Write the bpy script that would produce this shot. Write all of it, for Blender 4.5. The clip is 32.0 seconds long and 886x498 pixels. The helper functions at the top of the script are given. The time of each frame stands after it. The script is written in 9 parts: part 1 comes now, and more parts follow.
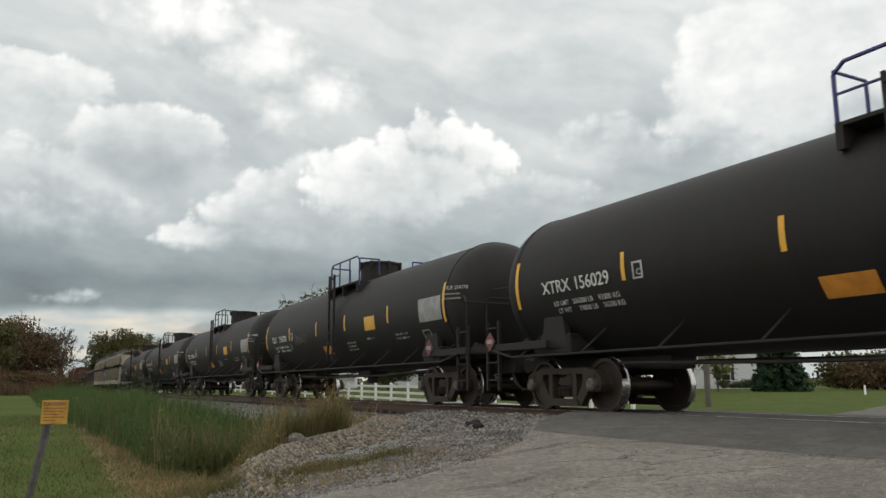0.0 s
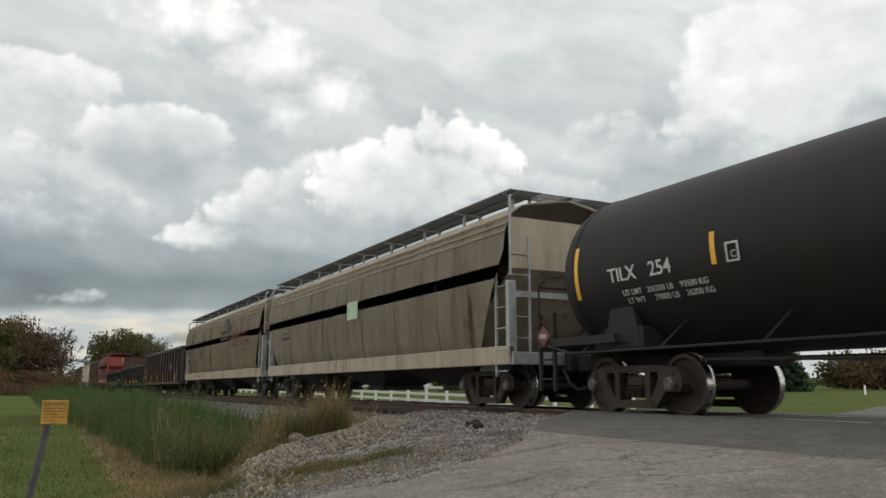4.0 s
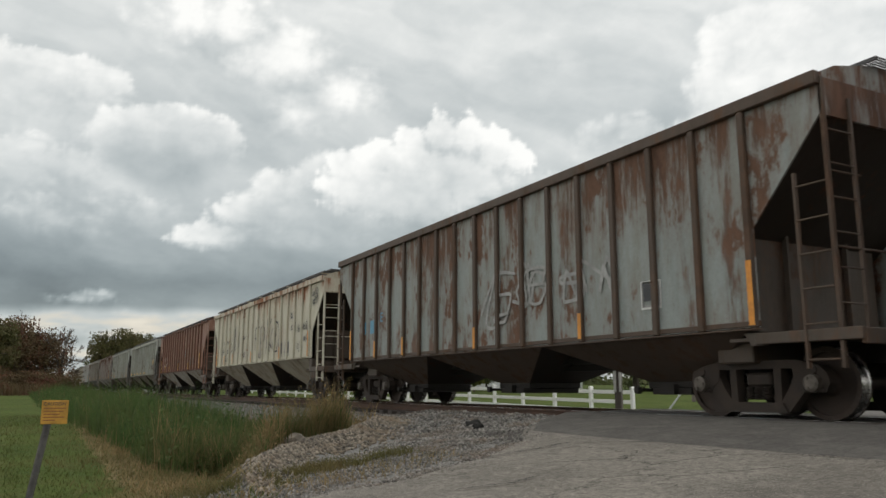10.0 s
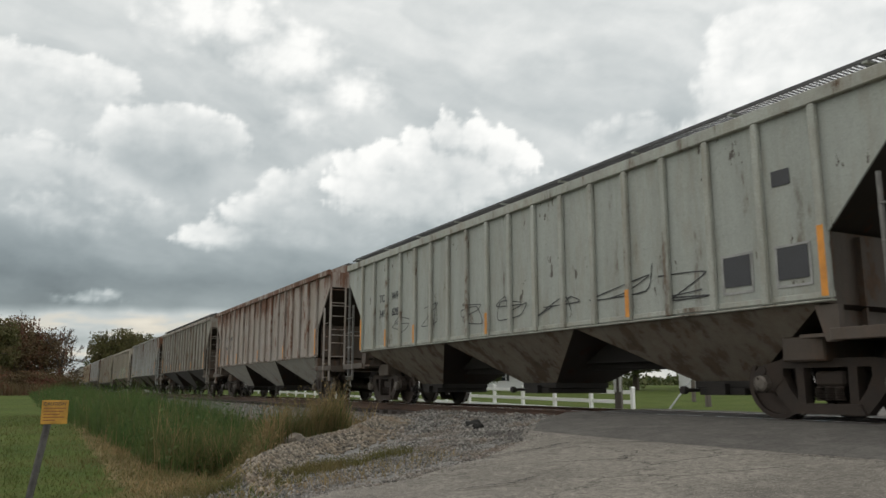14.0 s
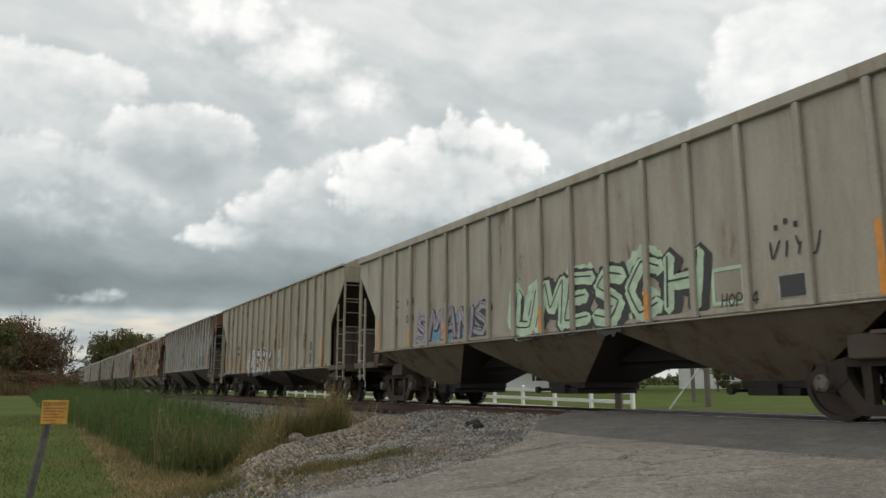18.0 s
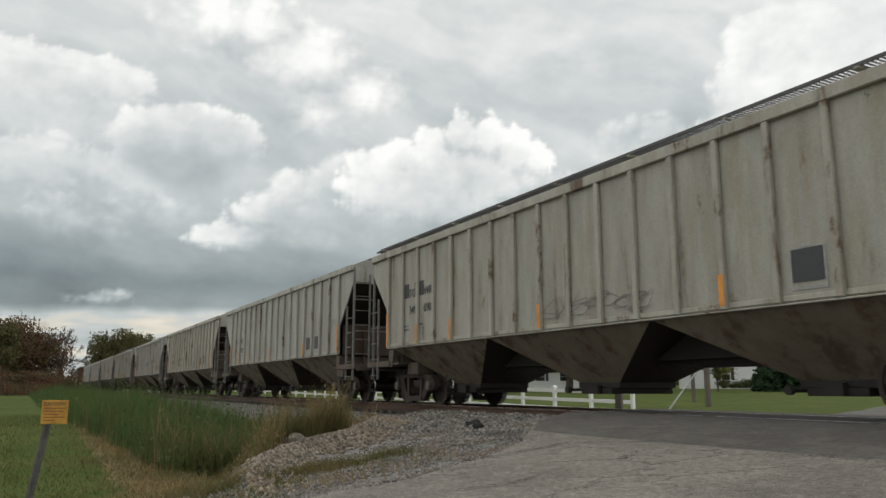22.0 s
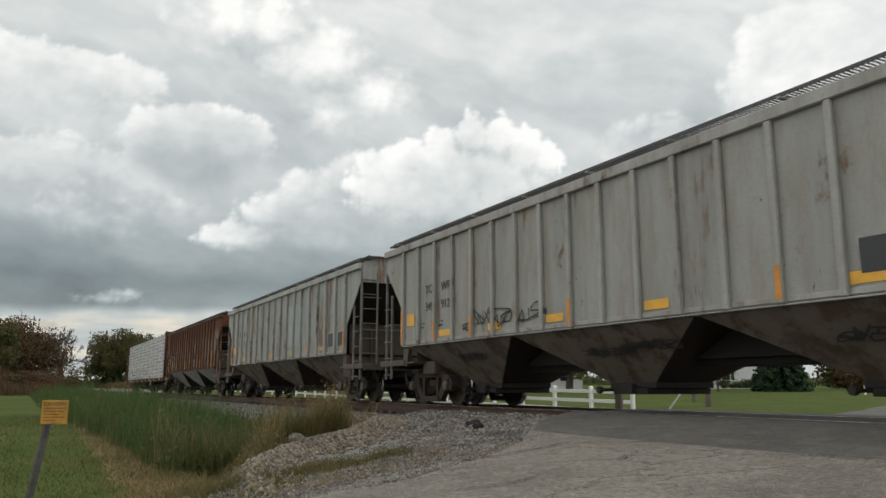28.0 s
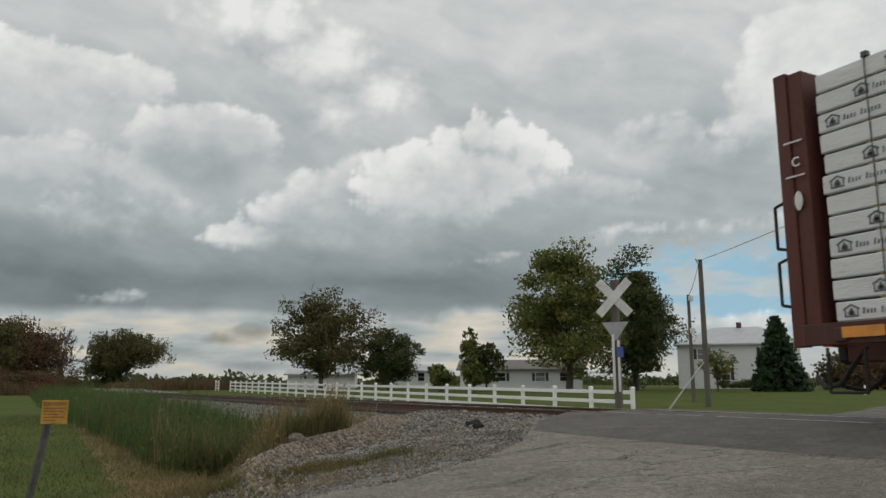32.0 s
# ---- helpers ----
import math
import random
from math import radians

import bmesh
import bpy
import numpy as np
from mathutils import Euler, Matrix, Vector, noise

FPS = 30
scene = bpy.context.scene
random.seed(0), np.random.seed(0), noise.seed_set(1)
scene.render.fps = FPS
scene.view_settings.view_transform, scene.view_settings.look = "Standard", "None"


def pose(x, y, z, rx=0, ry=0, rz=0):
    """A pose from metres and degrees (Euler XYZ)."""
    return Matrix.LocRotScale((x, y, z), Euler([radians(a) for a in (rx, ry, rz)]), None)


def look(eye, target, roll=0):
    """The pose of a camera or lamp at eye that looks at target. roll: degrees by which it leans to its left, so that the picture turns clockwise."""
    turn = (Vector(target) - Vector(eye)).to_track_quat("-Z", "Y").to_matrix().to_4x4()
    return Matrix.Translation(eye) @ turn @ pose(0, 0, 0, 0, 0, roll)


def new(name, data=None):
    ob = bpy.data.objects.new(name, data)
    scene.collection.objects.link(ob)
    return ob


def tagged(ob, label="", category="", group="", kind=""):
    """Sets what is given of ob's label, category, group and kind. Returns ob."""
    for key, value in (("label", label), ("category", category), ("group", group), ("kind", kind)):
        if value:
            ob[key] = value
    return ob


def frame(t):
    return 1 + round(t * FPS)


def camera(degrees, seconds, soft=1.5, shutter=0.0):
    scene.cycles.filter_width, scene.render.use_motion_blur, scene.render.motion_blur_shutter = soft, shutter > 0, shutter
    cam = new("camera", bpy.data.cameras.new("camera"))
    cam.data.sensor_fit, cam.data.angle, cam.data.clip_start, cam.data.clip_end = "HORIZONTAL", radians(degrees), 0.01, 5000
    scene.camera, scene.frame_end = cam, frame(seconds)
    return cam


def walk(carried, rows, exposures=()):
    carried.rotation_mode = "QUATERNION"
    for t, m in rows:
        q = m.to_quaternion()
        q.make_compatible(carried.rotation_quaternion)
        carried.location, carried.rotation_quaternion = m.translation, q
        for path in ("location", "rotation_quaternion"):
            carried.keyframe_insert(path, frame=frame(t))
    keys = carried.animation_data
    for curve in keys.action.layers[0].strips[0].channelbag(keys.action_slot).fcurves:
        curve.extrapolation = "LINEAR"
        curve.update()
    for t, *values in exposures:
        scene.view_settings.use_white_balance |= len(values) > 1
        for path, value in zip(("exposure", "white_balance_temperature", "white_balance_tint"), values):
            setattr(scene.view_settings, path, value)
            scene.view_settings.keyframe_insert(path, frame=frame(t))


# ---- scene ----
# World: the track runs along x with its centre at y = 0 and the rail tops at z = 0; the train rolls towards +x.
EYE = (0.0, -9.5, 0.40)
cam = camera(59.55, 32.0, soft=1.5, shutter=0.04)
AIM = pose(*EYE, 90 + 10.18, 0, 62.25)
walk(cam, [(0.0, AIM), (32.0, AIM)], exposures=[(0.0, -0.02), (3.5, -0.02), (6.0, -0.06), (12.0, -0.05), (29.8, -0.05), (31.0, -0.15), (31.6, -0.35), (32.0, -0.38)])
SPEED = 18.263

# ---- light ----
world = bpy.data.worlds.new("world")
scene.world = world
world.use_nodes = True
_n = world.node_tree.nodes
_sky = _n.new("ShaderNodeTexSky")
_sky.sky_type, _sky.sun_disc = "NISHITA", False
SUN_AZ, SUN_EL = radians(35), radians(50)
_sky.sun_elevation, _sky.sun_rotation = SUN_EL, SUN_AZ
_n["Background"].inputs["Strength"].default_value = 0.10
world.node_tree.links.new(_sky.outputs[0], _n["Background"].inputs["Color"])
sun = new("sun", bpy.data.lights.new("sun", "SUN"))
sun.data.energy, sun.data.angle, sun.data.color = 1.5, radians(20), (1.0, 0.96, 0.9)
_sd = Vector((math.sin(SUN_AZ) * math.cos(SUN_EL), math.cos(SUN_AZ) * math.cos(SUN_EL), math.sin(SUN_EL)))
sun.matrix_world = look(_sd * 60, (0, 0, 0))


# ---- materials ----
class Net:
    """Short hand for building a node material."""

    def __init__(self, name):
        self.m = bpy.data.materials.new(name)
        self.m.use_nodes = True
        self.t = self.m.node_tree
        self.b = self.t.nodes["Principled BSDF"]
        tc = self.t.nodes.new("ShaderNodeTexCoord")
        info = self.t.nodes.new("ShaderNodeObjectInfo")
        self.rnd = info.outputs["Random"]
        comb = self.t.nodes.new("ShaderNodeVectorMath")
        comb.operation = "MULTIPLY_ADD"
        self.t.links.new(info.outputs["Random"], comb.inputs[0])
        comb.inputs[1].default_value = (37.0, 53.0, 19.0)
        self.t.links.new(tc.outputs["Object"], comb.inputs[2])
        self.co = comb.outputs[0]

    def put(self, value, socket):
        if isinstance(value, (int, float, tuple)):
            socket.default_value = value if not isinstance(value, tuple) or len(value) != 3 or socket.type != "RGBA" else (*value, 1)
        else:
            self.t.links.new(value, socket)

    def noise(self, scale, detail=5, rough=0.6, stretch=None, off=0.0):
        n = self.t.nodes.new("ShaderNodeTexNoise")
        n.inputs["Scale"].default_value, n.inputs["Detail"].default_value, n.inputs["Roughness"].default_value = scale, detail, rough
        mp = self.t.nodes.new("ShaderNodeMapping")
        mp.inputs["Scale"].default_value = stretch or (1, 1, 1)
        mp.inputs["Location"].default_value = (off, off * 0.7, off * 0.3)
        self.t.links.new(self.co, mp.inputs[0])
        self.t.links.new(mp.outputs[0], n.inputs["Vector"])
        return n.outputs[0]

    def ramp(self, x, lo, hi, a=0.0, b=1.0):
        r = self.t.nodes.new("ShaderNodeMapRange")
        r.interpolation_type = "SMOOTHSTEP"
        for i, v in enumerate((x, lo, hi, a, b)):
            self.put(v, r.inputs[i])
        return r.outputs[0]

    def math(self, op, a, b=0.0):
        r = self.t.nodes.new("ShaderNodeMath")
        r.operation = op
        self.put(a, r.inputs[0])
        self.put(b, r.inputs[1])
        return r.outputs[0]

    def mix(self, fac, a, b, mode="MIX"):
        r = self.t.nodes.new("ShaderNodeMix")
        r.data_type, r.blend_type = "RGBA", mode
        self.put(fac, r.inputs[0])
        self.put(a, r.inputs[6])
        self.put(b, r.inputs[7])
        return r.outputs[2]

    def bump(self, height, strength=0.3, dist=0.01):
        r = self.t.nodes.new("ShaderNodeBump")
        r.inputs["Strength"].default_value, r.inputs["Distance"].default_value = strength, dist
        self.t.links.new(height, r.inputs["Height"])
        self.t.links.new(r.outputs[0], self.b.inputs["Normal"])

    def end(self, colour, rough=0.7, metal=0.0):
        self.put(colour, self.b.inputs["Base Color"])
        self.put(rough, self.b.inputs["Roughness"])
        self.put(metal, self.b.inputs["Metallic"])
        return self.m


def plain(name, colour, rough=0.7, metal=0.0, var=0.25, scale=3.0, bump=0.15, stretch=None):
    """A surface of one colour with mottling at two scales and a fine relief."""
    n = Net(name)
    big, fine = n.noise(scale, 4, 0.6, stretch), n.noise(scale * 14, 3, 0.6)
    c = n.mix(n.ramp(big, 0.3, 0.7), tuple(x * (1 - var) for x in colour), tuple(min(1, x * (1 + var)) for x in colour))
    c = n.mix(n.ramp(fine, 0.3, 0.7, 0, 0.35), c, tuple(x * 0.6 for x in colour))
    if bump:
        n.bump(fine, bump, 0.01)
    return n.end(c, n.ramp(big, 0.2, 0.8, max(0.05, rough - 0.12), min(1, rough + 0.12)), metal)


RUST = (0.115, 0.045, 0.022)


def paint(name, colour, rust=0.0, streak=0.0, dirt=0.35, rust_colour=RUST, chips=0.0, drip=0.0, drip_from=4.0, drip_to=2.0):
    """Weathered paint on steel: grime, runs of dirt down the side, rust breaking through in patches and runs."""
    n = Net(name)
    big = n.noise(1.25, 6, 0.66, (1.0, 1.0, 0.5))
    runs = n.noise(2.2, 5, 0.65, (1.0, 1.0, 0.13), 3.1)
    fine = n.noise(18, 3, 0.6)
    grain = n.noise(5.0, 6, 0.7, (1, 1, 0.5), 7.7)
    c = n.mix(n.ramp(runs, 0.42, 0.66, 0, dirt), colour, tuple(x * 0.45 + y for x, y in zip(colour, (0.012, 0.008, 0.0))))
    c = n.mix(n.ramp(big, 0.35, 0.75, 0, dirt * 0.8), c, tuple(x * 0.62 for x in colour))
    c = n.mix(n.ramp(fine, 0.45, 0.8, 0, 0.25), c, tuple(x * 0.5 for x in colour))
    # brown staining drawn downwards, and a fine speckle of grit
    stain = n.noise(3.0, 6, 0.72, (1.0, 1.0, 0.2), 6.2)
    c = n.mix(n.ramp(stain, 0.44, 0.68, 0, 0.2 + 0.7 * dirt), c, tuple(x * y for x, y in zip(colour, (0.66, 0.54, 0.42))))
    grit = n.noise(48, 3, 0.75, None, 2.9)
    c = n.mix(n.ramp(grit, 0.52, 0.70, 0, 0.45), c, tuple(min(1.0, x * 1.22) for x in colour))
    c = n.mix(n.ramp(grit, 0.46, 0.30, 0, 0.5), c, tuple(x * 0.6 for x in colour))
    # bands of older and newer paint from panel to panel, and chips down to dark primer
    c = n.mix(n.ramp(n.noise(1.0, 2, 0.5, (1.6, 0.0, 0.05), 1.7), 0.35, 0.65, 0, 0.16), c, tuple(x * 0.7 for x in colour))
    if chips:
        spot = n.math("ADD", n.math("MULTIPLY", n.noise(5.0, 5, 0.7, (1.0, 1.0, 0.38), 9.1), 0.7), n.math("MULTIPLY", n.noise(0.8, 3, 0.6, None, 4.4), 0.3))
        c = n.mix(n.ramp(spot, 0.695 - 0.08 * chips, 0.71 - 0.08 * chips, 0, 0.85), c, (0.060, 0.046, 0.037))
    r_col = n.mix(n.ramp(grain, 0.3, 0.7), rust_colour, tuple(x * 1.9 for x in rust_colour))
    rough = 0.62
    if rust or streak or drip:
        a = n.math("ADD", n.math("MULTIPLY", big, 0.62), n.math("MULTIPLY", grain, 0.38))
        m = n.ramp(a, 0.60 - 0.27 * rust, 0.67 - 0.27 * rust) if rust else 0.0
        if streak:
            s = n.math("ADD", n.math("MULTIPLY", runs, 0.72), n.math("MULTIPLY", grain, 0.28))
            s = n.ramp(s, 0.61 - 0.27 * streak, 0.71 - 0.27 * streak)
            m = n.math("MAXIMUM", m, n.math("MULTIPLY", s, 0.85))
        halo = n.ramp(a, 0.50 - 0.27 * rust, 0.66 - 0.27 * rust, 0, 0.55) if rust > 0.1 else 0.0
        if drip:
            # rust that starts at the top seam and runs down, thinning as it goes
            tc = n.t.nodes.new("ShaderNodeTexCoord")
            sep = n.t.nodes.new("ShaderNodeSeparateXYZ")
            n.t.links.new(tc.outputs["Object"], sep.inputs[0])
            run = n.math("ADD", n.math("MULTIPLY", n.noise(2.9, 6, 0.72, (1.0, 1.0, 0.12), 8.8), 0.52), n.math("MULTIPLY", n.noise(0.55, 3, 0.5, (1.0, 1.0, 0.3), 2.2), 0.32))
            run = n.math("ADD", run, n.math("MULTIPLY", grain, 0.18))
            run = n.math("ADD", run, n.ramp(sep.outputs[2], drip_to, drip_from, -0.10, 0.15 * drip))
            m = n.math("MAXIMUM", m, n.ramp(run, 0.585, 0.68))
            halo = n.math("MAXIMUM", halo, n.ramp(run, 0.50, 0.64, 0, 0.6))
        c = n.mix(halo, c, tuple(0.45 * x + 1.1 * y for x, y in zip(colour, rust_colour)))
        c = n.mix(m, c, r_col)
        rough = n.ramp(m, 0, 1, 0.6, 0.9)
    n.bump(grain, 0.15, 0.01)
    n.b.inputs["Specular IOR Level"].default_value = 0.28
    return n.end(c, rough)


M_tank = paint("black tank paint", (0.013, 0.012, 0.013), dirt=0.5)
M_tankhead = paint("dusty black tank paint", (0.016, 0.015, 0.015), dirt=0.5)
M_truck = plain("grimy cast steel", (0.036, 0.026, 0.020), 0.8, 0.2, 0.4, 4, 0.3)
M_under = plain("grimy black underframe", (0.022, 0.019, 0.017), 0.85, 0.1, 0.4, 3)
M_wheel = plain("brown wheel steel", (0.045, 0.032, 0.025), 0.7, 0.4, 0.3, 5)
M_tread = plain("polished wheel tread", (0.45, 0.44, 0.43), 0.25, 1.0, 0.1, 9, 0.0)
M_cap = plain("greasy bearing cap", (0.11, 0.095, 0.08), 0.5, 0.4, 0.4, 9)
M_galv = plain("galvanised steel", (0.36, 0.37, 0.37), 0.55, 0.5, 0.2, 6)
M_grate = plain("dull walkway grating", (0.10, 0.10, 0.10), 0.7, 0.5, 0.25, 6)
M_yel = plain("yellow reflective stripe", (0.72, 0.38, 0.03), 0.45, 0, 0.12, 5, 0.0)
M_org = plain("faded orange stripe", (0.60, 0.24, 0.03), 0.55, 0, 0.2, 5, 0.0)
M_white = plain("white lettering paint", (0.62, 0.62, 0.60), 0.6, 0, 0.18, 4, 0.0)
M_grey_l = plain("faded white lettering", (0.30, 0.30, 0.29), 0.7, 0, 0.25, 4, 0.0)
M_dark_l = plain("dark lettering paint", (0.035, 0.037, 0.042), 0.6, 0, 0.25, 4, 0.0)
M_red = plain("red placard", (0.45, 0.04, 0.03), 0.5, 0, 0.1, 5, 0.0)
M_blue = plain("blue railing paint", (0.03, 0.03, 0.16), 0.5, 0, 0.2, 5)
M_spray_k = plain("black spray paint", (0.03, 0.03, 0.032), 0.6, 0, 0.2, 5, 0.0)
M_spray_w = plain("white spray paint", (0.58, 0.58, 0.56), 0.6, 0, 0.15, 5, 0.0)
M_spray_b = plain("blue spray paint", (0.10, 0.28, 0.42), 0.6, 0, 0.2, 5, 0.0)
M_spray_r = plain("dull red spray paint", (0.33, 0.09, 0.05), 0.6, 0, 0.2, 5, 0.0)
M_dust = plain("dusty grey stencil patch", (0.17, 0.165, 0.15), 0.8, 0, 0.35, 6, 0.0)
M_cream_l = plain("yellowed lettering patch", (0.42, 0.36, 0.24), 0.7, 0, 0.3, 6, 0.0)
M_herald = plain("faded buff herald paint", (0.30, 0.21, 0.16), 0.7, 0, 0.35, 4, 0.0)
M_spray_v = plain("mauve grey spray paint", (0.30, 0.27, 0.31), 0.6, 0, 0.25, 5, 0.0)
M_spray_g = plain("pale green spray paint", (0.42, 0.55, 0.40), 0.6, 0, 0.2, 5, 0.0)
M_wood = plain("weathered pole wood", (0.11, 0.095, 0.08), 0.85, 0, 0.3, 2, 0.3, (6, 6, 0.5))
M_vinyl = plain("white vinyl fence", (0.78, 0.78, 0.78), 0.45, 0, 0.05, 2, 0.0)


# ---- mesh helpers ----
def bm_box(bm, x0, x1, y0, y1, z0, z1, bevel=0.0):
    r = bmesh.ops.create_cube(bm, size=1.0)
    for v in r["verts"]:
        v.co = Vector((x0 + (v.co.x + 0.5) * (x1 - x0), y0 + (v.co.y + 0.5) * (y1 - y0), z0 + (v.co.z + 0.5) * (z1 - z0)))
    if bevel:
        es = list({e for v in r["verts"] for e in v.link_edges})
        bmesh.ops.bevel(bm, geom=es, offset=bevel, segments=1, affect="EDGES")
    return r["verts"]


def bm_rod(bm, a, b, r, seg=6, r2=None):
    a, b = Vector(a), Vector(b)
    d = b - a
    m = Matrix.Translation((a + b) / 2) @ d.to_track_quat("Z", "Y").to_matrix().to_4x4()
    bmesh.ops.create_cone(bm, cap_ends=True, segments=seg, radius1=r, radius2=r if r2 is None else r2, depth=d.length, matrix=m)


def bm_path(bm, pts, r, seg=6):
    for a, b in zip(pts[:-1], pts[1:]):
        bm_rod(bm, a, b, r, seg)


def bm_prism(bm, outline, y0, y1):
    """An outline in x and z, as thick as y0 to y1."""
    a = [bm.verts.new((x, y0, z)) for x, z in outline]
    b = [bm.verts.new((x, y1, z)) for x, z in outline]
    bm.faces.new(a)
    bm.faces.new(b[::-1])
    for i in range(len(a)):
        j = (i + 1) % len(a)
        bm.faces.new((a[j], a[i], b[i], b[j]))


def bm_along(bm, outline, x0, x1):
    """An outline in y and z, as long as x0 to x1."""
    a = [bm.verts.new((x0, y, z)) for y, z in outline]
    b = [bm.verts.new((x1, y, z)) for y, z in outline]
    bm.faces.new(a[::-1])
    bm.faces.new(b)
    for i in range(len(a)):
        j = (i + 1) % len(a)
        bm.faces.new((a[i], a[j], b[j], b[i]))


def bm_lathe(bm, profile, axis="y", seg=24, at=(0, 0, 0)):
    """Profile of (along, radius) turned about an axis."""
    rings = []
    for s, r in profile:
        ring = []
        for k in range(seg):
            a = 2 * math.pi * k / seg
            c, d = r * math.cos(a), r * math.sin(a)
            p = {"x": (s, c, d), "y": (c, s, d), "z": (c, d, s)}[axis]
            ring.append(bm.verts.new(Vector(p) + Vector(at)))
        rings.append(ring)
    for p, q in zip(rings[:-1], rings[1:]):
        for k in range(seg):
            bm.faces.new((p[k], p[(k + 1) % seg], q[(k + 1) % seg], q[k]))
    bm.faces.new(rings[0][::-1])
    bm.faces.new(rings[-1])


def mesh_of(bm, name, smooth=False):
    bmesh.ops.recalc_face_normals(bm, faces=bm.faces[:])
    me = bpy.data.meshes.new(name)
    bm.to_mesh(me)
    bm.free()
    me.materials.append(None)
    if smooth:
        me.polygons.foreach_set("use_smooth", [True] * len(me.polygons))
        me.set_sharp_from_angle(angle=radians(38))
    return me


def piece(name, me, material, parent=None, m=None, label=""):
    """An object on a shared mesh, with a material of its own."""
    ob = new(name, me)
    ob.material_slots[0].link = "OBJECT"
    ob.material_slots[0].material = material
    if parent is not None:
        ob.parent = parent
    if m is not None:
        ob.matrix_basis = m
    if label:
        ob["label"] = label
    return ob


def part(name, bm, material, parent=None, label="", smooth=False):
    return piece(name, mesh_of(bm, name, smooth), material, parent, None, label)


def raw(name, verts, faces, material, smooth=False):
    me = bpy.data.meshes.new(name)
    verts = np.asarray(verts, dtype=np.float32)
    faces = np.asarray(faces, dtype=np.int32)
    k = faces.shape[1]
    me.vertices.add(len(verts))
    me.vertices.foreach_set("co", verts.ravel())
    me.loops.add(faces.size)
    me.loops.foreach_set("vertex_index", faces.ravel())
    me.polygons.add(len(faces))
    me.polygons.foreach_set("loop_start", np.arange(0, faces.size, k, dtype=np.int32))
    if smooth:
        me.polygons.foreach_set("use_smooth", np.ones(len(faces), dtype=bool))
    me.update(calc_edges=True)
    me.materials.append(material)
    return me


LETTERS = {}


def letters(text, height, fat=0.012):
    """A flat mesh of writing, standing in the x-z plane and facing -y, its lower left corner at the origin."""
    k = (text, height, fat)
    if k not in LETTERS:
        cu = bpy.data.curves.new("writing", "FONT")
        cu.body, cu.size, cu.extrude, cu.offset = text, height * 1.38, 0.002, fat * height
        ob = bpy.data.objects.new("writing", cu)
        scene.collection.objects.link(ob)
        me = bpy.data.meshes.new_from_object(ob.evaluated_get(bpy.context.evaluated_depsgraph_get()))
        bpy.data.objects.remove(ob)
        me.transform(Matrix.Rotation(radians(90), 4, "X"))
        me.materials.clear()
        me.materials.append(None)
        LETTERS[k] = me
    return LETTERS[k]


def plate_mesh(w, h, t=0.006, frame_w=0.0):
    bm = bmesh.new()
    if frame_w:
        f = frame_w
        for x0, x1, z0, z1 in ((-w / 2, w / 2, -h / 2, -h / 2 + f), (-w / 2, w / 2, h / 2 - f, h / 2),
                               (-w / 2, -w / 2 + f, -h / 2 + f, h / 2 - f), (w / 2 - f, w / 2, -h / 2 + f, h / 2 - f)):
            bm_box(bm, x0, x1, -t, 0, z0, z1)
    else:
        bm_box(bm, -w / 2, w / 2, -t, 0, -h / 2, h / 2)
    return mesh_of(bm, "plate")


def vnoise(x, y, seed):
    """Smooth value noise of arrays x and y."""
    tab = np.random.RandomState(seed).rand(256, 256)
    xi, yi = np.floor(x).astype(int), np.floor(y).astype(int)
    fx, fy = x - xi, y - yi
    fx, fy = fx * fx * (3 - 2 * fx), fy * fy * (3 - 2 * fy)
    a, b = tab[xi % 256, yi % 256], tab[(xi + 1) % 256, yi % 256]
    c, d = tab[xi % 256, (yi + 1) % 256], tab[(xi + 1) % 256, (yi + 1) % 256]
    return (a * (1 - fx) + b * fx) * (1 - fy) + (c * (1 - fx) + d * fx) * fy


def fbm(x, y, seed, octaves=5, gain=0.5):
    s, a, t = np.zeros_like(x), 1.0, 0.0
    for k in range(octaves):
        s += a * vnoise(x * 2 ** k + 17 * k, y * 2 ** k + 31 * k, seed + k)
        t += a
        a *= gain
    return s / t


def sstep(lo, hi, x):
    q = np.clip((x - lo) / (hi - lo), 0, 1)
    return q * q * (3 - 2 * q)


# ---- sky: a drifting layer of cloud, far beyond everything ----
def billow(x, y, seed, octaves=5, gain=0.55):
    """Noise of rounded lumps with creases between, about zero."""
    s, a, t = np.zeros_like(x), 1.0, 0.0
    for k in range(octaves):
        s += a * np.abs(2 * vnoise(x * 2 ** k + 17 * k, y * 2 ** k + 31 * k, seed + k) - 1)
        t += a
        a *= gain
    return s / t - 0.45


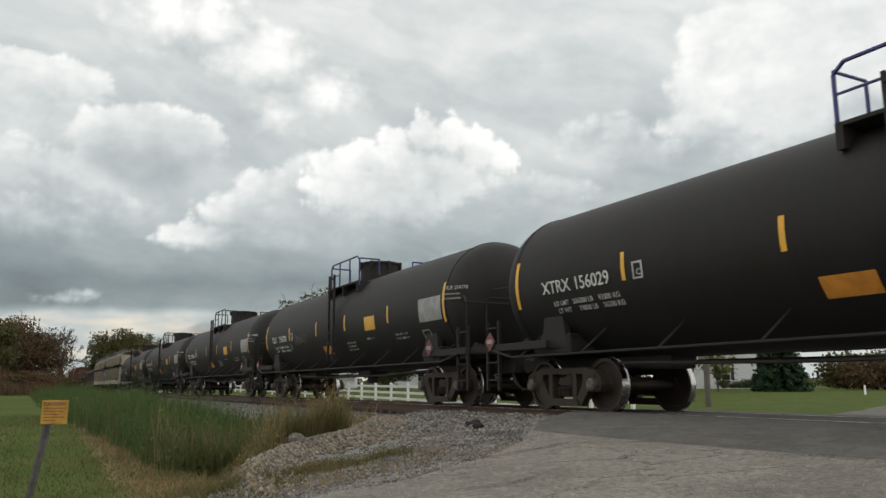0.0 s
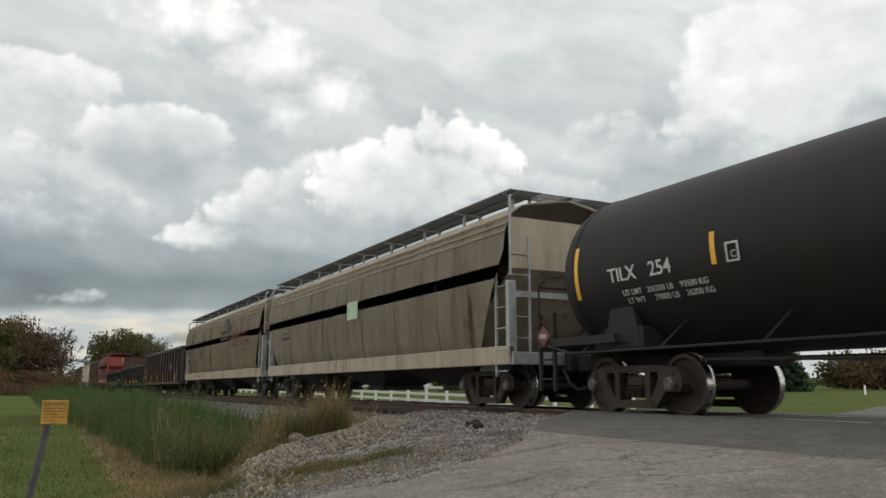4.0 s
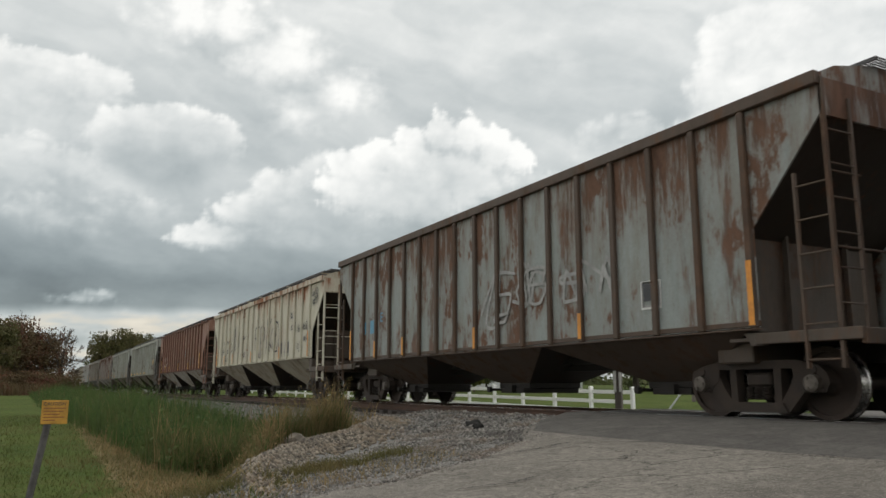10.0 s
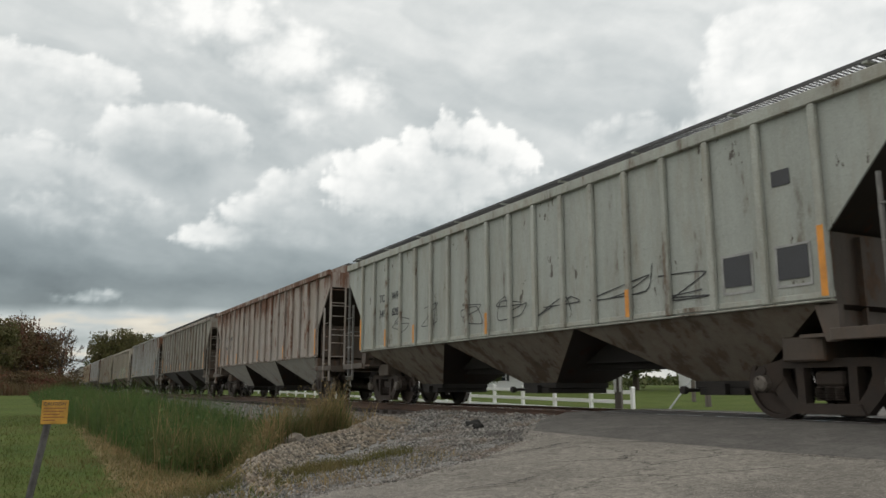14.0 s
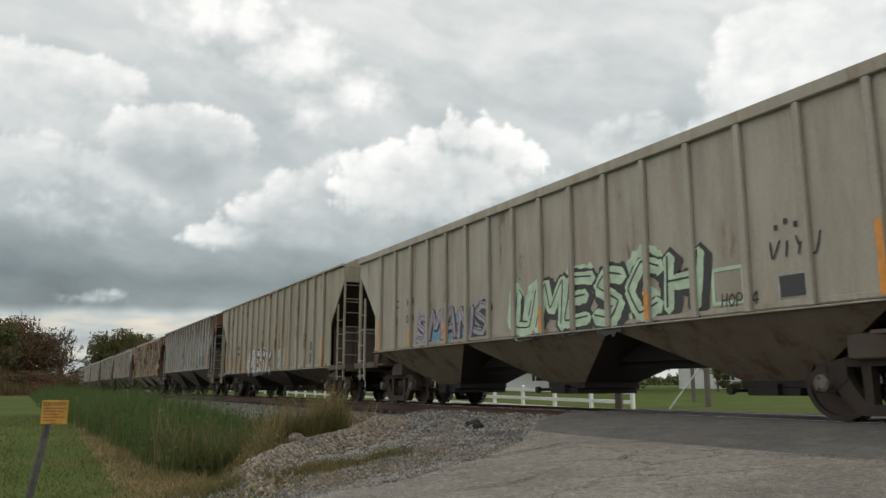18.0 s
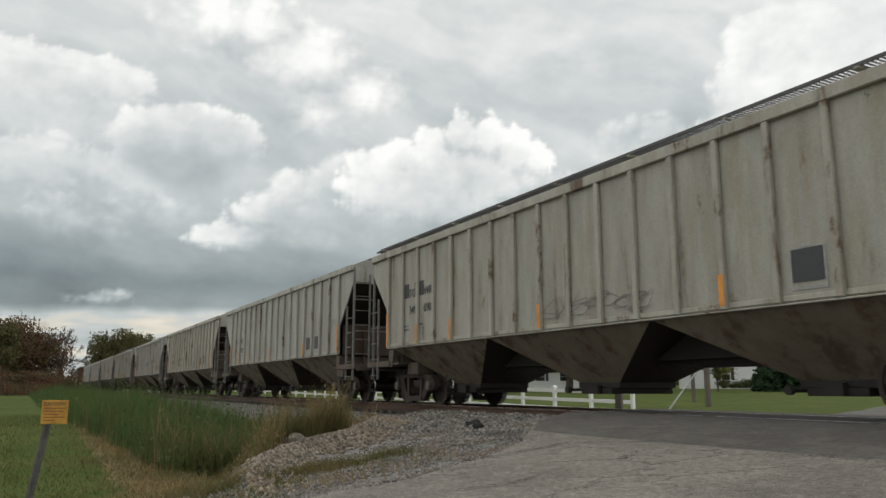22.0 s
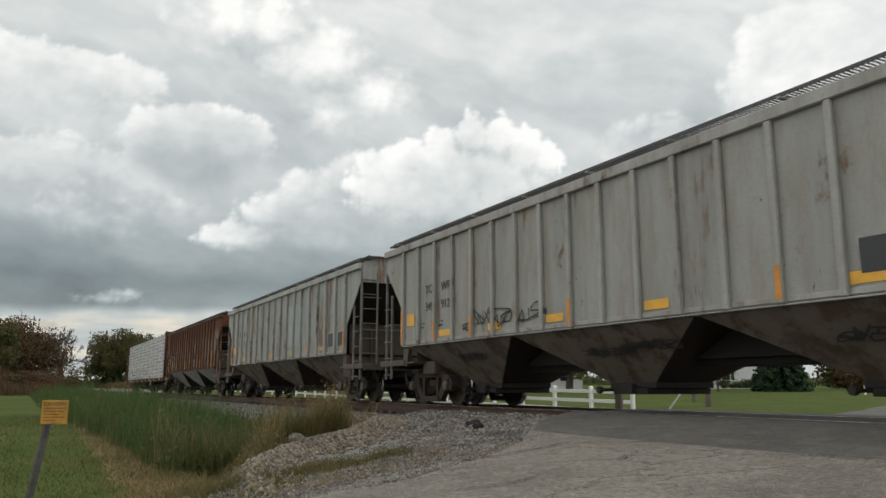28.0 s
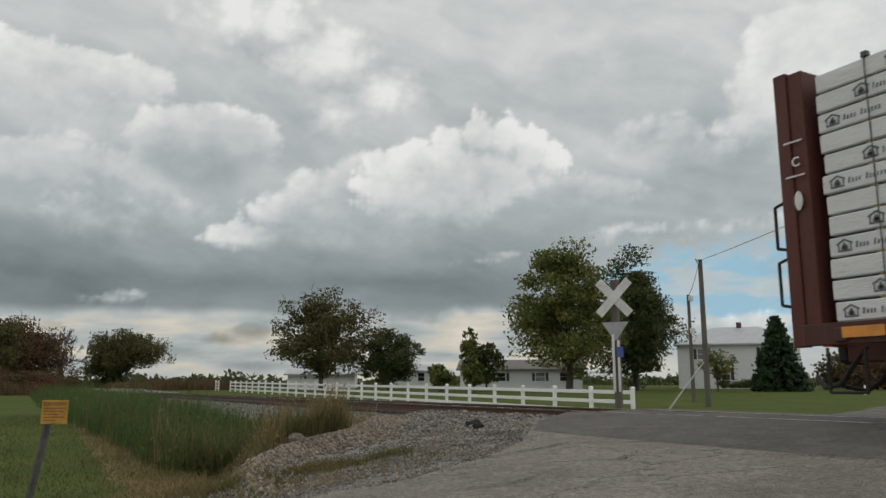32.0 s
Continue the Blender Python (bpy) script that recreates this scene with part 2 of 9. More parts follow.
def cloud_field(az, el, step):
    """Brightness, warmth and cover of the cloud layer at bearings from the view's middle and heights, in degrees."""
    wx = (fbm(az / 8, el / 6, 11, 5) - 0.5) * 8
    wy = (fbm(az / 8 + 40, el / 6 + 9, 23, 5) - 0.5) * 5
    fine = fbm(az / 1.9 + 0.12 * wx, el / 1.3 + 0.12 * wy, 31, 6, 0.55) - 0.5
    wisp = fbm(az / 7 + 0.1 * wx, el / 1.5 + 0.25 * wy, 47, 6, 0.55) - 0.5
    curd = billow(az / 2.6 + 0.06 * wx, el / 2.1 + 0.08 * wy, 57, 5, 0.5)
    tuft = billow(az / 0.9 + 0.05 * wx, el / 0.75 + 0.05 * wy, 83, 4, 0.6)
    broad = fbm(az / 9 + wx / 14, el / 5.5 + wy / 10, 41, 4, 0.45) - 0.5
    # the tone of the layer: a slate base low in the west, paler and thinner above and to the east
    west = np.interp(el + 0.30 * wy, [0, 3.0, 4.6, 5.6, 7.4, 9.4, 11.5, 14.5, 18, 21, 25, 30], [0.83, 0.85, 0.80, 0.55, 0.52, 0.61, 0.73, 0.79, 0.82, 0.86, 0.86, 0.84])
    mid = np.interp(el + 0.35 * wy, [0, 3.0, 4.6, 5.8, 7.6, 9.6, 12, 15, 18, 21, 25, 30], [0.82, 0.81, 0.74, 0.61, 0.56, 0.64, 0.73, 0.82, 0.85, 0.86, 0.88, 0.88])
    east = np.interp(el + 0.35 * wy, [0, 3.0, 4.8, 6.4, 8.4, 10.4, 12.5, 15, 18, 21, 25, 30], [0.82, 0.82, 0.81, 0.79, 0.80, 0.80, 0.79, 0.79, 0.81, 0.85, 0.90, 0.90])
    kw, ke = sstep(-6, -20, az + 0.5 * wx), sstep(2, 17, az + 0.5 * wx)
    lum = mid * (1 - kw) * (1 - ke) + west * kw + east * ke
    streak = fbm(az / 5 + 0.35 * el + 0.2 * wx, el / 2.4 + 0.3 * wy, 53, 6, 0.6) - 0.5
    lum = lum + 0.15 * broad + 0.13 * streak + 0.06 * wisp * sstep(14, 8, el) + 0.045 * fine + 0.02 * curd

    def heap(lobes, hi, lo, soft=0.3, thick=1.0, rough=1.0, opacity=1.0):
        """A heap of cloud, lit from above: bright crowns, greyer where much cloud lies overhead, its foot dissolving."""
        nonlocal lum
        d = np.full_like(az, -9.0)
        for a, e, w, h in lobes:
            q = np.sqrt(((az + 0.10 * wx * rough - a) / w) ** 2 + ((el + 0.10 * wy * rough - e) / h) ** 2)
            b = (1 - q) * min(w, h)
            d = np.maximum(d, b) + 0.18 * np.exp(-np.abs(d - b) * 2.2) * (d > -5)
        d = d + rough * (1.5 * curd + 1.1 * fine + 0.8 * tuft) + 0.15
        deep = np.zeros_like(az)
        run = np.zeros(az.shape[1])
        for r in range(az.shape[0] - 1, -1, -1):
            run = run * 0.985 + np.clip(d[r], 0, 1.0) * step
            deep[r] = run
        # light spreads sideways inside the cloud
        m = int(0.5 / step)
        pad = np.pad(deep, ((0, 0), (2 * m, 2 * m)), mode="edge")
        deep = sum(np.roll(pad, j, 1) for j in range(-2 * m, 2 * m + 1))[:, 2 * m:-2 * m] / (4 * m + 1)
        shade = np.exp(-0.5 * thick * deep)
        k = sstep(0, 1, d / (soft + 2.2 * (1 - shade))) * opacity
        lum = lum * (1 - k) + k * (lo + (hi - lo) * shade + (0.06 * curd + 0.10 * fine + 0.025 * tuft) * (0.5 + shade) + 0.10 * broad + 0.07 * streak)

    # soft thin brightness high up
    heap([(-12, 23.6, 6, 3.0), (-7, 21.4, 4.0, 2.4), (-17, 25.5, 7, 2.6), (-11, 19.6, 3.4, 2.2)], 1.03, 0.97, 2.0, 0.3, 0.8, 0.95)
    heap([(1, 25.5, 7, 2.2), (9, 23.0, 6, 1.8)], 0.90, 0.86, 2.6, 0.3, 0.8, 0.5)
    # heaps in the west
    heap([(-33, 19.6, 5.0, 2.8), (-28.4, 20.2, 3.4, 2.2), (-24.8, 20.4, 2.8, 1.9), (-29, 17.6, 7, 3.0)], 1.0, 0.74, 0.35, 0.42, 0.55, 1.0)
    heap([(-27, 14.6, 4.2, 2.0), (-31, 14.4, 4.2, 2.2), (-23.6, 13.6, 3.4, 1.6)], 0.93, 0.68, 0.7, 0.5, 0.8, 0.85)
    # the round heap
    heap([(-22.6, 17.2, 3.0, 2.2), (-19.8, 17.9, 3.4, 2.2), (-17.0, 17.4, 2.8, 2.1), (-20.0, 15.6, 5.2, 2.5)], 1.0, 0.58, 0.38, 0.55, 0.5, 1.0)
    heap([(-20.5, 11.8, 5.0, 1.6), (-26.5, 11.0, 4.4, 1.4)], 0.86, 0.64, 1.2, 0.6, 0.9, 0.75)
    # a bank sloping up to the tall heap
    heap([(-16.6, 11.0, 3.0, 1.4), (-13.6, 12.6, 3.2, 1.8), (-10.8, 14.0, 3.6, 2.2), (-8.0, 15.2, 3.4, 2.2), (-10, 12.0, 6, 2.2), (-2, 13.4, 6, 2.0)], 0.96, 0.60, 0.6, 0.42, 0.7, 1.0)
    heap([(12.0, 18.2, 2.4, 1.2), (15.0, 18.4, 2.4, 1.5), (13.4, 16.8, 4.0, 1.4), (17.4, 16.6, 3.6, 1.5)], 0.91, 0.76, 0.8, 0.6, 0.9, 0.8)
    heap([(4.8, 14.6, 5.0, 1.8), (9.6, 14.2, 4.4, 1.6)], 0.90, 0.68, 0.8, 0.5, 0.8, 0.85)
    heap([(-6.6, 16.3, 1.7, 1.5), (-4.2, 16.9, 1.6, 1.5), (-1.8, 17.9, 1.5, 1.8), (0.5, 18.7, 1.6, 1.8), (2.5, 18.4, 1.4, 1.8), (4.6, 17.6, 1.5, 1.6), (6.3, 16.6, 1.3, 1.4), (0.4, 15.6, 6.2, 2.4), (-5.0, 14.4, 4.6, 2.2)], 1.03, 0.66, 0.4, 0.30, 0.7)
    # the pale mass in the east
    heap([(21.6, 20.4, 3.0, 2.6), (23.4, 23.4, 3.4, 2.8), (27, 19.5, 5.5, 4.0), (31, 23.5, 7, 6), (19.8, 18.2, 2.4, 1.5), (25.4, 16.4, 4.5, 1.6)], 0.98, 0.88, 0.6, 0.3, 0.6, 0.9)
    # breaks near the skyline
    heap([(-24.9, 5.9, 1.9, 0.42), (-23.6, 6.3, 0.9, 0.34)], 0.84, 0.74, 0.35, 0.8, 0.35, 0.9)
    heap([(1.0, 9.3, 1.5, 0.35), (3.4, 9.9, 2.2, 0.35)], 0.84, 0.76, 0.35, 0.8, 0.4, 0.85)
    heap([(7.2, 9.2, 2.4, 0.5), (12.6, 10.6, 4.0, 0.5)], 0.80, 0.72, 0.6, 0.8, 0.6, 0.7)
    glow = sstep(5.5, 4.3, el + 0.45 * wy + 0.8 * curd) * sstep(24, 4, az)
    lum = lum * (1 - glow) + glow * (0.79 + 0.10 * fine + 0.42 * (fbm(az / 5, el / 0.8, 71, 5) - 0.5))
    warm = glow * sstep(0.76, 0.86, lum)
    heap([(-17.4, 3.3, 1.6, 0.42), (-15.4, 3.9, 1.5, 0.62)], 0.60, 0.52, 0.3, 1.5, 0.22)
    heap([(-5.0, 5.0, 5.0, 0.5), (-27.5, 3.9, 3.4, 0.26)], 0.66, 0.58, 0.7, 0.8, 0.6, 0.8)
    blue = sstep(1.25, 0.6, np.sqrt(((az + 0.2 * wx - 19) / 10) ** 2 + ((el + 0.25 * wy - 6.6) / 3.0) ** 2) + fine * 0.9 + 0.8 * curd)
    blue = blue * (1 - 0.75 * sstep(-0.04, 0.14, fbm(az / 4.5 + 0.3 * el, el / 1.1 + 0.2 * wy, 91, 5, 0.55) - 0.5))
    cover = 1 - 0.86 * blue
    lum = lum * (1 - blue) + 0.88 * blue
    before = lum.copy()
    heap([(14, 11.3, 5, 0.5), (19, 10.9, 5, 0.45), (24, 11.4, 4, 0.6)], 0.90, 0.78, 0.5, 1.0, 0.6)
    heap([(22.4, 8.3, 1.8, 0.8), (24.6, 8.6, 2.2, 1.0), (27, 8.2, 3.0, 1.1)], 0.86, 0.62, 0.4, 1.1, 0.5)
    heap([(16.0, 9.0, 2.0, 0.6), (19.4, 7.0, 1.8, 0.35), (18.0, 4.8, 3.0, 0.4), (25, 4.6, 4, 0.6)], 0.92, 0.80, 0.5, 1.0, 0.5)
    cover = np.maximum(cover, np.clip(np.abs(lum - before) * 9, 0, 1))
    # from the tone seen to the light given off
    lin = ((np.clip(lum, 0.3, 1.0) + 0.055) / 1.055) ** 2.4
    return np.minimum((lin / 1.20) ** (1 / 2.3), 1.07), warm, cover


def make_sky():
    step = 0.15
    core_a, core_e = np.arange(-46, 46, step), np.arange(0, 34, step)
    az = np.concatenate([np.arange(-180, -46, 3.0), core_a, np.arange(46, 181, 3.0)])
    el = np.concatenate([[-1.2, -0.4], core_e, np.arange(34, 88, 2.5), [90.0]])
    A, E = np.meshgrid(az, el)
    ia, ie = int(np.searchsorted(az, -46)), 2
    core = (slice(ie, ie + len(core_e)), slice(ia, ia + len(core_a)))
    k = np.maximum(sstep(40, 45, np.abs(A[core])), sstep(29.5, 33.5, E[core]))
    lum = 0.94 + 0.25 * (fbm(A / 20 + 9, E / 14, 91, 3) - 0.5)
    warm, cover = np.zeros_like(A), np.ones_like(A)
    l, w, c = cloud_field(A[core], E[core], step)
    lum[core] = l * (1 - k) + lum[core] * k
    warm[core] = w * (1 - k)
    cover[core] = c * (1 - k) + k
    rad, bearing = np.radians(E), np.radians(A) - radians(62.25)
    a, b = 3600.0, 1250.0
    r = 1 / np.sqrt((np.cos(rad) / a) ** 2 + (np.sin(rad) / b) ** 2)
    co = np.stack([r * np.cos(rad) * np.sin(bearing), r * np.cos(rad) * np.cos(bearing), r * np.sin(rad)], -1).reshape(-1, 3)
    ny, nx = A.shape
    i = np.arange(nx - 1)[None] + nx * np.arange(ny - 1)[:, None]
    f = np.stack([i, i + 1, i + 1 + nx, i + nx], -1).reshape(-1, 4)
    n = Net("cloud layer")
    t = n.t
    att = t.nodes.new("ShaderNodeAttribute")
    att.attribute_name = "cloud"
    sep = t.nodes.new("ShaderNodeSeparateColor")
    t.links.new(att.outputs["Color"], sep.inputs[0])
    lum_s = sep.outputs[0]
    c = n.mix(n.ramp(lum_s, 0.45, 1.0), (0.835, 0.965, 0.985), (1.0, 0.988, 0.945))
    c = n.mix(sep.outputs[1], c, (1.0, 0.93, 0.79))
    c = n.mix(sep.outputs[2], (0.40, 0.76, 0.98), c)
    em = t.nodes.new("ShaderNodeEmission")
    t.links.new(c, em.inputs["Color"])
    t.links.new(n.math("MULTIPLY", n.math("POWER", lum_s, 2.3), SKY_GAIN), em.inputs["Strength"])
    tr = t.nodes.new("ShaderNodeBsdfTransparent")
    mx = t.nodes.new("ShaderNodeMixShader")
    mx.inputs[0].default_value = 0.9
    t.links.new(tr.outputs[0], mx.inputs[1])
    t.links.new(em.outputs[0], mx.inputs[2])
    t.links.new(mx.outputs[0], t.nodes["Material Output"].inputs["Surface"])
    n.m.cycles.emission_sampling = "NONE"
    me = raw("cloud_layer", co, f, n.m, True)
    col = me.attributes.new("cloud", "FLOAT_COLOR", "POINT")
    col.data.foreach_set("color", np.stack([lum, warm, cover, np.ones_like(lum)], -1).astype(np.float32).ravel())
    return tagged(new("backdrop", me), "overcast sky of grey and white heaped clouds", "sky", kind="structure")


SKY_GAIN = 1.36
sky = make_sky()


# ---- ground ----
def ground_z(x, y):
    """Height of the land, without the roadbed."""
    x, y = np.asarray(x, float), np.asarray(y, float)
    far = np.clip(-0.75 + 0.0115 * (-22.5 - x), -0.85, 0.3) + np.clip(0.011 * (y - 10), 0, 0.6)
    near = -0.82 + 0.010 * np.clip(-12 - x, 0, 60) + 0.02 * np.clip(-y - 12, 0, 12)
    ditch = -0.45 * np.exp(-((y + 5.9) / 1.1) ** 2) * sstep(-10.5, -12.5, x)
    k = sstep(-1, 1, y)
    z = near * (1 - k) + far * k + ditch
    z = z + 0.06 * (fbm(x / 3.0, y / 3.0, 5, 3) - 0.5) * sstep(1.5, 5, np.abs(y))
    bed = -0.27 - 0.55 * np.clip(np.abs(y) - 1.85, 0, 9)
    z = np.maximum(z, bed)
    # the road's fill, with a rubble edge towards the ditch
    edge = np.interp(y, [-12, -9, -7.5, -6.9, -5.9, -4.85, -3.66, -2.5], [-6.2, -7.2, -8.9, -10.3, -11.9, -12.4, -14.2, -15.5])
    k = sstep(-0.9, 0.0, x - edge) * sstep(-0.9, -1.6, y) * sstep(9, 4, x)
    top = -0.09 - 0.098 * np.clip(-y - 1.6, 0, 9.0) + 0.07 * (fbm(x / 0.6, y / 0.6, 15, 3) - 0.5)
    top = top + 0.13 * np.exp(-((x - edge - 0.45) / 0.45) ** 2) * sstep(-2.8, -3.8, y) * sstep(-8.2, -7.0, y)
    return z * (1 - k) + np.maximum(z, top) * k


def road_left(y):
    return np.interp(y, [-40, -14, -9, -6.9, -5.4, -3.6, -2.3, 0.5, 5, 12, 45], [-2.5, -5.0, -6.4, -7.05, -7.5, -8.85, -10.5, -11.9, -13.6, -16.5, -32.0])


def road_z(x, y):
    """The road climbs to the rails on both sides."""
    y = np.asarray(y, float)
    up = -0.02 - 0.098 * np.clip(-y - 1.6, 0, 9.0)
    down = -0.02 - 0.05 * np.clip(y - 1.6, 0, 9.0)
    return np.where(y < 0, up, down)


def is_road(x, y):
    return sstep(-0.9, 0.2, x - road_left(y)) * sstep(2.0, 0.4, x - np.where(y < 0, 3.5, 1.5 - 0.5 * y))


def make_ground():
    xs = np.concatenate([[-3500, -1500, -800, -450, -300, -220], np.arange(-170, -60, 4.0), np.arange(-60, -22, 1.0), np.arange(-22, 6, 0.22), np.arange(6, 60, 3.0), [90, 160, 400, 1200, 3500]])
    ys = np.concatenate([[-3500, -1200, -500, -200, -100, -60, -40], np.arange(-30, -12, 1.0), np.arange(-12, 13, 0.22), np.arange(13, 80, 2.5), [100, 150, 260, 500, 1200, 3500]])
    X, Y = np.meshgrid(xs, ys)
    Z = ground_z(X, Y)
    R = is_road(X, Y)
    Z = Z * (1 - R) + (road_z(X, Y) - 0.05) * R
    Z = np.where((np.abs(X) > 400) | (np.abs(Y) > 300), 0.1, Z)
    ny, nx = X.shape
    i = np.arange(nx - 1)[None] + nx * np.arange(ny - 1)[:, None]
    f = np.stack([i, i + 1, i + 1 + nx, i + nx], -1).reshape(-1, 4)
    n = Net("meadow and bank soil")
    t = n.t
    geo = t.nodes.new("ShaderNodeNewGeometry")
    n.co = geo.outputs["Position"]
    att = t.nodes.new("ShaderNodeAttribute")
    att.attribute_name = "cover"
    sep = t.nodes.new("ShaderNodeSeparateColor")
    t.links.new(att.outputs["Color"], sep.inputs[0])
    big, mid, fine = n.noise(0.35, 4), n.noise(2.2, 5), n.noise(22, 4, 0.7)
    grass = n.mix(n.ramp(big, 0.3, 0.7), (0.068, 0.102, 0.026), (0.108, 0.138, 0.038))
    grass = n.mix(n.ramp(mid, 0.42, 0.72, 0, 0.7), grass, (0.125, 0.112, 0.045))
    grass = n.mix(n.ramp(fine, 0.35, 0.7, 0, 0.7), grass, (0.022, 0.04, 0.01))
    dry = n.mix(n.ramp(mid, 0.3, 0.7), (0.16, 0.12, 0.06), (0.24, 0.19, 0.10))
    dry = n.mix(n.ramp(fine, 0.35, 0.7, 0, 0.6), dry, (0.07, 0.055, 0.03))
    gravel = n.mix(n.ramp(fine, 0.3, 0.7), (0.10, 0.10, 0.095), (0.30, 0.29, 0.27))
    c = n.mix(n.ramp(n.math("ADD", sep.outputs[1], n.math("MULTIPLY", n.math("SUBTRACT", mid, 0.5), 0.9)), 0.35, 0.65), grass, dry)
    c = n.mix(n.ramp(n.math("ADD", sep.outputs[0], n.math("MULTIPLY", n.math("SUBTRACT", mid, 0.5), 0.7)), 0.4, 0.6), c, gravel)
    n.bump(fine, 0.6, 0.03)
    n.end(c, 0.95)
    n.b.inputs["Specular IOR Level"].default_value = 0.04
    me = raw("ground", np.stack([X, Y, Z], -1).reshape(-1, 3), f, n.m, True)
    gr = np.maximum(sstep(4.4, 3.4, np.abs(Y)), np.maximum(0, R))
    edge = np.interp(Y, [-12, -9, -7.5, -6.9, -5.9, -4.85, -3.66, -2.5], [-6.2, -7.2, -8.9, -10.3, -11.9, -12.4, -14.2, -15.5])
    gr = np.maximum(gr, sstep(-0.7, 0.0, X - edge) * sstep(0, -2, Y) * sstep(9, 4, X))
    tan = sstep(0.75, 0.3, np.abs(Y + 7.95 + 0.012 * (X + 12))) * sstep(-6, -9, X) * sstep(-50, -22, X)
    tan = tan * 0.7
    tan = np.maximum(tan, sstep(5, 1.5, np.abs(Y + 5)) * 0.5 * sstep(0, -1, Y))
    heap = np.exp(-((X - edge + 0.1) / 0.55) ** 2) * sstep(-2.6, -3.6, Y) * sstep(-9, -7.5, Y)
    gr, tan = gr * (1 - 0.75 * heap), np.maximum(tan, heap)
    col = me.attributes.new("cover", "FLOAT_COLOR", "POINT")
    col.data.foreach_set("color", np.stack([gr, tan, R, np.ones_like(R)], -1).astype(np.float32).ravel())
    return tagged(new("ground", me), "grassy verge and meadow with a gravel bank", "ground", kind="structure")


ground = make_ground()


def asphalt(name, a, b, spot, coarse):
    """Old asphalt: bare stones in the binder, pale worn tracks, dark stains and hairline cracks."""
    n = Net(name)
    geo = n.t.nodes.new("ShaderNodeNewGeometry")
    n.co = geo.outputs["Position"]
    big, mid, small, fine = n.noise(0.55, 6, 0.65), n.noise(3.2, 6, 0.72), n.noise(17, 4, 0.7), n.noise(70, 3, 0.75)
    c = n.mix(n.ramp(big, 0.35, 0.65), a, b)
    c = n.mix(n.ramp(mid, 0.45, 0.72, 0, 0.7), c, tuple(x * 1.4 for x in b))
    c = n.mix(n.ramp(n.noise(2.1, 6, 0.72, None, 5.0), 0.56, 0.70, 0, spot), c, tuple(x * 0.42 for x in a))
    c = n.mix(n.ramp(small, 0.40, 0.66, 0, 0.75 * coarse), c, tuple(x * 0.5 for x in a))
    c = n.mix(n.ramp(fine, 0.52, 0.70, 0, 0.8 * coarse), c, tuple(min(1, x * 1.9) for x in b))
    c = n.mix(n.ramp(fine, 0.46, 0.32, 0, 0.8 * coarse), c, tuple(x * 0.35 for x in a))
    v = n.t.nodes.new("ShaderNodeTexVoronoi")
    v.feature = "DISTANCE_TO_EDGE"
    v.inputs["Scale"].default_value = 0.8
    w = n.t.nodes.new("ShaderNodeVectorMath")
    w.operation = "MULTIPLY_ADD"
    n.t.links.new(mid, w.inputs[0])
    w.inputs[1].default_value = (0.5, 0.8, 0.0)
    n.t.links.new(n.co, w.inputs[2])
    n.t.links.new(w.outputs[0], v.inputs["Vector"])
    crack = n.math("MULTIPLY", n.ramp(v.outputs["Distance"], 0.014, 0.003), n.ramp(big, 0.48, 0.58, 0, spot))
    c = n.mix(crack, c, (0.025, 0.024, 0.022))
    n.bump(n.math("ADD", small, fine), 0.7, 0.012)
    n.end(c, 0.92)
    n.b.inputs["Specular IOR Level"].default_value = 0.2
    return n.m


M_road_old = asphalt("worn grey asphalt", (0.160, 0.147, 0.128), (0.240, 0.221, 0.191), 0.75, 0.85)
M_road_new = asphalt("darker asphalt apron", (0.096, 0.090, 0.083), (0.132, 0.124, 0.113), 0.3, 0.55)
M_crack = plain("open crack in asphalt", (0.022, 0.021, 0.019), 0.95, 0, 0.3, 6, 0.3)


def road_sheet(name, ylo, yhi, lift, material, label, left=0.0, wobble=0.25):
    ys = np.arange(ylo, yhi + 0.01, 0.2)
    us = np.linspace(0, 1, 60)
    rag = wobble * (fbm(ys / 0.7, ys * 0 + 3, 8, 4) - 0.5)
    x0 = road_left(ys) + left + rag
    x1 = np.where(ys < 0, 3.5, 1.5 - 0.5 * ys)
    X = x0[:, None] + (x1 - x0)[:, None] * us[None]
    Y = np.repeat(ys[:, None], len(us), 1)
    Y = Y + np.where((np.arange(len(ys)) == 0)[:, None], 0.3 * (fbm(X / 0.8, X * 0 + 1, 3, 4) - 0.5), 0)
    Z = road_z(X, Y) + lift + 0.02 * (fbm(X / 1.1, Y / 1.1, 77, 3) - 0.5)
    Z[:, 0] -= 0.07
    Z[0, :] -= 0.03
    ny, nx = X.shape
    i = np.arange(nx - 1)[None] + nx * np.arange(ny - 1)[:, None]
    f = np.stack([i, i + 1, i + 1 + nx, i + nx], -1).reshape(-1, 4)
    me = raw(name, np.stack([X, Y, Z], -1).reshape(-1, 3), f, material, True)
    return tagged(new(name, me), label, "road", kind="structure")


road_sheet("road", -40, -3.0, 0.02, M_road_old, "worn grey cracked asphalt lane climbing to the crossing", 0.0, 0.6)
road_sheet("road_apron", -3.55, -0.86, 0.028, M_road_new, "newer dark asphalt apron before the rails")
road_sheet("road_beyond", 0.86, 45, 0.02, M_road_new, "asphalt lane beyond the crossing", 0.0, 0.3)
road_sheet("crossing_panel", -0.62, 0.62, 0.016, M_road_new, "asphalt infill between the rails of the crossing")


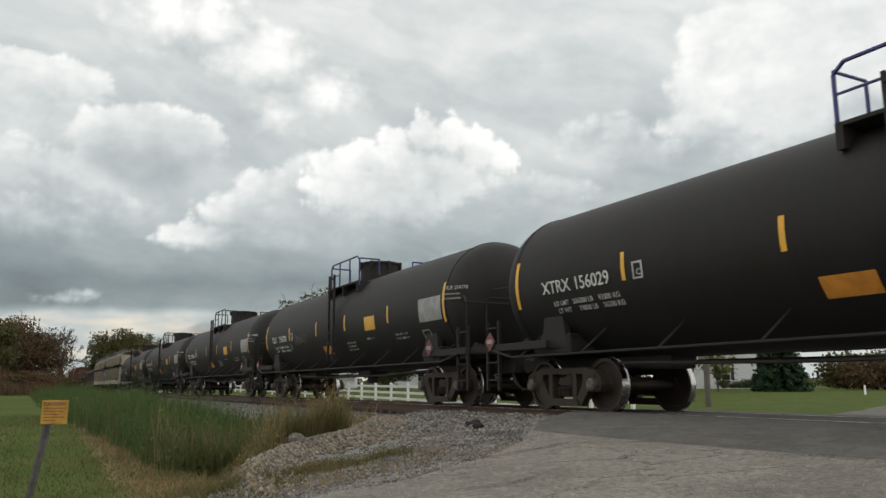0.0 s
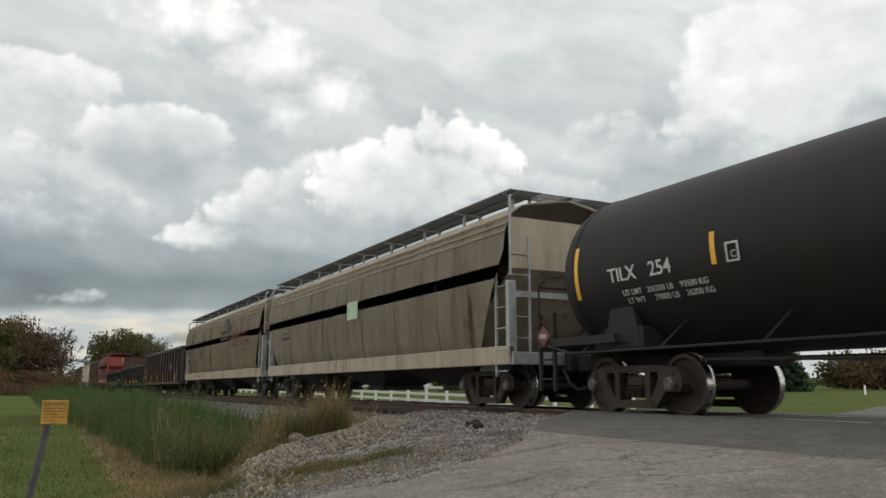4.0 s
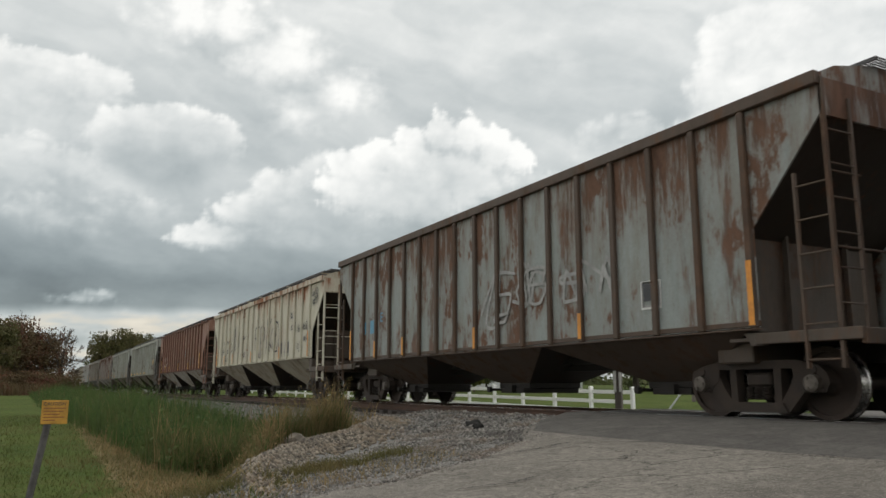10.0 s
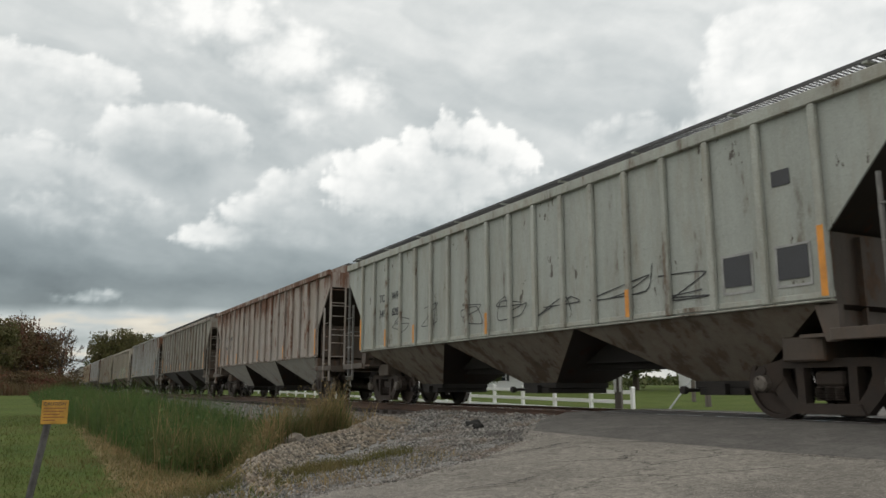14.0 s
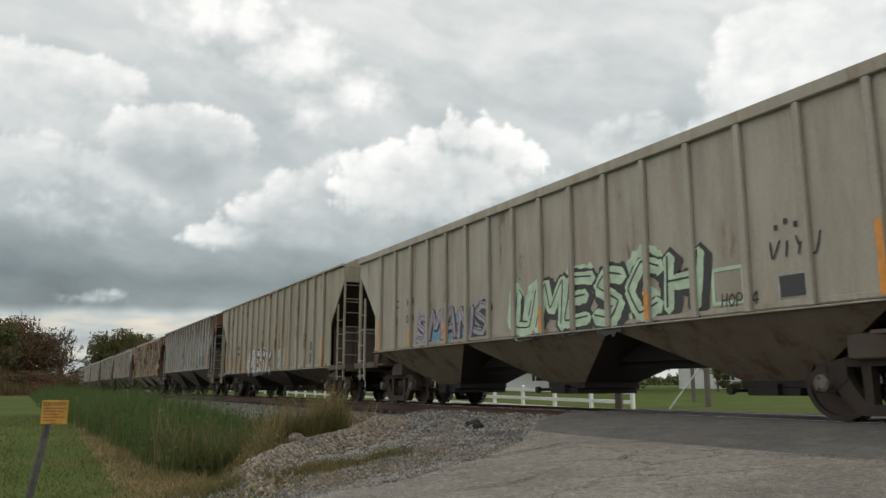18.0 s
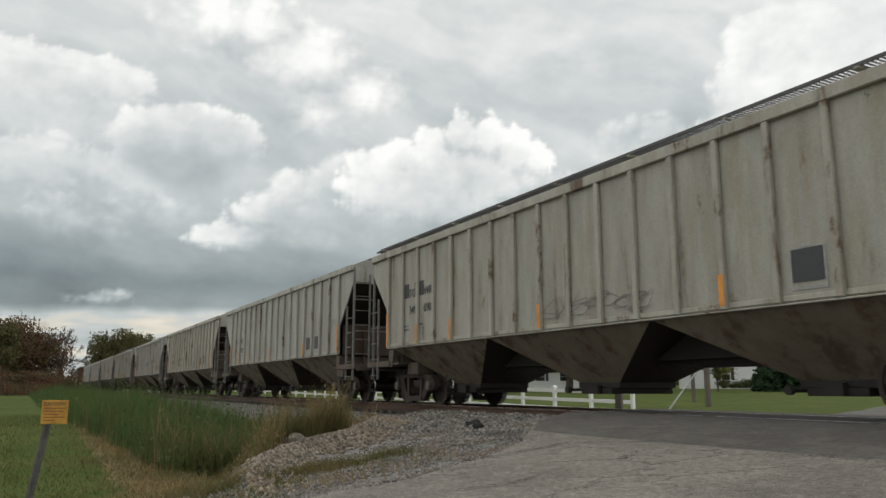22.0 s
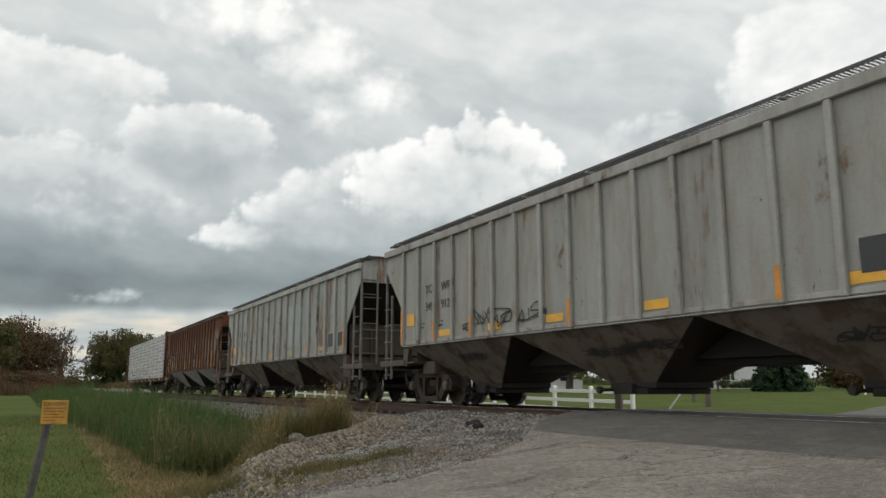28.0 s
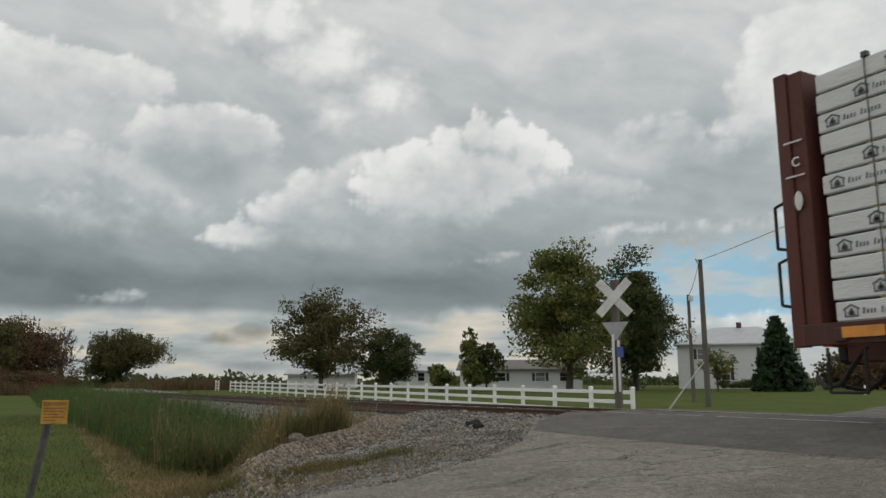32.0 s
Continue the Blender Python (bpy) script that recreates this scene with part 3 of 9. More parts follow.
def make_crack(pts, width, seed):
    """A ragged dark crack lying open in the road."""
    rng = random.Random(seed)
    fine = []
    for (xa, ya), (xb, yb) in zip(pts, pts[1:]):
        for k in range(14):
            q = k / 14
            fine.append((xa + (xb - xa) * q + rng.uniform(-0.025, 0.025), ya + (yb - ya) * q + rng.uniform(-0.025, 0.025)))
    V, F = [], []
    for k, (x, y) in enumerate(fine):
        (xa, ya), (xb, yb) = fine[max(0, k - 3)], fine[min(len(fine) - 1, k + 3)]
        d = math.hypot(xb - xa, yb - ya) or 1.0
        nx, ny = -(yb - ya) / d, (xb - xa) / d
        w = width * rng.uniform(0.25, 1.0) * min(1, k / 5, (len(fine) - 1 - k) / 5)
        z = float(road_z(x, y)) + 0.034 + 0.02 * (float(fbm(np.array([x / 1.1]), np.array([y / 1.1]), 77, 3)[0]) - 0.5)
        V += [(x - w * nx, y - w * ny, z), (x + w * nx, y + w * ny, z)]
        if k:
            F.append((2 * k - 2, 2 * k - 1, 2 * k + 1, 2 * k))
    tagged(new("road_crack", raw("road_crack", V, F, M_crack)), "ragged dark crack in the worn asphalt", "crack", kind="structure")


CRACK_A = [(-7.52, -5.4), (-7.36, -4.96), (-7.42, -4.33), (-7.49, -3.78)]
CRACK_B = [(-4.98, -3.64), (-4.71, -3.47), (-4.41, -3.44), (-3.98, -3.44)]
CRACK_C = [(-5.95, -6.36), (-5.9, -6.04), (-5.8, -5.79), (-5.92, -5.37)]
CRACK_D = [(-6.04, -4.54), (-5.98, -4.42), (-6.0, -4.29)]
make_crack(CRACK_A, 0.022, 1)
make_crack(CRACK_B, 0.020, 2)
make_crack(CRACK_C, 0.016, 3)
make_crack(CRACK_D, 0.014, 4)


# ---- track ----
M_rail = plain("rusty rail web", (0.085, 0.05, 0.035), 0.8, 0.3, 0.3, 3)
M_railtop = plain("bright worn rail head", (0.5, 0.49, 0.47), 0.3, 1.0, 0.1, 3, 0)
M_tie = plain("oily grey timber tie", (0.055, 0.045, 0.038), 0.9, 0, 0.35, 3, 0.4, (1, 5, 5))


def make_track():
    track = tagged(new("railway_track"), "single railway track of steel rails on timber ties in pale ballast", "railway track", kind="structure")
    prof = [(-0.075, -0.17), (0.075, -0.17), (0.075, -0.155), (0.014, -0.14), (0.012, -0.045), (0.036, -0.035), (0.036, -0.008), (0.028, 0.0), (-0.028, 0.0), (-0.036, -0.008), (-0.036, -0.035), (-0.012, -0.045), (-0.014, -0.14), (-0.075, -0.155)]
    for s in (-1, 1):
        bm = bmesh.new()
        bm_along(bm, [(y + s * 0.755, z) for y, z in prof], -900, 700)
        r = part("rail", bm, M_rail, track, "rust-brown steel rail")
        bm = bmesh.new()
        bm_box(bm, -900, 700, s * 0.755 - 0.024, s * 0.755 + 0.024, -0.001, 0.002)
        piece("rail_head", mesh_of(bm, "rail_head"), M_railtop, r, None, "bright worn rail head")
    bm = bmesh.new()
    bm_box(bm, -0.115, 0.115, -1.3, 1.3, -0.36, -0.17, 0.012)
    me = mesh_of(bm, "tie")
    rng = random.Random(4)
    for k in range(170):
        piece("tie", me, M_tie, track, pose(-11.6 - 0.53 * k + rng.uniform(-0.03, 0.03), rng.uniform(-0.04, 0.04), rng.uniform(-0.012, 0.004), 0, 0, rng.uniform(-1, 1)))


make_track()


def stones(name, count, region, size, seed, material, label):
    """Broken stones strewn over a stretch of ground, as one mesh."""
    rng = np.random.RandomState(seed)
    base = np.array([[1, 0, 0], [-1, 0, 0], [0, 1, 0], [0, -1, 0], [0, 0, 1], [0, 0, -1]], float)
    fc = np.array([[0, 2, 4], [2, 1, 4], [1, 3, 4], [3, 0, 4], [2, 0, 5], [1, 2, 5], [3, 1, 5], [0, 3, 5]])
    P = region(rng, count)
    n = len(P)
    s = size[0] + (size[1] - size[0]) * rng.rand(n) ** 2.2
    V = base[None] * (0.55 + 0.6 * rng.rand(n, 6, 1)) * (np.array([1, 1, 0.75]) * (0.7 + 0.6 * rng.rand(n, 1, 3)))
    V = V + 0.25 * (rng.rand(n, 6, 3) - 0.5)
    a = rng.rand(n) * 6.283
    ca, sa = np.cos(a)[:, None], np.sin(a)[:, None]
    V = np.stack([V[..., 0] * ca - V[..., 1] * sa, V[..., 0] * sa + V[..., 1] * ca, V[..., 2]], -1) * s[:, None, None] / 2 + P[:, None]
    F = (fc[None] + 6 * np.arange(n)[:, None, None]).reshape(-1, 3)
    return tagged(new(name, raw(name, V.reshape(-1, 3), F, material)), label, "gravel", kind="stuff")


def island_stone(name, a, b, warm):
    n = Net(name)
    geo = n.t.nodes.new("ShaderNodeNewGeometry")
    n.co = geo.outputs["Position"]
    c = n.mix(n.math("POWER", geo.outputs["Random Per Island"], 1.4), a, b)
    c = n.mix(n.ramp(n.noise(1.1, 5, 0.65), 0.46, 0.66, 0, 0.75), c, warm)
    c = n.mix(n.ramp(n.noise(0.7, 5, 0.7, None, 3.0), 0.52, 0.66, 0, 0.6), c, (0.055, 0.048, 0.042))
    c = n.mix(n.ramp(n.noise(40, 3), 0.4, 0.7, 0, 0.4), c, (0.06, 0.06, 0.055))
    return n.end(c, 0.92)


M_ballast = island_stone("crushed stone ballast", (0.075, 0.070, 0.064), (0.37, 0.35, 0.315), (0.17, 0.125, 0.09))
M_rubble = island_stone("limestone rubble", (0.07, 0.06, 0.046), (0.34, 0.29, 0.225), (0.22, 0.16, 0.105))


def on_bed(rng, n):
    x = -9.3 - 62 * rng.rand(n) ** 1.7
    y = np.where(rng.rand(n) < 0.88, -1.2 - 3.2 * rng.rand(n) ** 0.9, 1.2 + 1.8 * rng.rand(n))
    ok = x < road_left(y) + 0.5 - 0.6 * rng.rand(n)
    x, y = x[ok], y[ok]
    return np.stack([x, y, ground_z(x, y) + 0.012], -1)


def on_shoulder(rng, n):
    y = -2.6 - 5.6 * rng.rand(n)
    x = road_left(y) + 0.45 - 3.2 * rng.rand(n) ** 1.3
    z = np.maximum(ground_z(x, y), np.where(x > road_left(y), road_z(x, y), -9))
    return np.stack([x, y, z + 0.008], -1)


stones("ballast", 30000, on_bed, (0.035, 0.10), 1, M_ballast, "pale grey crushed stone ballast on the bank")
stones("roadside_gravel", 26000, on_shoulder, (0.012, 0.06), 2, M_ballast, "loose grey gravel on the road shoulder")


# ---- train: running gear ----
WHEEL_R = 0.457
MESH = {}


def once(key, make):
    if key not in MESH:
        MESH[key] = make()
    return MESH[key]


def wheelset_mesh():
    bm = bmesh.new()
    prof = [(-0.86, 0.02), (-0.86, 0.12), (-0.80, 0.14), (-0.775, 0.16), (-0.765, 0.34), (-0.785, 0.385), (-0.825, 0.39), (-0.825, 0.452), (-0.70, 0.457), (-0.69, 0.475), (-0.675, 0.483), (-0.66, 0.47), (-0.66, 0.39), (-0.70, 0.37), (-0.705, 0.16), (-0.67, 0.13), (-0.67, 0.085)]
    prof = prof + [(-y, r) for y, r in prof[::-1]]
    bm_lathe(bm, prof, "y", 28)
    me = mesh_of(bm, "wheelset", True)
    me.materials.append(M_tread)
    for p in me.polygons:
        c = p.center
        if 0.69 < abs(c.y) < 0.83 and math.hypot(c.x, c.z) > 0.44:
            p.material_index = 1
    return me


def side_frame_mesh():
    bm = bmesh.new()
    y0, y1 = -0.075, 0.075
    bm_prism(bm, [(-0.66, 0.645), (0.66, 0.645), (0.62, 0.75), (-0.62, 0.75)], y0, y1)
    bm_prism(bm, [(-0.50, 0.09), (0.50, 0.09), (0.43, 0.215), (-0.43, 0.215)], y0 - 0.03, y1 + 0.03)
    for s in (-1, 1):
        for poly, a in (([(0.60, 0.50), (0.78, 0.35), (1.04, 0.35), (1.10, 0.46), (1.07, 0.58), (0.95, 0.68), (0.62, 0.752), (0.59, 0.65)], 0.004),
                        ([(0.59, 0.54), (0.52, 0.40), (0.385, 0.22), (0.37, 0.095), (0.50, 0.095), (0.78, 0.40)], -0.006),
                        ([(0.29, 0.11), (0.40, 0.11), (0.41, 0.66), (0.30, 0.66)], -0.002)):
            q = [(s * x, z) for x, z in poly]
            bm_prism(bm, q if s > 0 else q[::-1], y0 - a, y1 + a)
        bm_box(bm, *sorted((0.74 * s, 1.03 * s)), y0 - 0.035, y1, 0.34, 0.40, 0.02)
        bm_rod(bm, (0.889 * s, y0 - 0.02, 0.62), (0.889 * s, y0 + 0.02, 0.62), 0.05, 10)
    return mesh_of(bm, "side_frame")


def bolster_mesh():
    bm = bmesh.new()
    bm_box(bm, -0.20, 0.20, -1.0, 1.0, 0.42, 0.60, 0.03)
    bm_box(bm, -0.26, 0.26, -0.22, 0.22, 0.58, 0.74, 0.03)
    for s in (-1, 1):
        bm_box(bm, 0.42 * s - 0.05, 0.42 * s + 0.05, -0.85, 0.85, 0.34, 0.46, 0.02)
        bm_rod(bm, (0.42 * s, -0.9, 0.32), (0.42 * s, 0.9, 0.32), 0.03)
    return mesh_of(bm, "bolster")


def spring_mesh():
    bm = bmesh.new()
    for x in (-0.13, 0.0, 0.13):
        pr = [(0.25, 0.045)]
        for k in range(8):
            z = 0.26 + 0.02 * k
            pr += [(z, 0.072), (z + 0.012, 0.05)]
        bm_lathe(bm, pr + [(0.42, 0.045)], "z", 10, (x, 0, 0))
    return mesh_of(bm, "spring")


def cap_mesh():
    bm = bmesh.new()
    bm_lathe(bm, [(-0.10, 0.03), (-0.10, 0.07), (-0.085, 0.105), (-0.02, 0.115), (0.05, 0.115)], "y", 12)
    for k in range(3):
        a = 2.1 * k
        bm_box(bm, 0.07 * math.cos(a) - 0.018, 0.07 * math.cos(a) + 0.018, -0.115, -0.085, 0.07 * math.sin(a) - 0.018, 0.07 * math.sin(a) + 0.018)
    return mesh_of(bm, "bearing_cap")


WHEELS = []


def add_truck(car, x):
    tr = piece("truck", once("bolster", bolster_mesh), M_truck, car, pose(x, 0, 0), "grimy four-wheeled freight truck")
    for s in (-1, 1):
        piece("side_frame", once("sf", side_frame_mesh), M_truck, tr, pose(0, s * 0.99, 0))
        piece("spring", once("spr", spring_mesh), M_truck, tr, pose(0, s * 0.99, 0))
        for u in (-1, 1):
            piece("bearing_cap", once("cap", cap_mesh), M_cap, tr, pose(0.889 * u, s * 1.06, WHEEL_R, 0, 0, 0 if s < 0 else 180))
    for u in (-1, 1):
        WHEELS.append((piece("wheelset", once("ws", wheelset_mesh), M_wheel, tr, pose(0.889 * u, 0, WHEEL_R), "brown steel wheels with polished treads"), car, x + 0.889 * u))


def coupler_mesh():
    bm = bmesh.new()
    bm_box(bm, -0.55, 0.12, -0.07, 0.07, 0.78, 0.94, 0.02)
    bm_box(bm, 0.05, 0.32, -0.14, 0.02, 0.70, 1.02, 0.03)
    bm_box(bm, 0.10, 0.28, 0.04, 0.16, 0.72, 1.0, 0.04)
    bm_path(bm, [(-0.2, -0.3, 0.75), (0.0, -0.32, 0.5), (0.18, -0.26, 0.36), (0.38, -0.12, 0.42)], 0.03)
    return mesh_of(bm, "coupler")


def add_ends(car, half):
    for s in (-1, 1):
        piece("coupler", once("coup", coupler_mesh), M_under, car, pose(s * (half - 0.28), 0, 0, 0, 0, 0 if s > 0 else 180))


def ladder_mesh(h, w, n, along="x", r=0.016):
    bm = bmesh.new()
    for s in (-0.5, 0.5):
        p = (s * w, 0) if along == "x" else (0, s * w)
        bm_box(bm, p[0] - 0.028, p[0] + 0.028, p[1] - 0.03, p[1] + 0.03, 0, h)
    for k in range(n):
        z = h * (k + 0.6) / n
        a, b = ((-w / 2, -0.04, z), (w / 2, -0.04, z)) if along == "x" else ((0, -w / 2, z), (0, w / 2, z))
        bm_rod(bm, a, b, r)
    return mesh_of(bm, "ladder")


def writing(car, text, h, x, z, material=None, y=-1.53, name="lettering", tilt=0.0):
    return tagged(piece(name, letters(text, h), material or M_dark_l, car, pose(x, y, z, tilt, 0, 0)), kind="stuff")


def small_print(car, x, z, w, rows, material, y=-1.53, h=0.055, tilt=0.0, seed=0):
    """Lines of print too small to read, as broken bars."""
    rng = random.Random(seed + 7)
    bm = bmesh.new()
    for k in range(rows):
        u = 0.0
        while u < w * rng.uniform(0.8, 1.0):
            d = rng.uniform(0.02, 0.05)
            bm_box(bm, u, u + d, -0.004, 0, -k * h * 1.8, -k * h * 1.8 + 0.8 * h)
            u += d + (0.018 if rng.random() < 0.8 else 0.09)
    return tagged(piece("small_print", mesh_of(bm, "small_print"), material, car, pose(x, y, z, tilt, 0, 0)), kind="stuff")


def square(car, x, z, w, h, material, name="marking_panel", y=-1.53, frame_w=0.0, label="", tilt=0.0):
    return piece(name, once(("plate", w, h, frame_w), lambda: plate_mesh(w, h, 0.005, frame_w)), material, car, pose(x, y, z, tilt, 0, 0), label)


# strokes of a spray can: loose signs, none of them a letter of a word
SIGNS = (((0, 0), (0.1, 1), (0.7, 0.1), (0.9, 1)), ((0.8, 0.9), (0.2, 1), (0.1, 0.6), (0.8, 0.45), (0.7, 0.05), (0, 0)), ((0.1, 0), (0.15, 1), (0.8, 0.85), (0.7, 0.5), (0.15, 0.5), (0.9, 0)),
         ((0, 1), (0.3, 0), (0.5, 0.7), (0.7, 0), (1, 1)), ((0.9, 0.8), (0.4, 1), (0, 0.5), (0.3, 0), (0.9, 0.1), (0.95, 0.5), (0.5, 0.45)), ((0, 0.9), (1, 1), (0.1, 0), (1, 0.05)),
         ((0.5, 1), (0.1, 0.6), (0.2, 0.1), (0.7, 0), (0.95, 0.5), (0.6, 0.95)), ((0.1, 1), (0.05, 0), (0.9, 0.02)), ((0, 0), (0.5, 1.05), (0.95, 0), (0.75, 0.4), (0.2, 0.38)))


def scrawl(car, x, z, w, h, material, seed, y=-1.535, n=5, thick=0.035, name="graffiti", loops=True, tilt=0.0):
    """A sprayed tag: a row of loose slanting signs without a word in them."""
    rng = random.Random(seed)
    bm = bmesh.new()
    thick = thick * 0.62
    for k in range(n):
        sign = SIGNS[rng.randrange(len(SIGNS))]
        sign = sign + SIGNS[rng.randrange(len(SIGNS))][1:4]
        flip = rng.random() < 0.5
        gw, gh, lean, up = w / n * rng.uniform(0.9, 1.6), h * rng.uniform(0.45, 1.0), rng.uniform(-0.15, 0.40) * h, h * rng.uniform(0, 0.3)
        pts = [(w * k / n + gw * (1 - u if flip else u) + lean * v + rng.uniform(-0.22, 0.22) * gw, up + gh * v + rng.uniform(-0.16, 0.16) * gh) for u, v in sign]
        sm = []
        q = [pts[0]] + pts + [pts[-1]]
        for a, b, c, d in zip(q[:-3], q[1:-2], q[2:-1], q[3:]):
            for i in range(5):
                t = i / 5
                sm.append(tuple(0.5 * (2 * b[m] + (c[m] - a[m]) * t * 0.6 + (6 * (c[m] - b[m]) - 0.6 * (2 * (c[m] - a[m]) + d[m] - b[m])) * t * t + (0.6 * (c[m] - a[m] + d[m] - b[m]) - 4 * (c[m] - b[m])) * t ** 3) for m in (0, 1)))
        sm.append(pts[-1])
        for i, ((ax, az), (bx, bz)) in enumerate(zip(sm[:-1], sm[1:])):
            d = math.hypot(bx - ax, bz - az)
            if d < 1e-4:
                continue
            th = thick * rng.uniform(0.85, 1.15)
            nx, nz = -(bz - az) / d * th / 2, (bx - ax) / d * th / 2
            ex, ez = (bx - ax) / d * th / 3, (bz - az) / d * th / 3
            yy = -0.0003 * ((k % 3) * 30 + i)
            vs = [bm.verts.new((u, yy, v)) for u, v in ((ax - ex + nx, az - ez + nz), (ax - ex - nx, az - ez - nz), (bx + ex - nx, bz + ez - nz), (bx + ex + nx, bz + ez + nz))]
            bm.faces.new(vs)
    return tagged(piece(name, mesh_of(bm, name), material, car, pose(x, y, z, tilt, 0, 0), "sprayed graffiti tag"), kind="stuff")


GLYPHS = {
    "A": (((0, 0), (0.45, 1), (0.9, 0)), ((0.2, 0.36), (0.75, 0.38))), "C": (((0.9, 0.85), (0.4, 1), (0.05, 0.5), (0.4, 0), (0.9, 0.15)),),
    "E": (((0.85, 0.95), (0.1, 1), (0.12, 0.5), (0.1, 0), (0.9, 0.04)), ((0.12, 0.52), (0.7, 0.55))), "H": (((0.1, 1), (0.12, 0)), ((0.85, 1), (0.8, 0)), ((0.1, 0.5), (0.85, 0.52))),
    "K": (((0.1, 1), (0.12, 0)), ((0.85, 1), (0.15, 0.48), (0.95, 0))), "M": (((0.0, 0), (0.15, 1), (0.5, 0.4), (0.85, 1), (1.0, 0)),), "N": (((0.05, 0), (0.12, 1), (0.8, 0), (0.9, 1)),),
    "O": (((0.5, 1), (0.05, 0.5), (0.5, 0), (0.92, 0.5), (0.5, 1)),), "P": (((0.12, 0), (0.12, 1), (0.8, 0.9), (0.75, 0.5), (0.14, 0.45)),),
    "R": (((0.1, 0), (0.12, 1), (0.8, 0.88), (0.72, 0.52), (0.14, 0.48), (0.95, 0)),), "S": (((0.85, 0.9), (0.35, 1), (0.1, 0.72), (0.8, 0.35), (0.6, 0), (0.05, 0.1)),),
    "U": (((0.05, 1), (0.12, 0.1), (0.75, 0.05), (0.88, 1)),), "Y": (((0.05, 1), (0.45, 0.5), (0.9, 1)), ((0.45, 0.5), (0.4, 0))), "4": (((0.6, 0), (0.62, 1), (0.05, 0.35), (0.95, 0.36)),),
    "I": (((0.45, 1), (0.5, 0)),), "V": (((0.05, 1), (0.45, 0), (0.9, 1)),), "J": (((0.2, 1), (0.85, 0.95), (0.7, 0.1), (0.1, 0.2)),), "F": (((0.9, 1), (0.12, 0.95), (0.15, 0)), ((0.12, 0.5), (0.7, 0.52)))}


def spray_line(bm, pts, thick, y, rng, bend=0.8):
    """One pass of the can along a curve through the points, round at its ends."""
    sm, q = [], [pts[0]] + list(pts) + [pts[-1]]
    for a, b, c, d in zip(q[:-3], q[1:-2], q[2:-1], q[3:]):
        for i in range(6):
            t = i / 6
            sm.append(tuple(b[m] + 0.5 * bend * (c[m] - a[m]) * t + (3 * (c[m] - b[m]) - bend * (c[m] - a[m]) - 0.5 * bend * (d[m] - b[m])) * t * t + (0.5 * bend * (c[m] - a[m] + d[m] - b[m]) - 2 * (c[m] - b[m])) * t ** 3 for m in (0, 1)))
    sm.append(pts[-1])
    for i, ((ax, az), (bx, bz)) in enumerate(zip(sm[:-1], sm[1:])):
        d = math.hypot(bx - ax, bz - az)
        if d < 1e-4:
            continue
        th = thick * rng.uniform(0.88, 1.12)
        ux, uz = (bx - ax) / d * th / 2, (bz - az) / d * th / 2
        yy = y - 0.00004 * i
        ring = [(ax - uz, az + ux), (ax - ux * 0.8, az - uz * 0.8), (ax + uz, az - ux), (bx + uz, bz - ux), (bx + ux * 0.8, bz + uz * 0.8), (bx - uz, bz + ux)]
        bm.faces.new([bm.verts.new((u, yy, v)) for u, v in ring])


def tag(car, x, z, w, h, material, text, seed, y=-1.532, thick=0.05, lean=0.25):
    """A hand-sprayed word in slanting, uneven letters."""
    rng = random.Random(seed)
    bm = bmesh.new()
    step = w / len(text)
    for k, ch in enumerate(text):
        up, gh = h * rng.uniform(-0.08, 0.14), h * rng.uniform(0.8, 1.1)
        for n_, stroke in enumerate(GLYPHS[ch]):
            spray_line(bm, [(step * (k + 0.86 * u) + lean * gh * v + rng.uniform(-0.03, 0.03) * step, up + gh * v + rng.uniform(-0.04, 0.04) * h) for u, v in stroke], thick, -0.0006 * (k % 2) - 0.0012 * n_, rng)
    return tagged(piece("graffiti", mesh_of(bm, "graffiti"), material, car, pose(x, y, z), "sprayed graffiti tag"), kind="stuff")


def mural(car, x, z, w, h, text, fill, edge, seed, y=-1.53, fat=0.2):
    """Fat sprayed letters that overlap, with a pale halo, a dark edge, a filled body and thin strokes on it."""
    rng = random.Random(seed)
    step = w / len(text)
    rows = []
    for k, ch in enumerate(text):
        up, gh, lean = h * rng.uniform(-0.03, 0.08), h * rng.uniform(0.82, 0.95), rng.uniform(0.05, 0.28)
        for stroke in GLYPHS[ch]:
            rows.append((k, [(step * (k + 0.95 * u) + lean * gh * (v - 0.3), up + gh * v) for u, v in stroke]))
    for lift, grow, mat_, nm, sh in ((0.0, 1.9, fill, "graffiti_halo", -0.05), (0.004, 1.75, edge, "graffiti_outline", 0.03), (0.008, 1.0, fill, "graffiti_fill", 0.0), (0.012, 0.13, edge, "graffiti_line", -0.03)):
        bm = bmesh.new()
        for k, pts in rows:
            if lift == 0.0 and k % 2:
                continue
            spray_line(bm, [(u + sh, v - sh) for u, v in pts], fat * grow * (rng.uniform(0.85, 1.15)), -0.0006 * (k % 4), rng, 0.35)
        tagged(piece(nm, mesh_of(bm, nm), mat_, car, pose(x, y - lift, z), "sprayed fat graffiti letters"), kind="stuff")


CARS = []


def new_car(name, x0, label, category):
    car = tagged(new(name), label, category, "cars of the freight train")
    car.location = (x0, 0, 0)
    CARS.append((car, x0))
    return car


# ---- tank cars ----
M_faint = plain("worn white lettering", (0.46, 0.455, 0.44), 0.65, 0, 0.25, 5, 0.0)
M_placard = plain("faded red placard", (0.15, 0.035, 0.034), 0.6, 0, 0.2, 8, 0.0)
TR, TZ, TH = 1.43, 2.33, 7.5


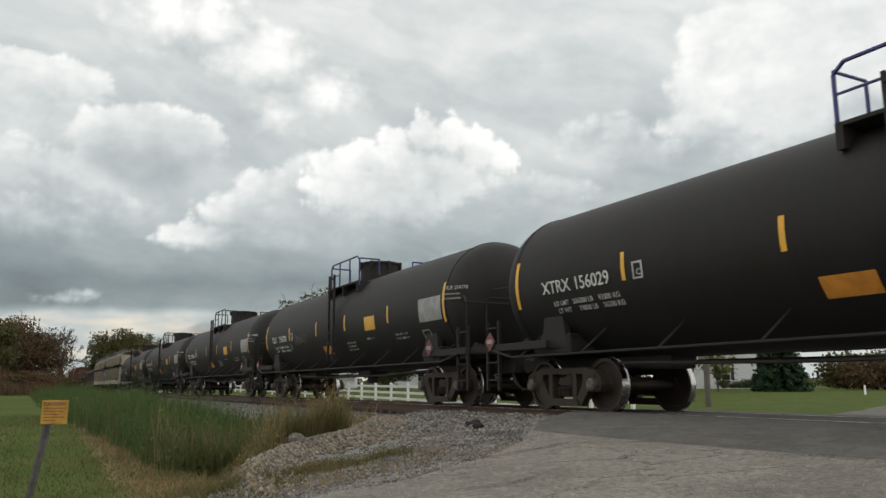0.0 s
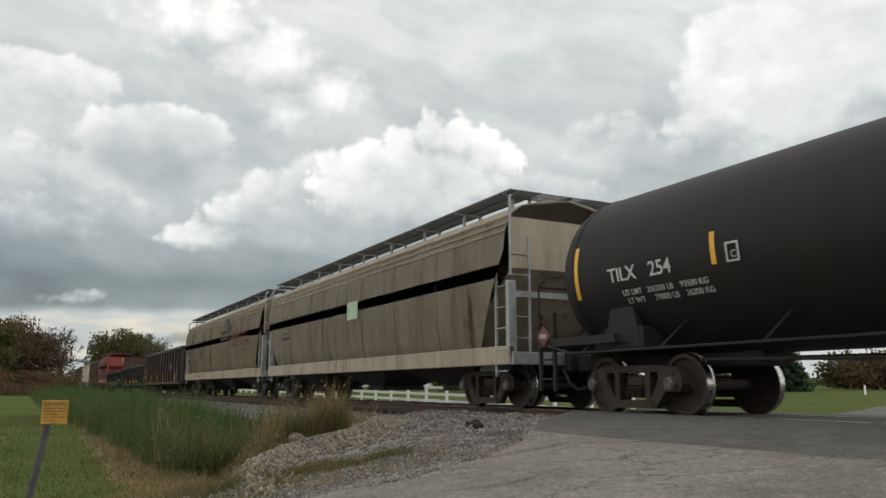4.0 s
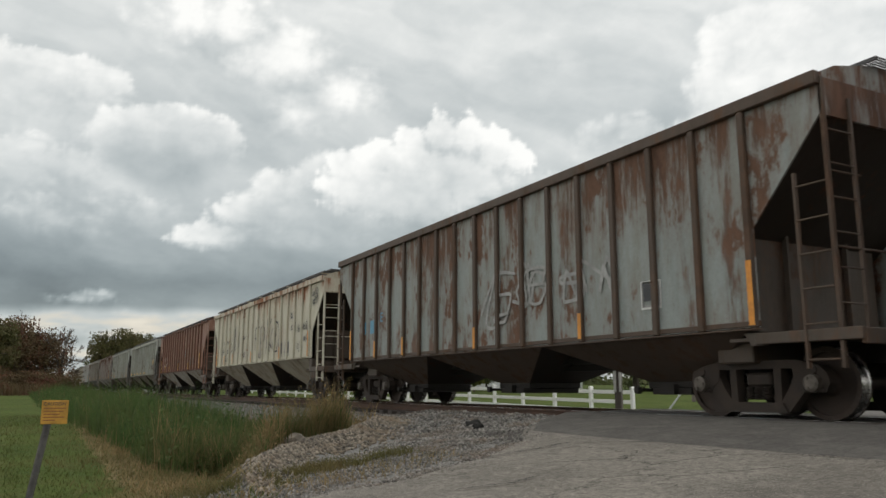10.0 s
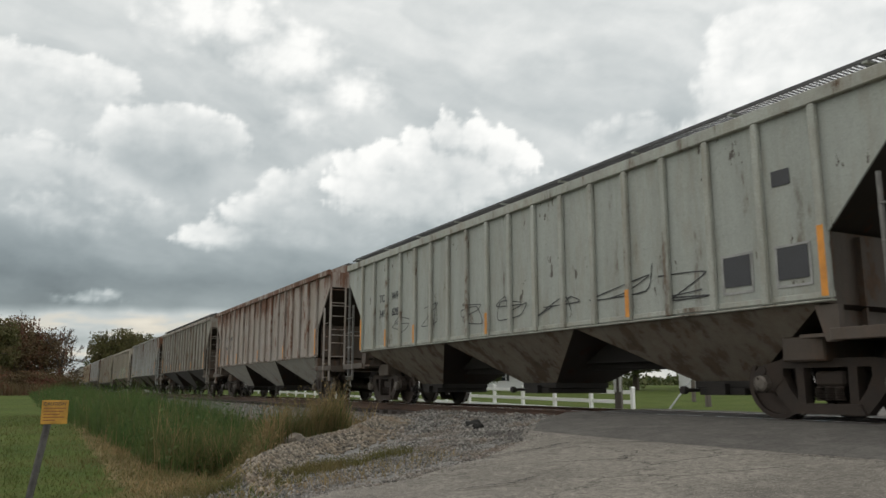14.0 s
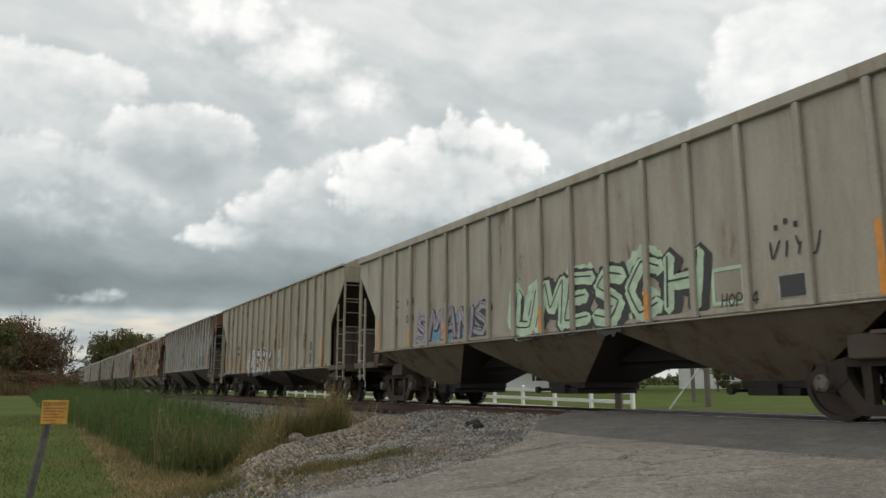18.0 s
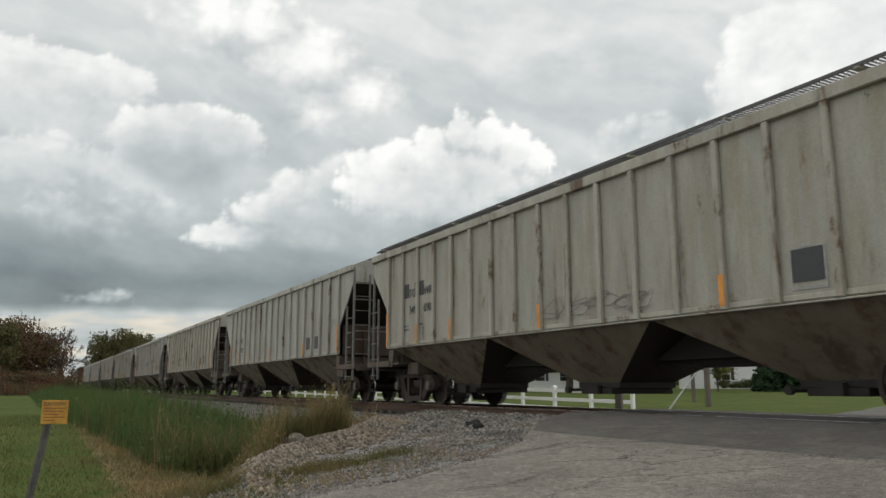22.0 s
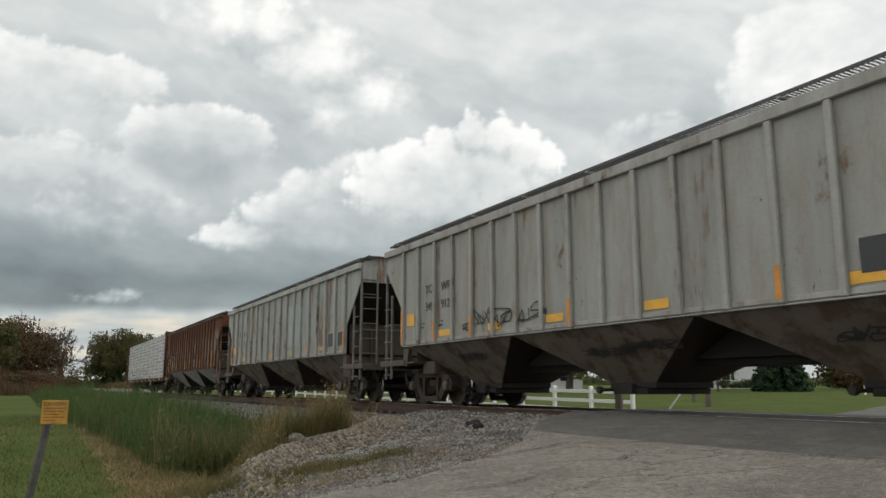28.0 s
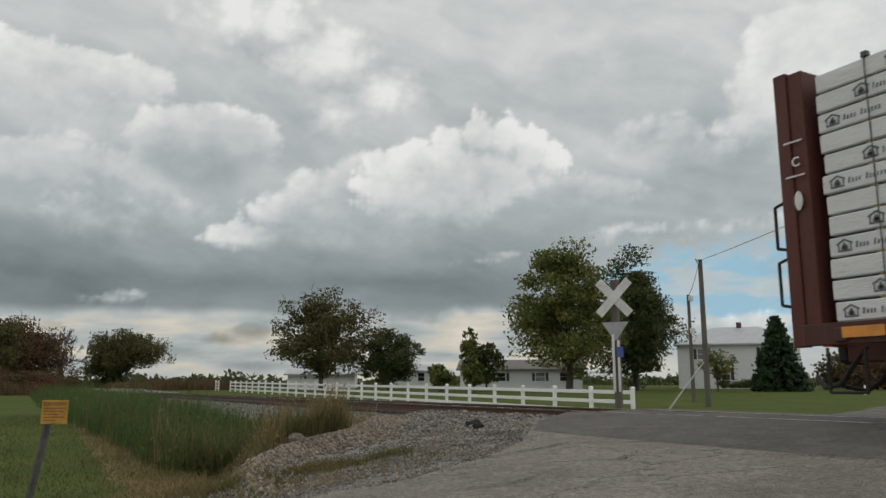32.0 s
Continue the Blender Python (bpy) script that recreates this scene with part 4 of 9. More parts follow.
def tank_shell():
    bm = bmesh.new()
    prof = [(-TH - 0.02, TR + 0.012), (-TH + 0.03, TR + 0.012), (-TH + 0.035, TR)]
    for k in range(9):
        prof += [(-TH + 0.04 + (2 * TH - 0.08) * k / 8, TR)]
    prof += [(TH - 0.035, TR), (TH - 0.03, TR + 0.012), (TH + 0.02, TR + 0.012)]
    bm_lathe(bm, prof, "x", 48, (0, 0, TZ))
    return mesh_of(bm, "shell", True)


def tank_head():
    bm = bmesh.new()
    prof = [(0.0, TR)]
    for k in range(1, 10):
        a = math.pi / 2 * k / 9.4
        prof.append((0.85 * math.sin(a), TR * math.cos(a) ** 0.75))
    bm_lathe(bm, prof, "x", 48, (0, 0, TZ))
    return mesh_of(bm, "head", True)


def tank_sill():
    bm = bmesh.new()
    bm_box(bm, -1.9, 2.0, -0.3, 0.3, 0.72, 1.12, 0.03)
    bm_box(bm, -0.5, 0.4, -1.25, 1.25, 1.0, 1.35, 0.03)
    bm_prism(bm, [(0.6, 1.05), (1.95, 1.05), (0.75, 1.75), (0.6, 1.75)], -0.9, 0.9)
    bm_box(bm, 1.1, 2.0, -1.45, 1.45, 1.10, 1.16, 0.01)
    for s in (-1, 1):
        bm_prism(bm, [(-0.45, 1.1), (0.35, 1.1), (0.2, 1.75), (-0.3, 1.75)], s * 1.2 - 0.06, s * 1.2 + 0.06)
        bm_box(bm, -0.1, 1.95, s * 1.42 - 0.05, s * 1.42 + 0.05, 1.10, 1.24, 0.01)
    return mesh_of(bm, "end_sill")


def tank_platform(side):
    bm = bmesh.new()
    z = TZ + TR - 0.30
    y = side * 0.98
    bm_box(bm, -0.75, 1.65, y - 0.26, y + 0.26, z, z + 0.05)
    for x in (-0.75, 0.4, 1.55):
        bm_box(bm, x, x + 0.1, y - 0.26, y + 0.26, z - 0.28, z)
    return mesh_of(bm, "platform")


def tank_railing(side):
    bm = bmesh.new()
    z, y = TZ + TR - 0.28, side * 1.18
    bm_path(bm, [(-0.75, y, z - 0.1), (-0.75, y, z + 0.66), (-0.6, y, z + 0.78), (1.45, y, z + 0.78), (1.65, y, z + 0.66), (1.65, y, z - 0.1)], 0.028)
    return mesh_of(bm, "railing")


def rod_mesh(name, a, b, r):
    bm = bmesh.new()
    bm_rod(bm, a, b, r)
    return mesh_of(bm, name)


def add_railing(car, side, material):
    z, y = TZ + TR - 0.28, side * 1.18
    rail = piece("railing", once(("trail", side), lambda: tank_railing(side)), material, car)
    for x in (0.0, 0.85):
        piece("post", once(("tpost", side), lambda: rod_mesh("post", (0, y, z), (0, y, z + 0.78), 0.024)), material, rail, pose(x, 0, 0))
    piece("mid_rail", once(("tmid", side), lambda: rod_mesh("mid_rail", (-0.75, y, z + 0.40), (0.0, y, z + 0.40), 0.02)), material, rail)

    def gate():
        bm = bmesh.new()
        bm_path(bm, [(0, y, z + 0.70), (0, side * 0.55, z + 0.70), (0, side * 0.55, z + 0.25)], 0.024)
        return mesh_of(bm, "end_rail")
    for u in (-0.75, 1.65):
        piece("end_rail", once(("tgate", side), gate), material, rail, pose(u, 0, 0))


def tank_manway():
    bm = bmesh.new()
    z = TZ + TR
    bm_lathe(bm, [(z - 0.1, 0.62), (z + 0.42, 0.62), (z + 0.43, 0.66), (z + 0.49, 0.66), (z + 0.52, 0.5), (z + 0.56, 0.1)], "z", 20, (0.45, 0, 0))
    for k in range(8):
        a = 0.78 * k
        bm_box(bm, 0.45 + 0.66 * math.cos(a) - 0.04, 0.45 + 0.66 * math.cos(a) + 0.04, 0.66 * math.sin(a) - 0.04, 0.66 * math.sin(a) + 0.04, z + 0.3, z + 0.5)
    return mesh_of(bm, "manway")


def tank_rail_line():
    bm = bmesh.new()
    bm_path(bm, [(-8.2, -1.5, 1.12), (-7.5, -1.52, 0.97), (7.5, -1.52, 0.97), (8.2, -1.5, 1.12)], 0.022)
    for k in range(9):
        x = -7.2 + 1.8 * k
        bm_rod(bm, (x, -1.52, 0.97), (x + 0.12, -1.05, 1.40), 0.02)
    return mesh_of(bm, "handrail")


def tank_outlet():
    bm = bmesh.new()
    bm_lathe(bm, [(0.55, 0.12), (0.62, 0.18), (0.95, 0.18), (1.0, 0.1)], "z", 12)
    bm_rod(bm, (-0.9, -0.6, 0.75), (0.9, -0.6, 0.75), 0.03)
    bm_box(bm, -0.5, 0.5, -0.3, 0.3, 0.78, 0.98, 0.02)
    bm_rod(bm, (-2.6, 0.25, 0.95), (2.6, 0.25, 0.95), 0.05)
    bm_path(bm, [(-5.6, -0.75, 0.82), (-2.0, -0.75, 0.74), (2.4, -0.75, 0.74), (5.6, -0.75, 0.84)], 0.025)
    bm_path(bm, [(-5.6, 0.5, 0.86), (-1.0, 0.55, 0.80), (5.6, 0.5, 0.86)], 0.03)
    for k in range(5):
        bm_rod(bm, (-2.4 + 1.2 * k, 0.25, 0.95), (-2.4 + 1.2 * k, 0.1, 1.1), 0.02)
    return mesh_of(bm, "outlet")


def band(x, w, a0, a1, r=None):
    """A strip of paint bent round the shell, from angle a0 to a1 up the side."""
    bm = bmesh.new()
    r = r or TR + 0.006
    rows = []
    for k in range(9):
        a = radians(a0 + (a1 - a0) * k / 8)
        rows.append([bm.verts.new((x + u, -r * math.cos(a), TZ + r * math.sin(a))) for u in (-w / 2, w / 2)])
    for p, q in zip(rows[:-1], rows[1:]):
        bm.faces.new((p[0], p[1], q[1], q[0]))
    return mesh_of(bm, "stripe")


def add_tank(x0, mark, number, label, seed, railing):
    car = new_car("tank_car", x0, label, "tank car")
    piece("shell", once("tshell", tank_shell), M_tank, car)
    for s in (-1, 1):
        piece("head", once("thead", tank_head), M_tankhead, car, pose(s * TH, 0, 0, 0, 0, 0 if s > 0 else 180))
        piece("end_sill", once("tsill", tank_sill), M_under, car, pose(s * 6.55, 0, 0, 0, 0, 0 if s > 0 else 180))
        piece("side_ladder", once("tlad", lambda: ladder_mesh(1.35, 0.42, 4)), M_under, car, pose(s * 8.3, -1.42, 0.35))
        bm = bmesh.new()
        bm_path(bm, [(s * 8.5, -1.45, 1.15), (s * 8.5, -1.45, 2.2), (s * 8.3, -1.4, 2.35), (s * 7.9, -1.25, 2.35)], 0.02)
        bm_path(bm, [(s * 8.5, 1.45, 1.15), (s * 8.5, 1.45, 2.2), (s * 8.5, -1.45, 2.2)], 0.02)
        part("grab_rail", bm, M_under, car)
    for s in (-1, 1):
        piece("platform", once(("tplat", s), lambda: tank_platform(s)), M_under, car)
        add_railing(car, s, railing)
    piece("manway", once("tman", tank_manway), M_under, car)
    piece("handrail", once("thand", tank_rail_line), M_tankhead, car)
    piece("outlet_valve", once("tout", tank_outlet), M_under, car)
    piece("brace", once("tbr", lambda: ladder_mesh(2.6, 0.42, 8)), M_under, car, pose(0.3, -1.54, 1.2))
    for x, a0, a1, w in ((-7.41, -19, 17, 0.10), (7.41, -19, 17, 0.10), (-4.40, -11, 7, 0.09), (-1.45, -11, 7, 0.09), (1.15, -11, 7, 0.09), (4.29, -11, 7, 0.09)):
        piece("stripe", once(("band", x), lambda: band(x, w, a0, a1)), M_yel, car, None, "yellow reflective stripe")
    nx = -0.75 if seed != 9 else -1.55
    piece("notice", once(("note1", nx), lambda: band(nx, 0.72, -38, -26)), M_org, car, None, "orange hazard notice")
    piece("notice", once("note2", lambda: band(3.05, 0.72, -15, 0)), M_yel, car, None, "yellow stencil panel")
    piece("notice", once("note3", lambda: band(6.7, 1.15, -16, 6)), M_grey_l, car, None, "faded data panel")
    rr = TR + 0.012

    def at(ang, x, s, hh, m):
        q = radians(ang)
        piece("lettering", letters(s, hh), m, car, pose(x, -rr * math.cos(q), TZ + rr * math.sin(q), -ang, 0, 0))
    at(-11, -6.58, mark, 0.225, M_white)
    at(-11, -5.66, number, 0.225, M_white)
    at(-20.5, -6.32, "LD LMT   206200 LB    93500 KG", 0.092, M_faint)
    at(-26.0, -6.25, "LT WT      79800 LB    36200 KG", 0.092, M_faint)
    piece("lettering", letters(mark + " " + number, 0.082), M_faint, car, pose(7.60, -1.52, TZ + 0.22, 0, 0, 34))
    for j in (0, 1):
        small_print(car, 7.66, TZ + 0.10 - 0.10 * j, 0.5, 1, M_grey_l, -1.50, 0.045, 0, seed + j).matrix_basis = pose(7.62, -1.52, TZ + 0.10 - 0.10 * j, 0, 0, 34)
    for j, (x, ang, w, n) in enumerate(((1.1, -27, 0.7, 3), (2.7, -25, 0.5, 1), (4.6, -25, 0.8, 2))):
        q = radians(ang)
        small_print(car, x, TZ + rr * math.sin(q), w, n, M_grey_l, -rr * math.cos(q), 0.06, -ang, seed + 5 + j)
    q = radians(-6)
    square(car, -4.06, TZ + rr * math.sin(q), 0.22, 0.27, M_faint, "marking_frame", -rr * math.cos(q) - 0.004, 0.03, "", 6)
    at(-9, -4.10, "C", 0.10, M_faint)
    q = radians(-30)
    square(car, 6.35, TZ + rr * math.sin(q), 0.40, 0.34, M_grey_l, "marking_frame", -rr * math.cos(q) - 0.004, 0.03, "", 30)
    for x in (6.85, -8.3):
        piece("placard", once("plc", lambda: plate_mesh(0.27, 0.27, 0.01)), M_placard, car, pose(x, -1.5, 1.30, 0, 45, 0), "faded red diamond hazard placard")
        piece("placard_mark", once("plc2", lambda: plate_mesh(0.19, 0.08, 0.01)), M_grey_l, car, pose(x, -1.508, 1.30), "white number band")
    if seed:
        q = radians(-19)
        scrawl(car, -3.75, TZ + rr * math.sin(q), 1.25, 0.36, M_dust, seed, -rr * math.cos(q) - 0.02, 7, 0.022, "graffiti", True, 12)
        scrawl(car, -4.25, TZ + rr * math.sin(q) - 0.12, 0.25, 0.2, M_dust, seed + 8, -rr * math.cos(q) - 0.0, 3, 0.03, "graffiti", True, 18)
    add_truck(car, -6.55)
    add_truck(car, 6.55)
    add_ends(car, 8.93)
    return car


def tanks():
    add_tank(-4.90, "XTRX", "156029", "black steel tank car with yellow stripes and blue platform railing", 0, M_blue)
    add_tank(-22.74, "TILX", "254770", "black steel tank car with yellow stripes and a faint chalk tag", 1, M_blue)
    add_tank(-40.60, "TILX", "254786", "black steel tank car with yellow stripes", 0, M_under)
    add_tank(-58.50, "TILX", "254730", "black steel tank car with yellow stripes and rubbed-out tags", 3, M_under)
    add_tank(-76.12, "TILX", "254509"[:3], "black steel tank car with yellow stripes, last of the tanks", 0, M_under)


tanks()


# ---- ribbed covered hoppers ----
def hopper_meshes(hb, eave, sill, chord):
    """The meshes of one size of ribbed hopper body; hb is half its length."""
    d = {}
    cut = [(-hb, eave), (-hb, eave - 0.48), (-hb + 1.10, eave - 1.70), (-hb + 1.10, sill - 0.05), (hb - 1.10, sill - 0.05), (hb - 1.10, eave - 1.70), (hb, eave - 0.48), (hb, eave)]
    bm = bmesh.new()
    bm_prism(bm, cut, -1.52, -1.49)
    d["side"] = mesh_of(bm, "side_sheet")
    bm = bmesh.new()
    bm_box(bm, -0.05, 0.05, -0.075, 0, sill - 0.06, eave - chord, 0.012)
    d["rib"] = mesh_of(bm, "rib")
    bm = bmesh.new()
    bm_box(bm, -hb, hb, -1.60, -1.50, eave - chord, eave + 0.02, 0.012)
    d["chord"] = mesh_of(bm, "top_chord")
    bm = bmesh.new()
    bm_box(bm, -hb + 1.08, hb - 1.08, -1.535, -1.49, sill - 0.04, sill + 0.03, 0.006)
    bm_box(bm, -hb + 1.08, hb - 1.08, -1.575, -1.49, sill - 0.088, sill - 0.064, 0.006)
    d["sill"] = mesh_of(bm, "side_sill")
    bm = bmesh.new()
    roof = [(-1.52, eave), (-1.2, eave + 0.14), (-0.6, eave + 0.26), (0, eave + 0.30), (0.6, eave + 0.26), (1.2, eave + 0.14), (1.52, eave), (1.48, eave - 0.05), (-1.48, eave - 0.05)]
    bm_along(bm, roof, -hb, hb)
    d["roof"] = mesh_of(bm, "roof")
    bm = bmesh.new()
    bm_box(bm, hb - 0.04, hb, -1.49, 1.49, eave - 0.52, eave - 0.05)
    d["endwall"] = mesh_of(bm, "end_wall")
    bm = bmesh.new()
    a = [(hb - 0.03, eave - 0.50), (hb - 0.06, eave - 0.54), (hb - 2.75, sill - 0.12), (hb - 2.70, sill - 0.06)]
    bm_prism(bm, a, -1.48, 1.48)
    d["slope"] = mesh_of(bm, "slope_sheet")
    # the upright bulkhead under the slope, stiffened by two flats
    bm = bmesh.new()
    bm_box(bm, hb - 1.42, hb - 1.38, -1.30, 1.30, 1.04, eave - 1.60)
    d["bulkhead"] = mesh_of(bm, "end_bulkhead")
    bm = bmesh.new()
    bm_box(bm, hb - 1.377, hb - 1.30, -0.02, 0.02, 1.04, eave - 1.64)
    d["stiffener"] = mesh_of(bm, "stiffener")
    lb = (2 * hb - 2.5) / 6 - 0.03
    for nm, ring in (("bay_side", ((0, 1), (2, 3))), ("bay_end", ((1, 2), (3, 0)))):
        bm = bmesh.new()
        top = [bm.verts.new((x, y, sill - 0.09)) for x, y in ((-lb, -1.5), (lb, -1.5), (lb, 1.5), (-lb, 1.5))]
        bot = [bm.verts.new((x, y, 0.50)) for x, y in ((-0.55, -0.62), (0.55, -0.62), (0.55, 0.62), (-0.55, 0.62))]
        for i, j in ring:
            bm.faces.new((top[i], top[j], bot[j], bot[i]))
        d[nm] = mesh_of(bm, nm)
    bm = bmesh.new()
    bm_box(bm, -0.56, 0.56, -0.64, 0.64, 0.40, 0.50, 0.01)
    bm_box(bm, -0.42, 0.42, -0.70, 0.70, 0.30, 0.40, 0.01)
    bm_rod(bm, (-0.5, -0.95, 0.37), (-0.5, 0.95, 0.37), 0.028)
    for s in (-1, 1):
        bm_rod(bm, (-0.5, s * 0.88, 0.37), (-0.5, s * 0.96, 0.37), 0.06, 8)
        bm_box(bm, -0.15, 0.15, s * 0.74 - 0.05, s * 0.74 + 0.05, 0.30, 0.46)
    d["gate"] = mesh_of(bm, "outlet_gate")
    bm = bmesh.new()
    bm_box(bm, -hb - 0.3, hb + 0.3, -0.25, 0.25, 0.72, 1.10, 0.02)
    for k in (-0.5, 0.5):
        x = k * (2 * hb - 2.5) / 3
        bm_prism(bm, [(x - 0.15, sill - 0.16), (x - 1.0, 0.84), (x + 1.0, 0.84), (x + 0.15, sill - 0.16)], -0.5, 0.5)
    d["centre"] = mesh_of(bm, "centre_sill")
    bm = bmesh.new()
    bm_box(bm, hb - 1.6, hb + 0.28, -1.50, 1.50, 0.98, 1.02)
    bm_box(bm, hb - 1.16, hb + 0.28, -1.55, -1.48, 0.93, 1.07, 0.01)
    bm_box(bm, hb - 1.16, hb + 0.28, 1.48, 1.55, 0.93, 1.07, 0.01)
    bm_box(bm, hb + 0.22, hb + 0.29, -1.5, 1.5, 0.88, 1.06, 0.01)
    bm_box(bm, hb - 2.1, hb - 1.5, -1.2, 1.2, 0.72, 1.02, 0.02)
    # jacking pads under the corners of the side
    for y in (-1.46, 1.46):
        bm_prism(bm, [(hb - 1.36, sill - 0.12), (hb - 1.06, sill - 0.12), (hb - 1.06, 0.92), (hb - 1.24, 0.92)], y - 0.05, y + 0.05)
    d["platform"] = mesh_of(bm, "end_platform")
    bm = bmesh.new()
    for y in (-1.49, 1.49):
        bm_box(bm, hb - 0.03, hb + 0.02, y - 0.03, y + 0.03, 0.62, eave - 0.05, 0.006)
    bm_rod(bm, (hb, -1.45, 2.0), (hb, 1.45, 2.0), 0.016)
    bm_rod(bm, (hb, -1.45, 2.9), (hb, -0.9, 2.9), 0.014)
    d["posts"] = mesh_of(bm, "corner_post")
    return d


def mirrored(me):
    """The mesh turned left for right."""
    me.transform(Matrix.Diagonal((-1, 1, 1, 1)))
    me.flip_normals()
    return me


def side_ladder_mesh(top):
    """An inner rail and its rungs, out to the corner post."""
    bm = bmesh.new()
    bm_box(bm, -0.445, -0.405, -0.035, 0.02, 0.62, top, 0.005)
    z = 0.72
    while z < top - 0.15:
        bm_rod(bm, (-0.43, -0.03, z), (0.0, -0.03, z), 0.013)
        z += 0.41
    return mesh_of(bm, "ladder")


def end_ladder_mesh(top):
    bm = bmesh.new()
    bm_box(bm, -0.02, 0.025, 0.42, 0.47, 1.02, top, 0.005)
    z = 1.35
    while z < top - 0.1:
        bm_rod(bm, (0.012, 0.0, z), (0.012, 0.45, z), 0.013)
        z += 0.41
    return mesh_of(bm, "end_ladder")


def walkway(name, me, material, car, m):
    return tagged(piece(name, me, material, car, m, "open steel grating"), kind="stuff")


def grating_mesh(length, w, step):
    """A walkway of thin cross bars in a frame."""
    bm = bmesh.new()
    for y in (-w / 2, 0, w / 2):
        bm_box(bm, -length / 2, length / 2, y - 0.012, y + 0.012, -0.035, 0.01)
    n = int(length / step)
    for k in range(n + 1):
        x = -length / 2 + length * k / n
        bm_box(bm, x - 0.007, x + 0.007, -w / 2, w / 2, -0.020, 0.0)
    return mesh_of(bm, "running_board")


def board_bracket_mesh():
    bm = bmesh.new()
    bm_box(bm, -0.03, 0.03, -0.34, 0.34, -0.06, -0.035)
    bm_box(bm, -0.03, 0.03, -0.32, -0.27, -0.46, -0.05)
    bm_box(bm, -0.03, 0.03, 0.10, 0.15, -0.34, -0.05)
    return mesh_of(bm, "bracket")


def hatch_mesh(length):
    bm = bmesh.new()
    bm_box(bm, -length / 2, length / 2, -0.32, 0.32, -0.04, 0.10, 0.03)
    for k in range(int(length / 0.9)):
        x = -length / 2 + 0.45 + 0.9 * k
        bm_box(bm, x - 0.04, x + 0.04, -0.38, 0.38, 0.06, 0.14, 0.01)
    return mesh_of(bm, "hatch_cover")


def brake_gear_mesh():
    bm = bmesh.new()
    bm_lathe(bm, [(-0.55, 0.05), (-0.5, 0.2), (0.5, 0.2), (0.55, 0.05)], "x", 14, (0, 0, 1.35))
    bm_box(bm, -0.25, 0.25, -0.75, -0.35, 1.05, 1.4, 0.03)
    bm_rod(bm, (-0.4, -0.6, 1.2), (0.7, -0.9, 1.2), 0.03)
    return mesh_of(bm, "brake_cylinder")


def brake_wheel_mesh():
    bm = bmesh.new()
    for k in range(14):
        a, b = 2 * math.pi * k / 14, 2 * math.pi * (k + 1) / 14
        bm_rod(bm, (0, 0.27 * math.cos(a), 0.27 * math.sin(a)), (0, 0.27 * math.cos(b), 0.27 * math.sin(b)), 0.02, 5)
    for k in range(4):
        a = math.pi / 2 * k
        bm_rod(bm, (0, 0, 0), (0, 0.27 * math.cos(a), 0.27 * math.sin(a)), 0.015, 5)
    return mesh_of(bm, "brake_wheel")


# shade under the body put into the colour of the slopes, with rust streaks
M_slope_shade = paint("rusty brown steel darkened for shade", (0.034, 0.026, 0.021), 0.1, 0.2, 0.5, rust_colour=(0.05, 0.026, 0.018))
M_platform = paint("grimy brown platform steel", (0.085, 0.070, 0.058), 0.2, 0.3, 0.6, rust_colour=(0.06, 0.038, 0.026))


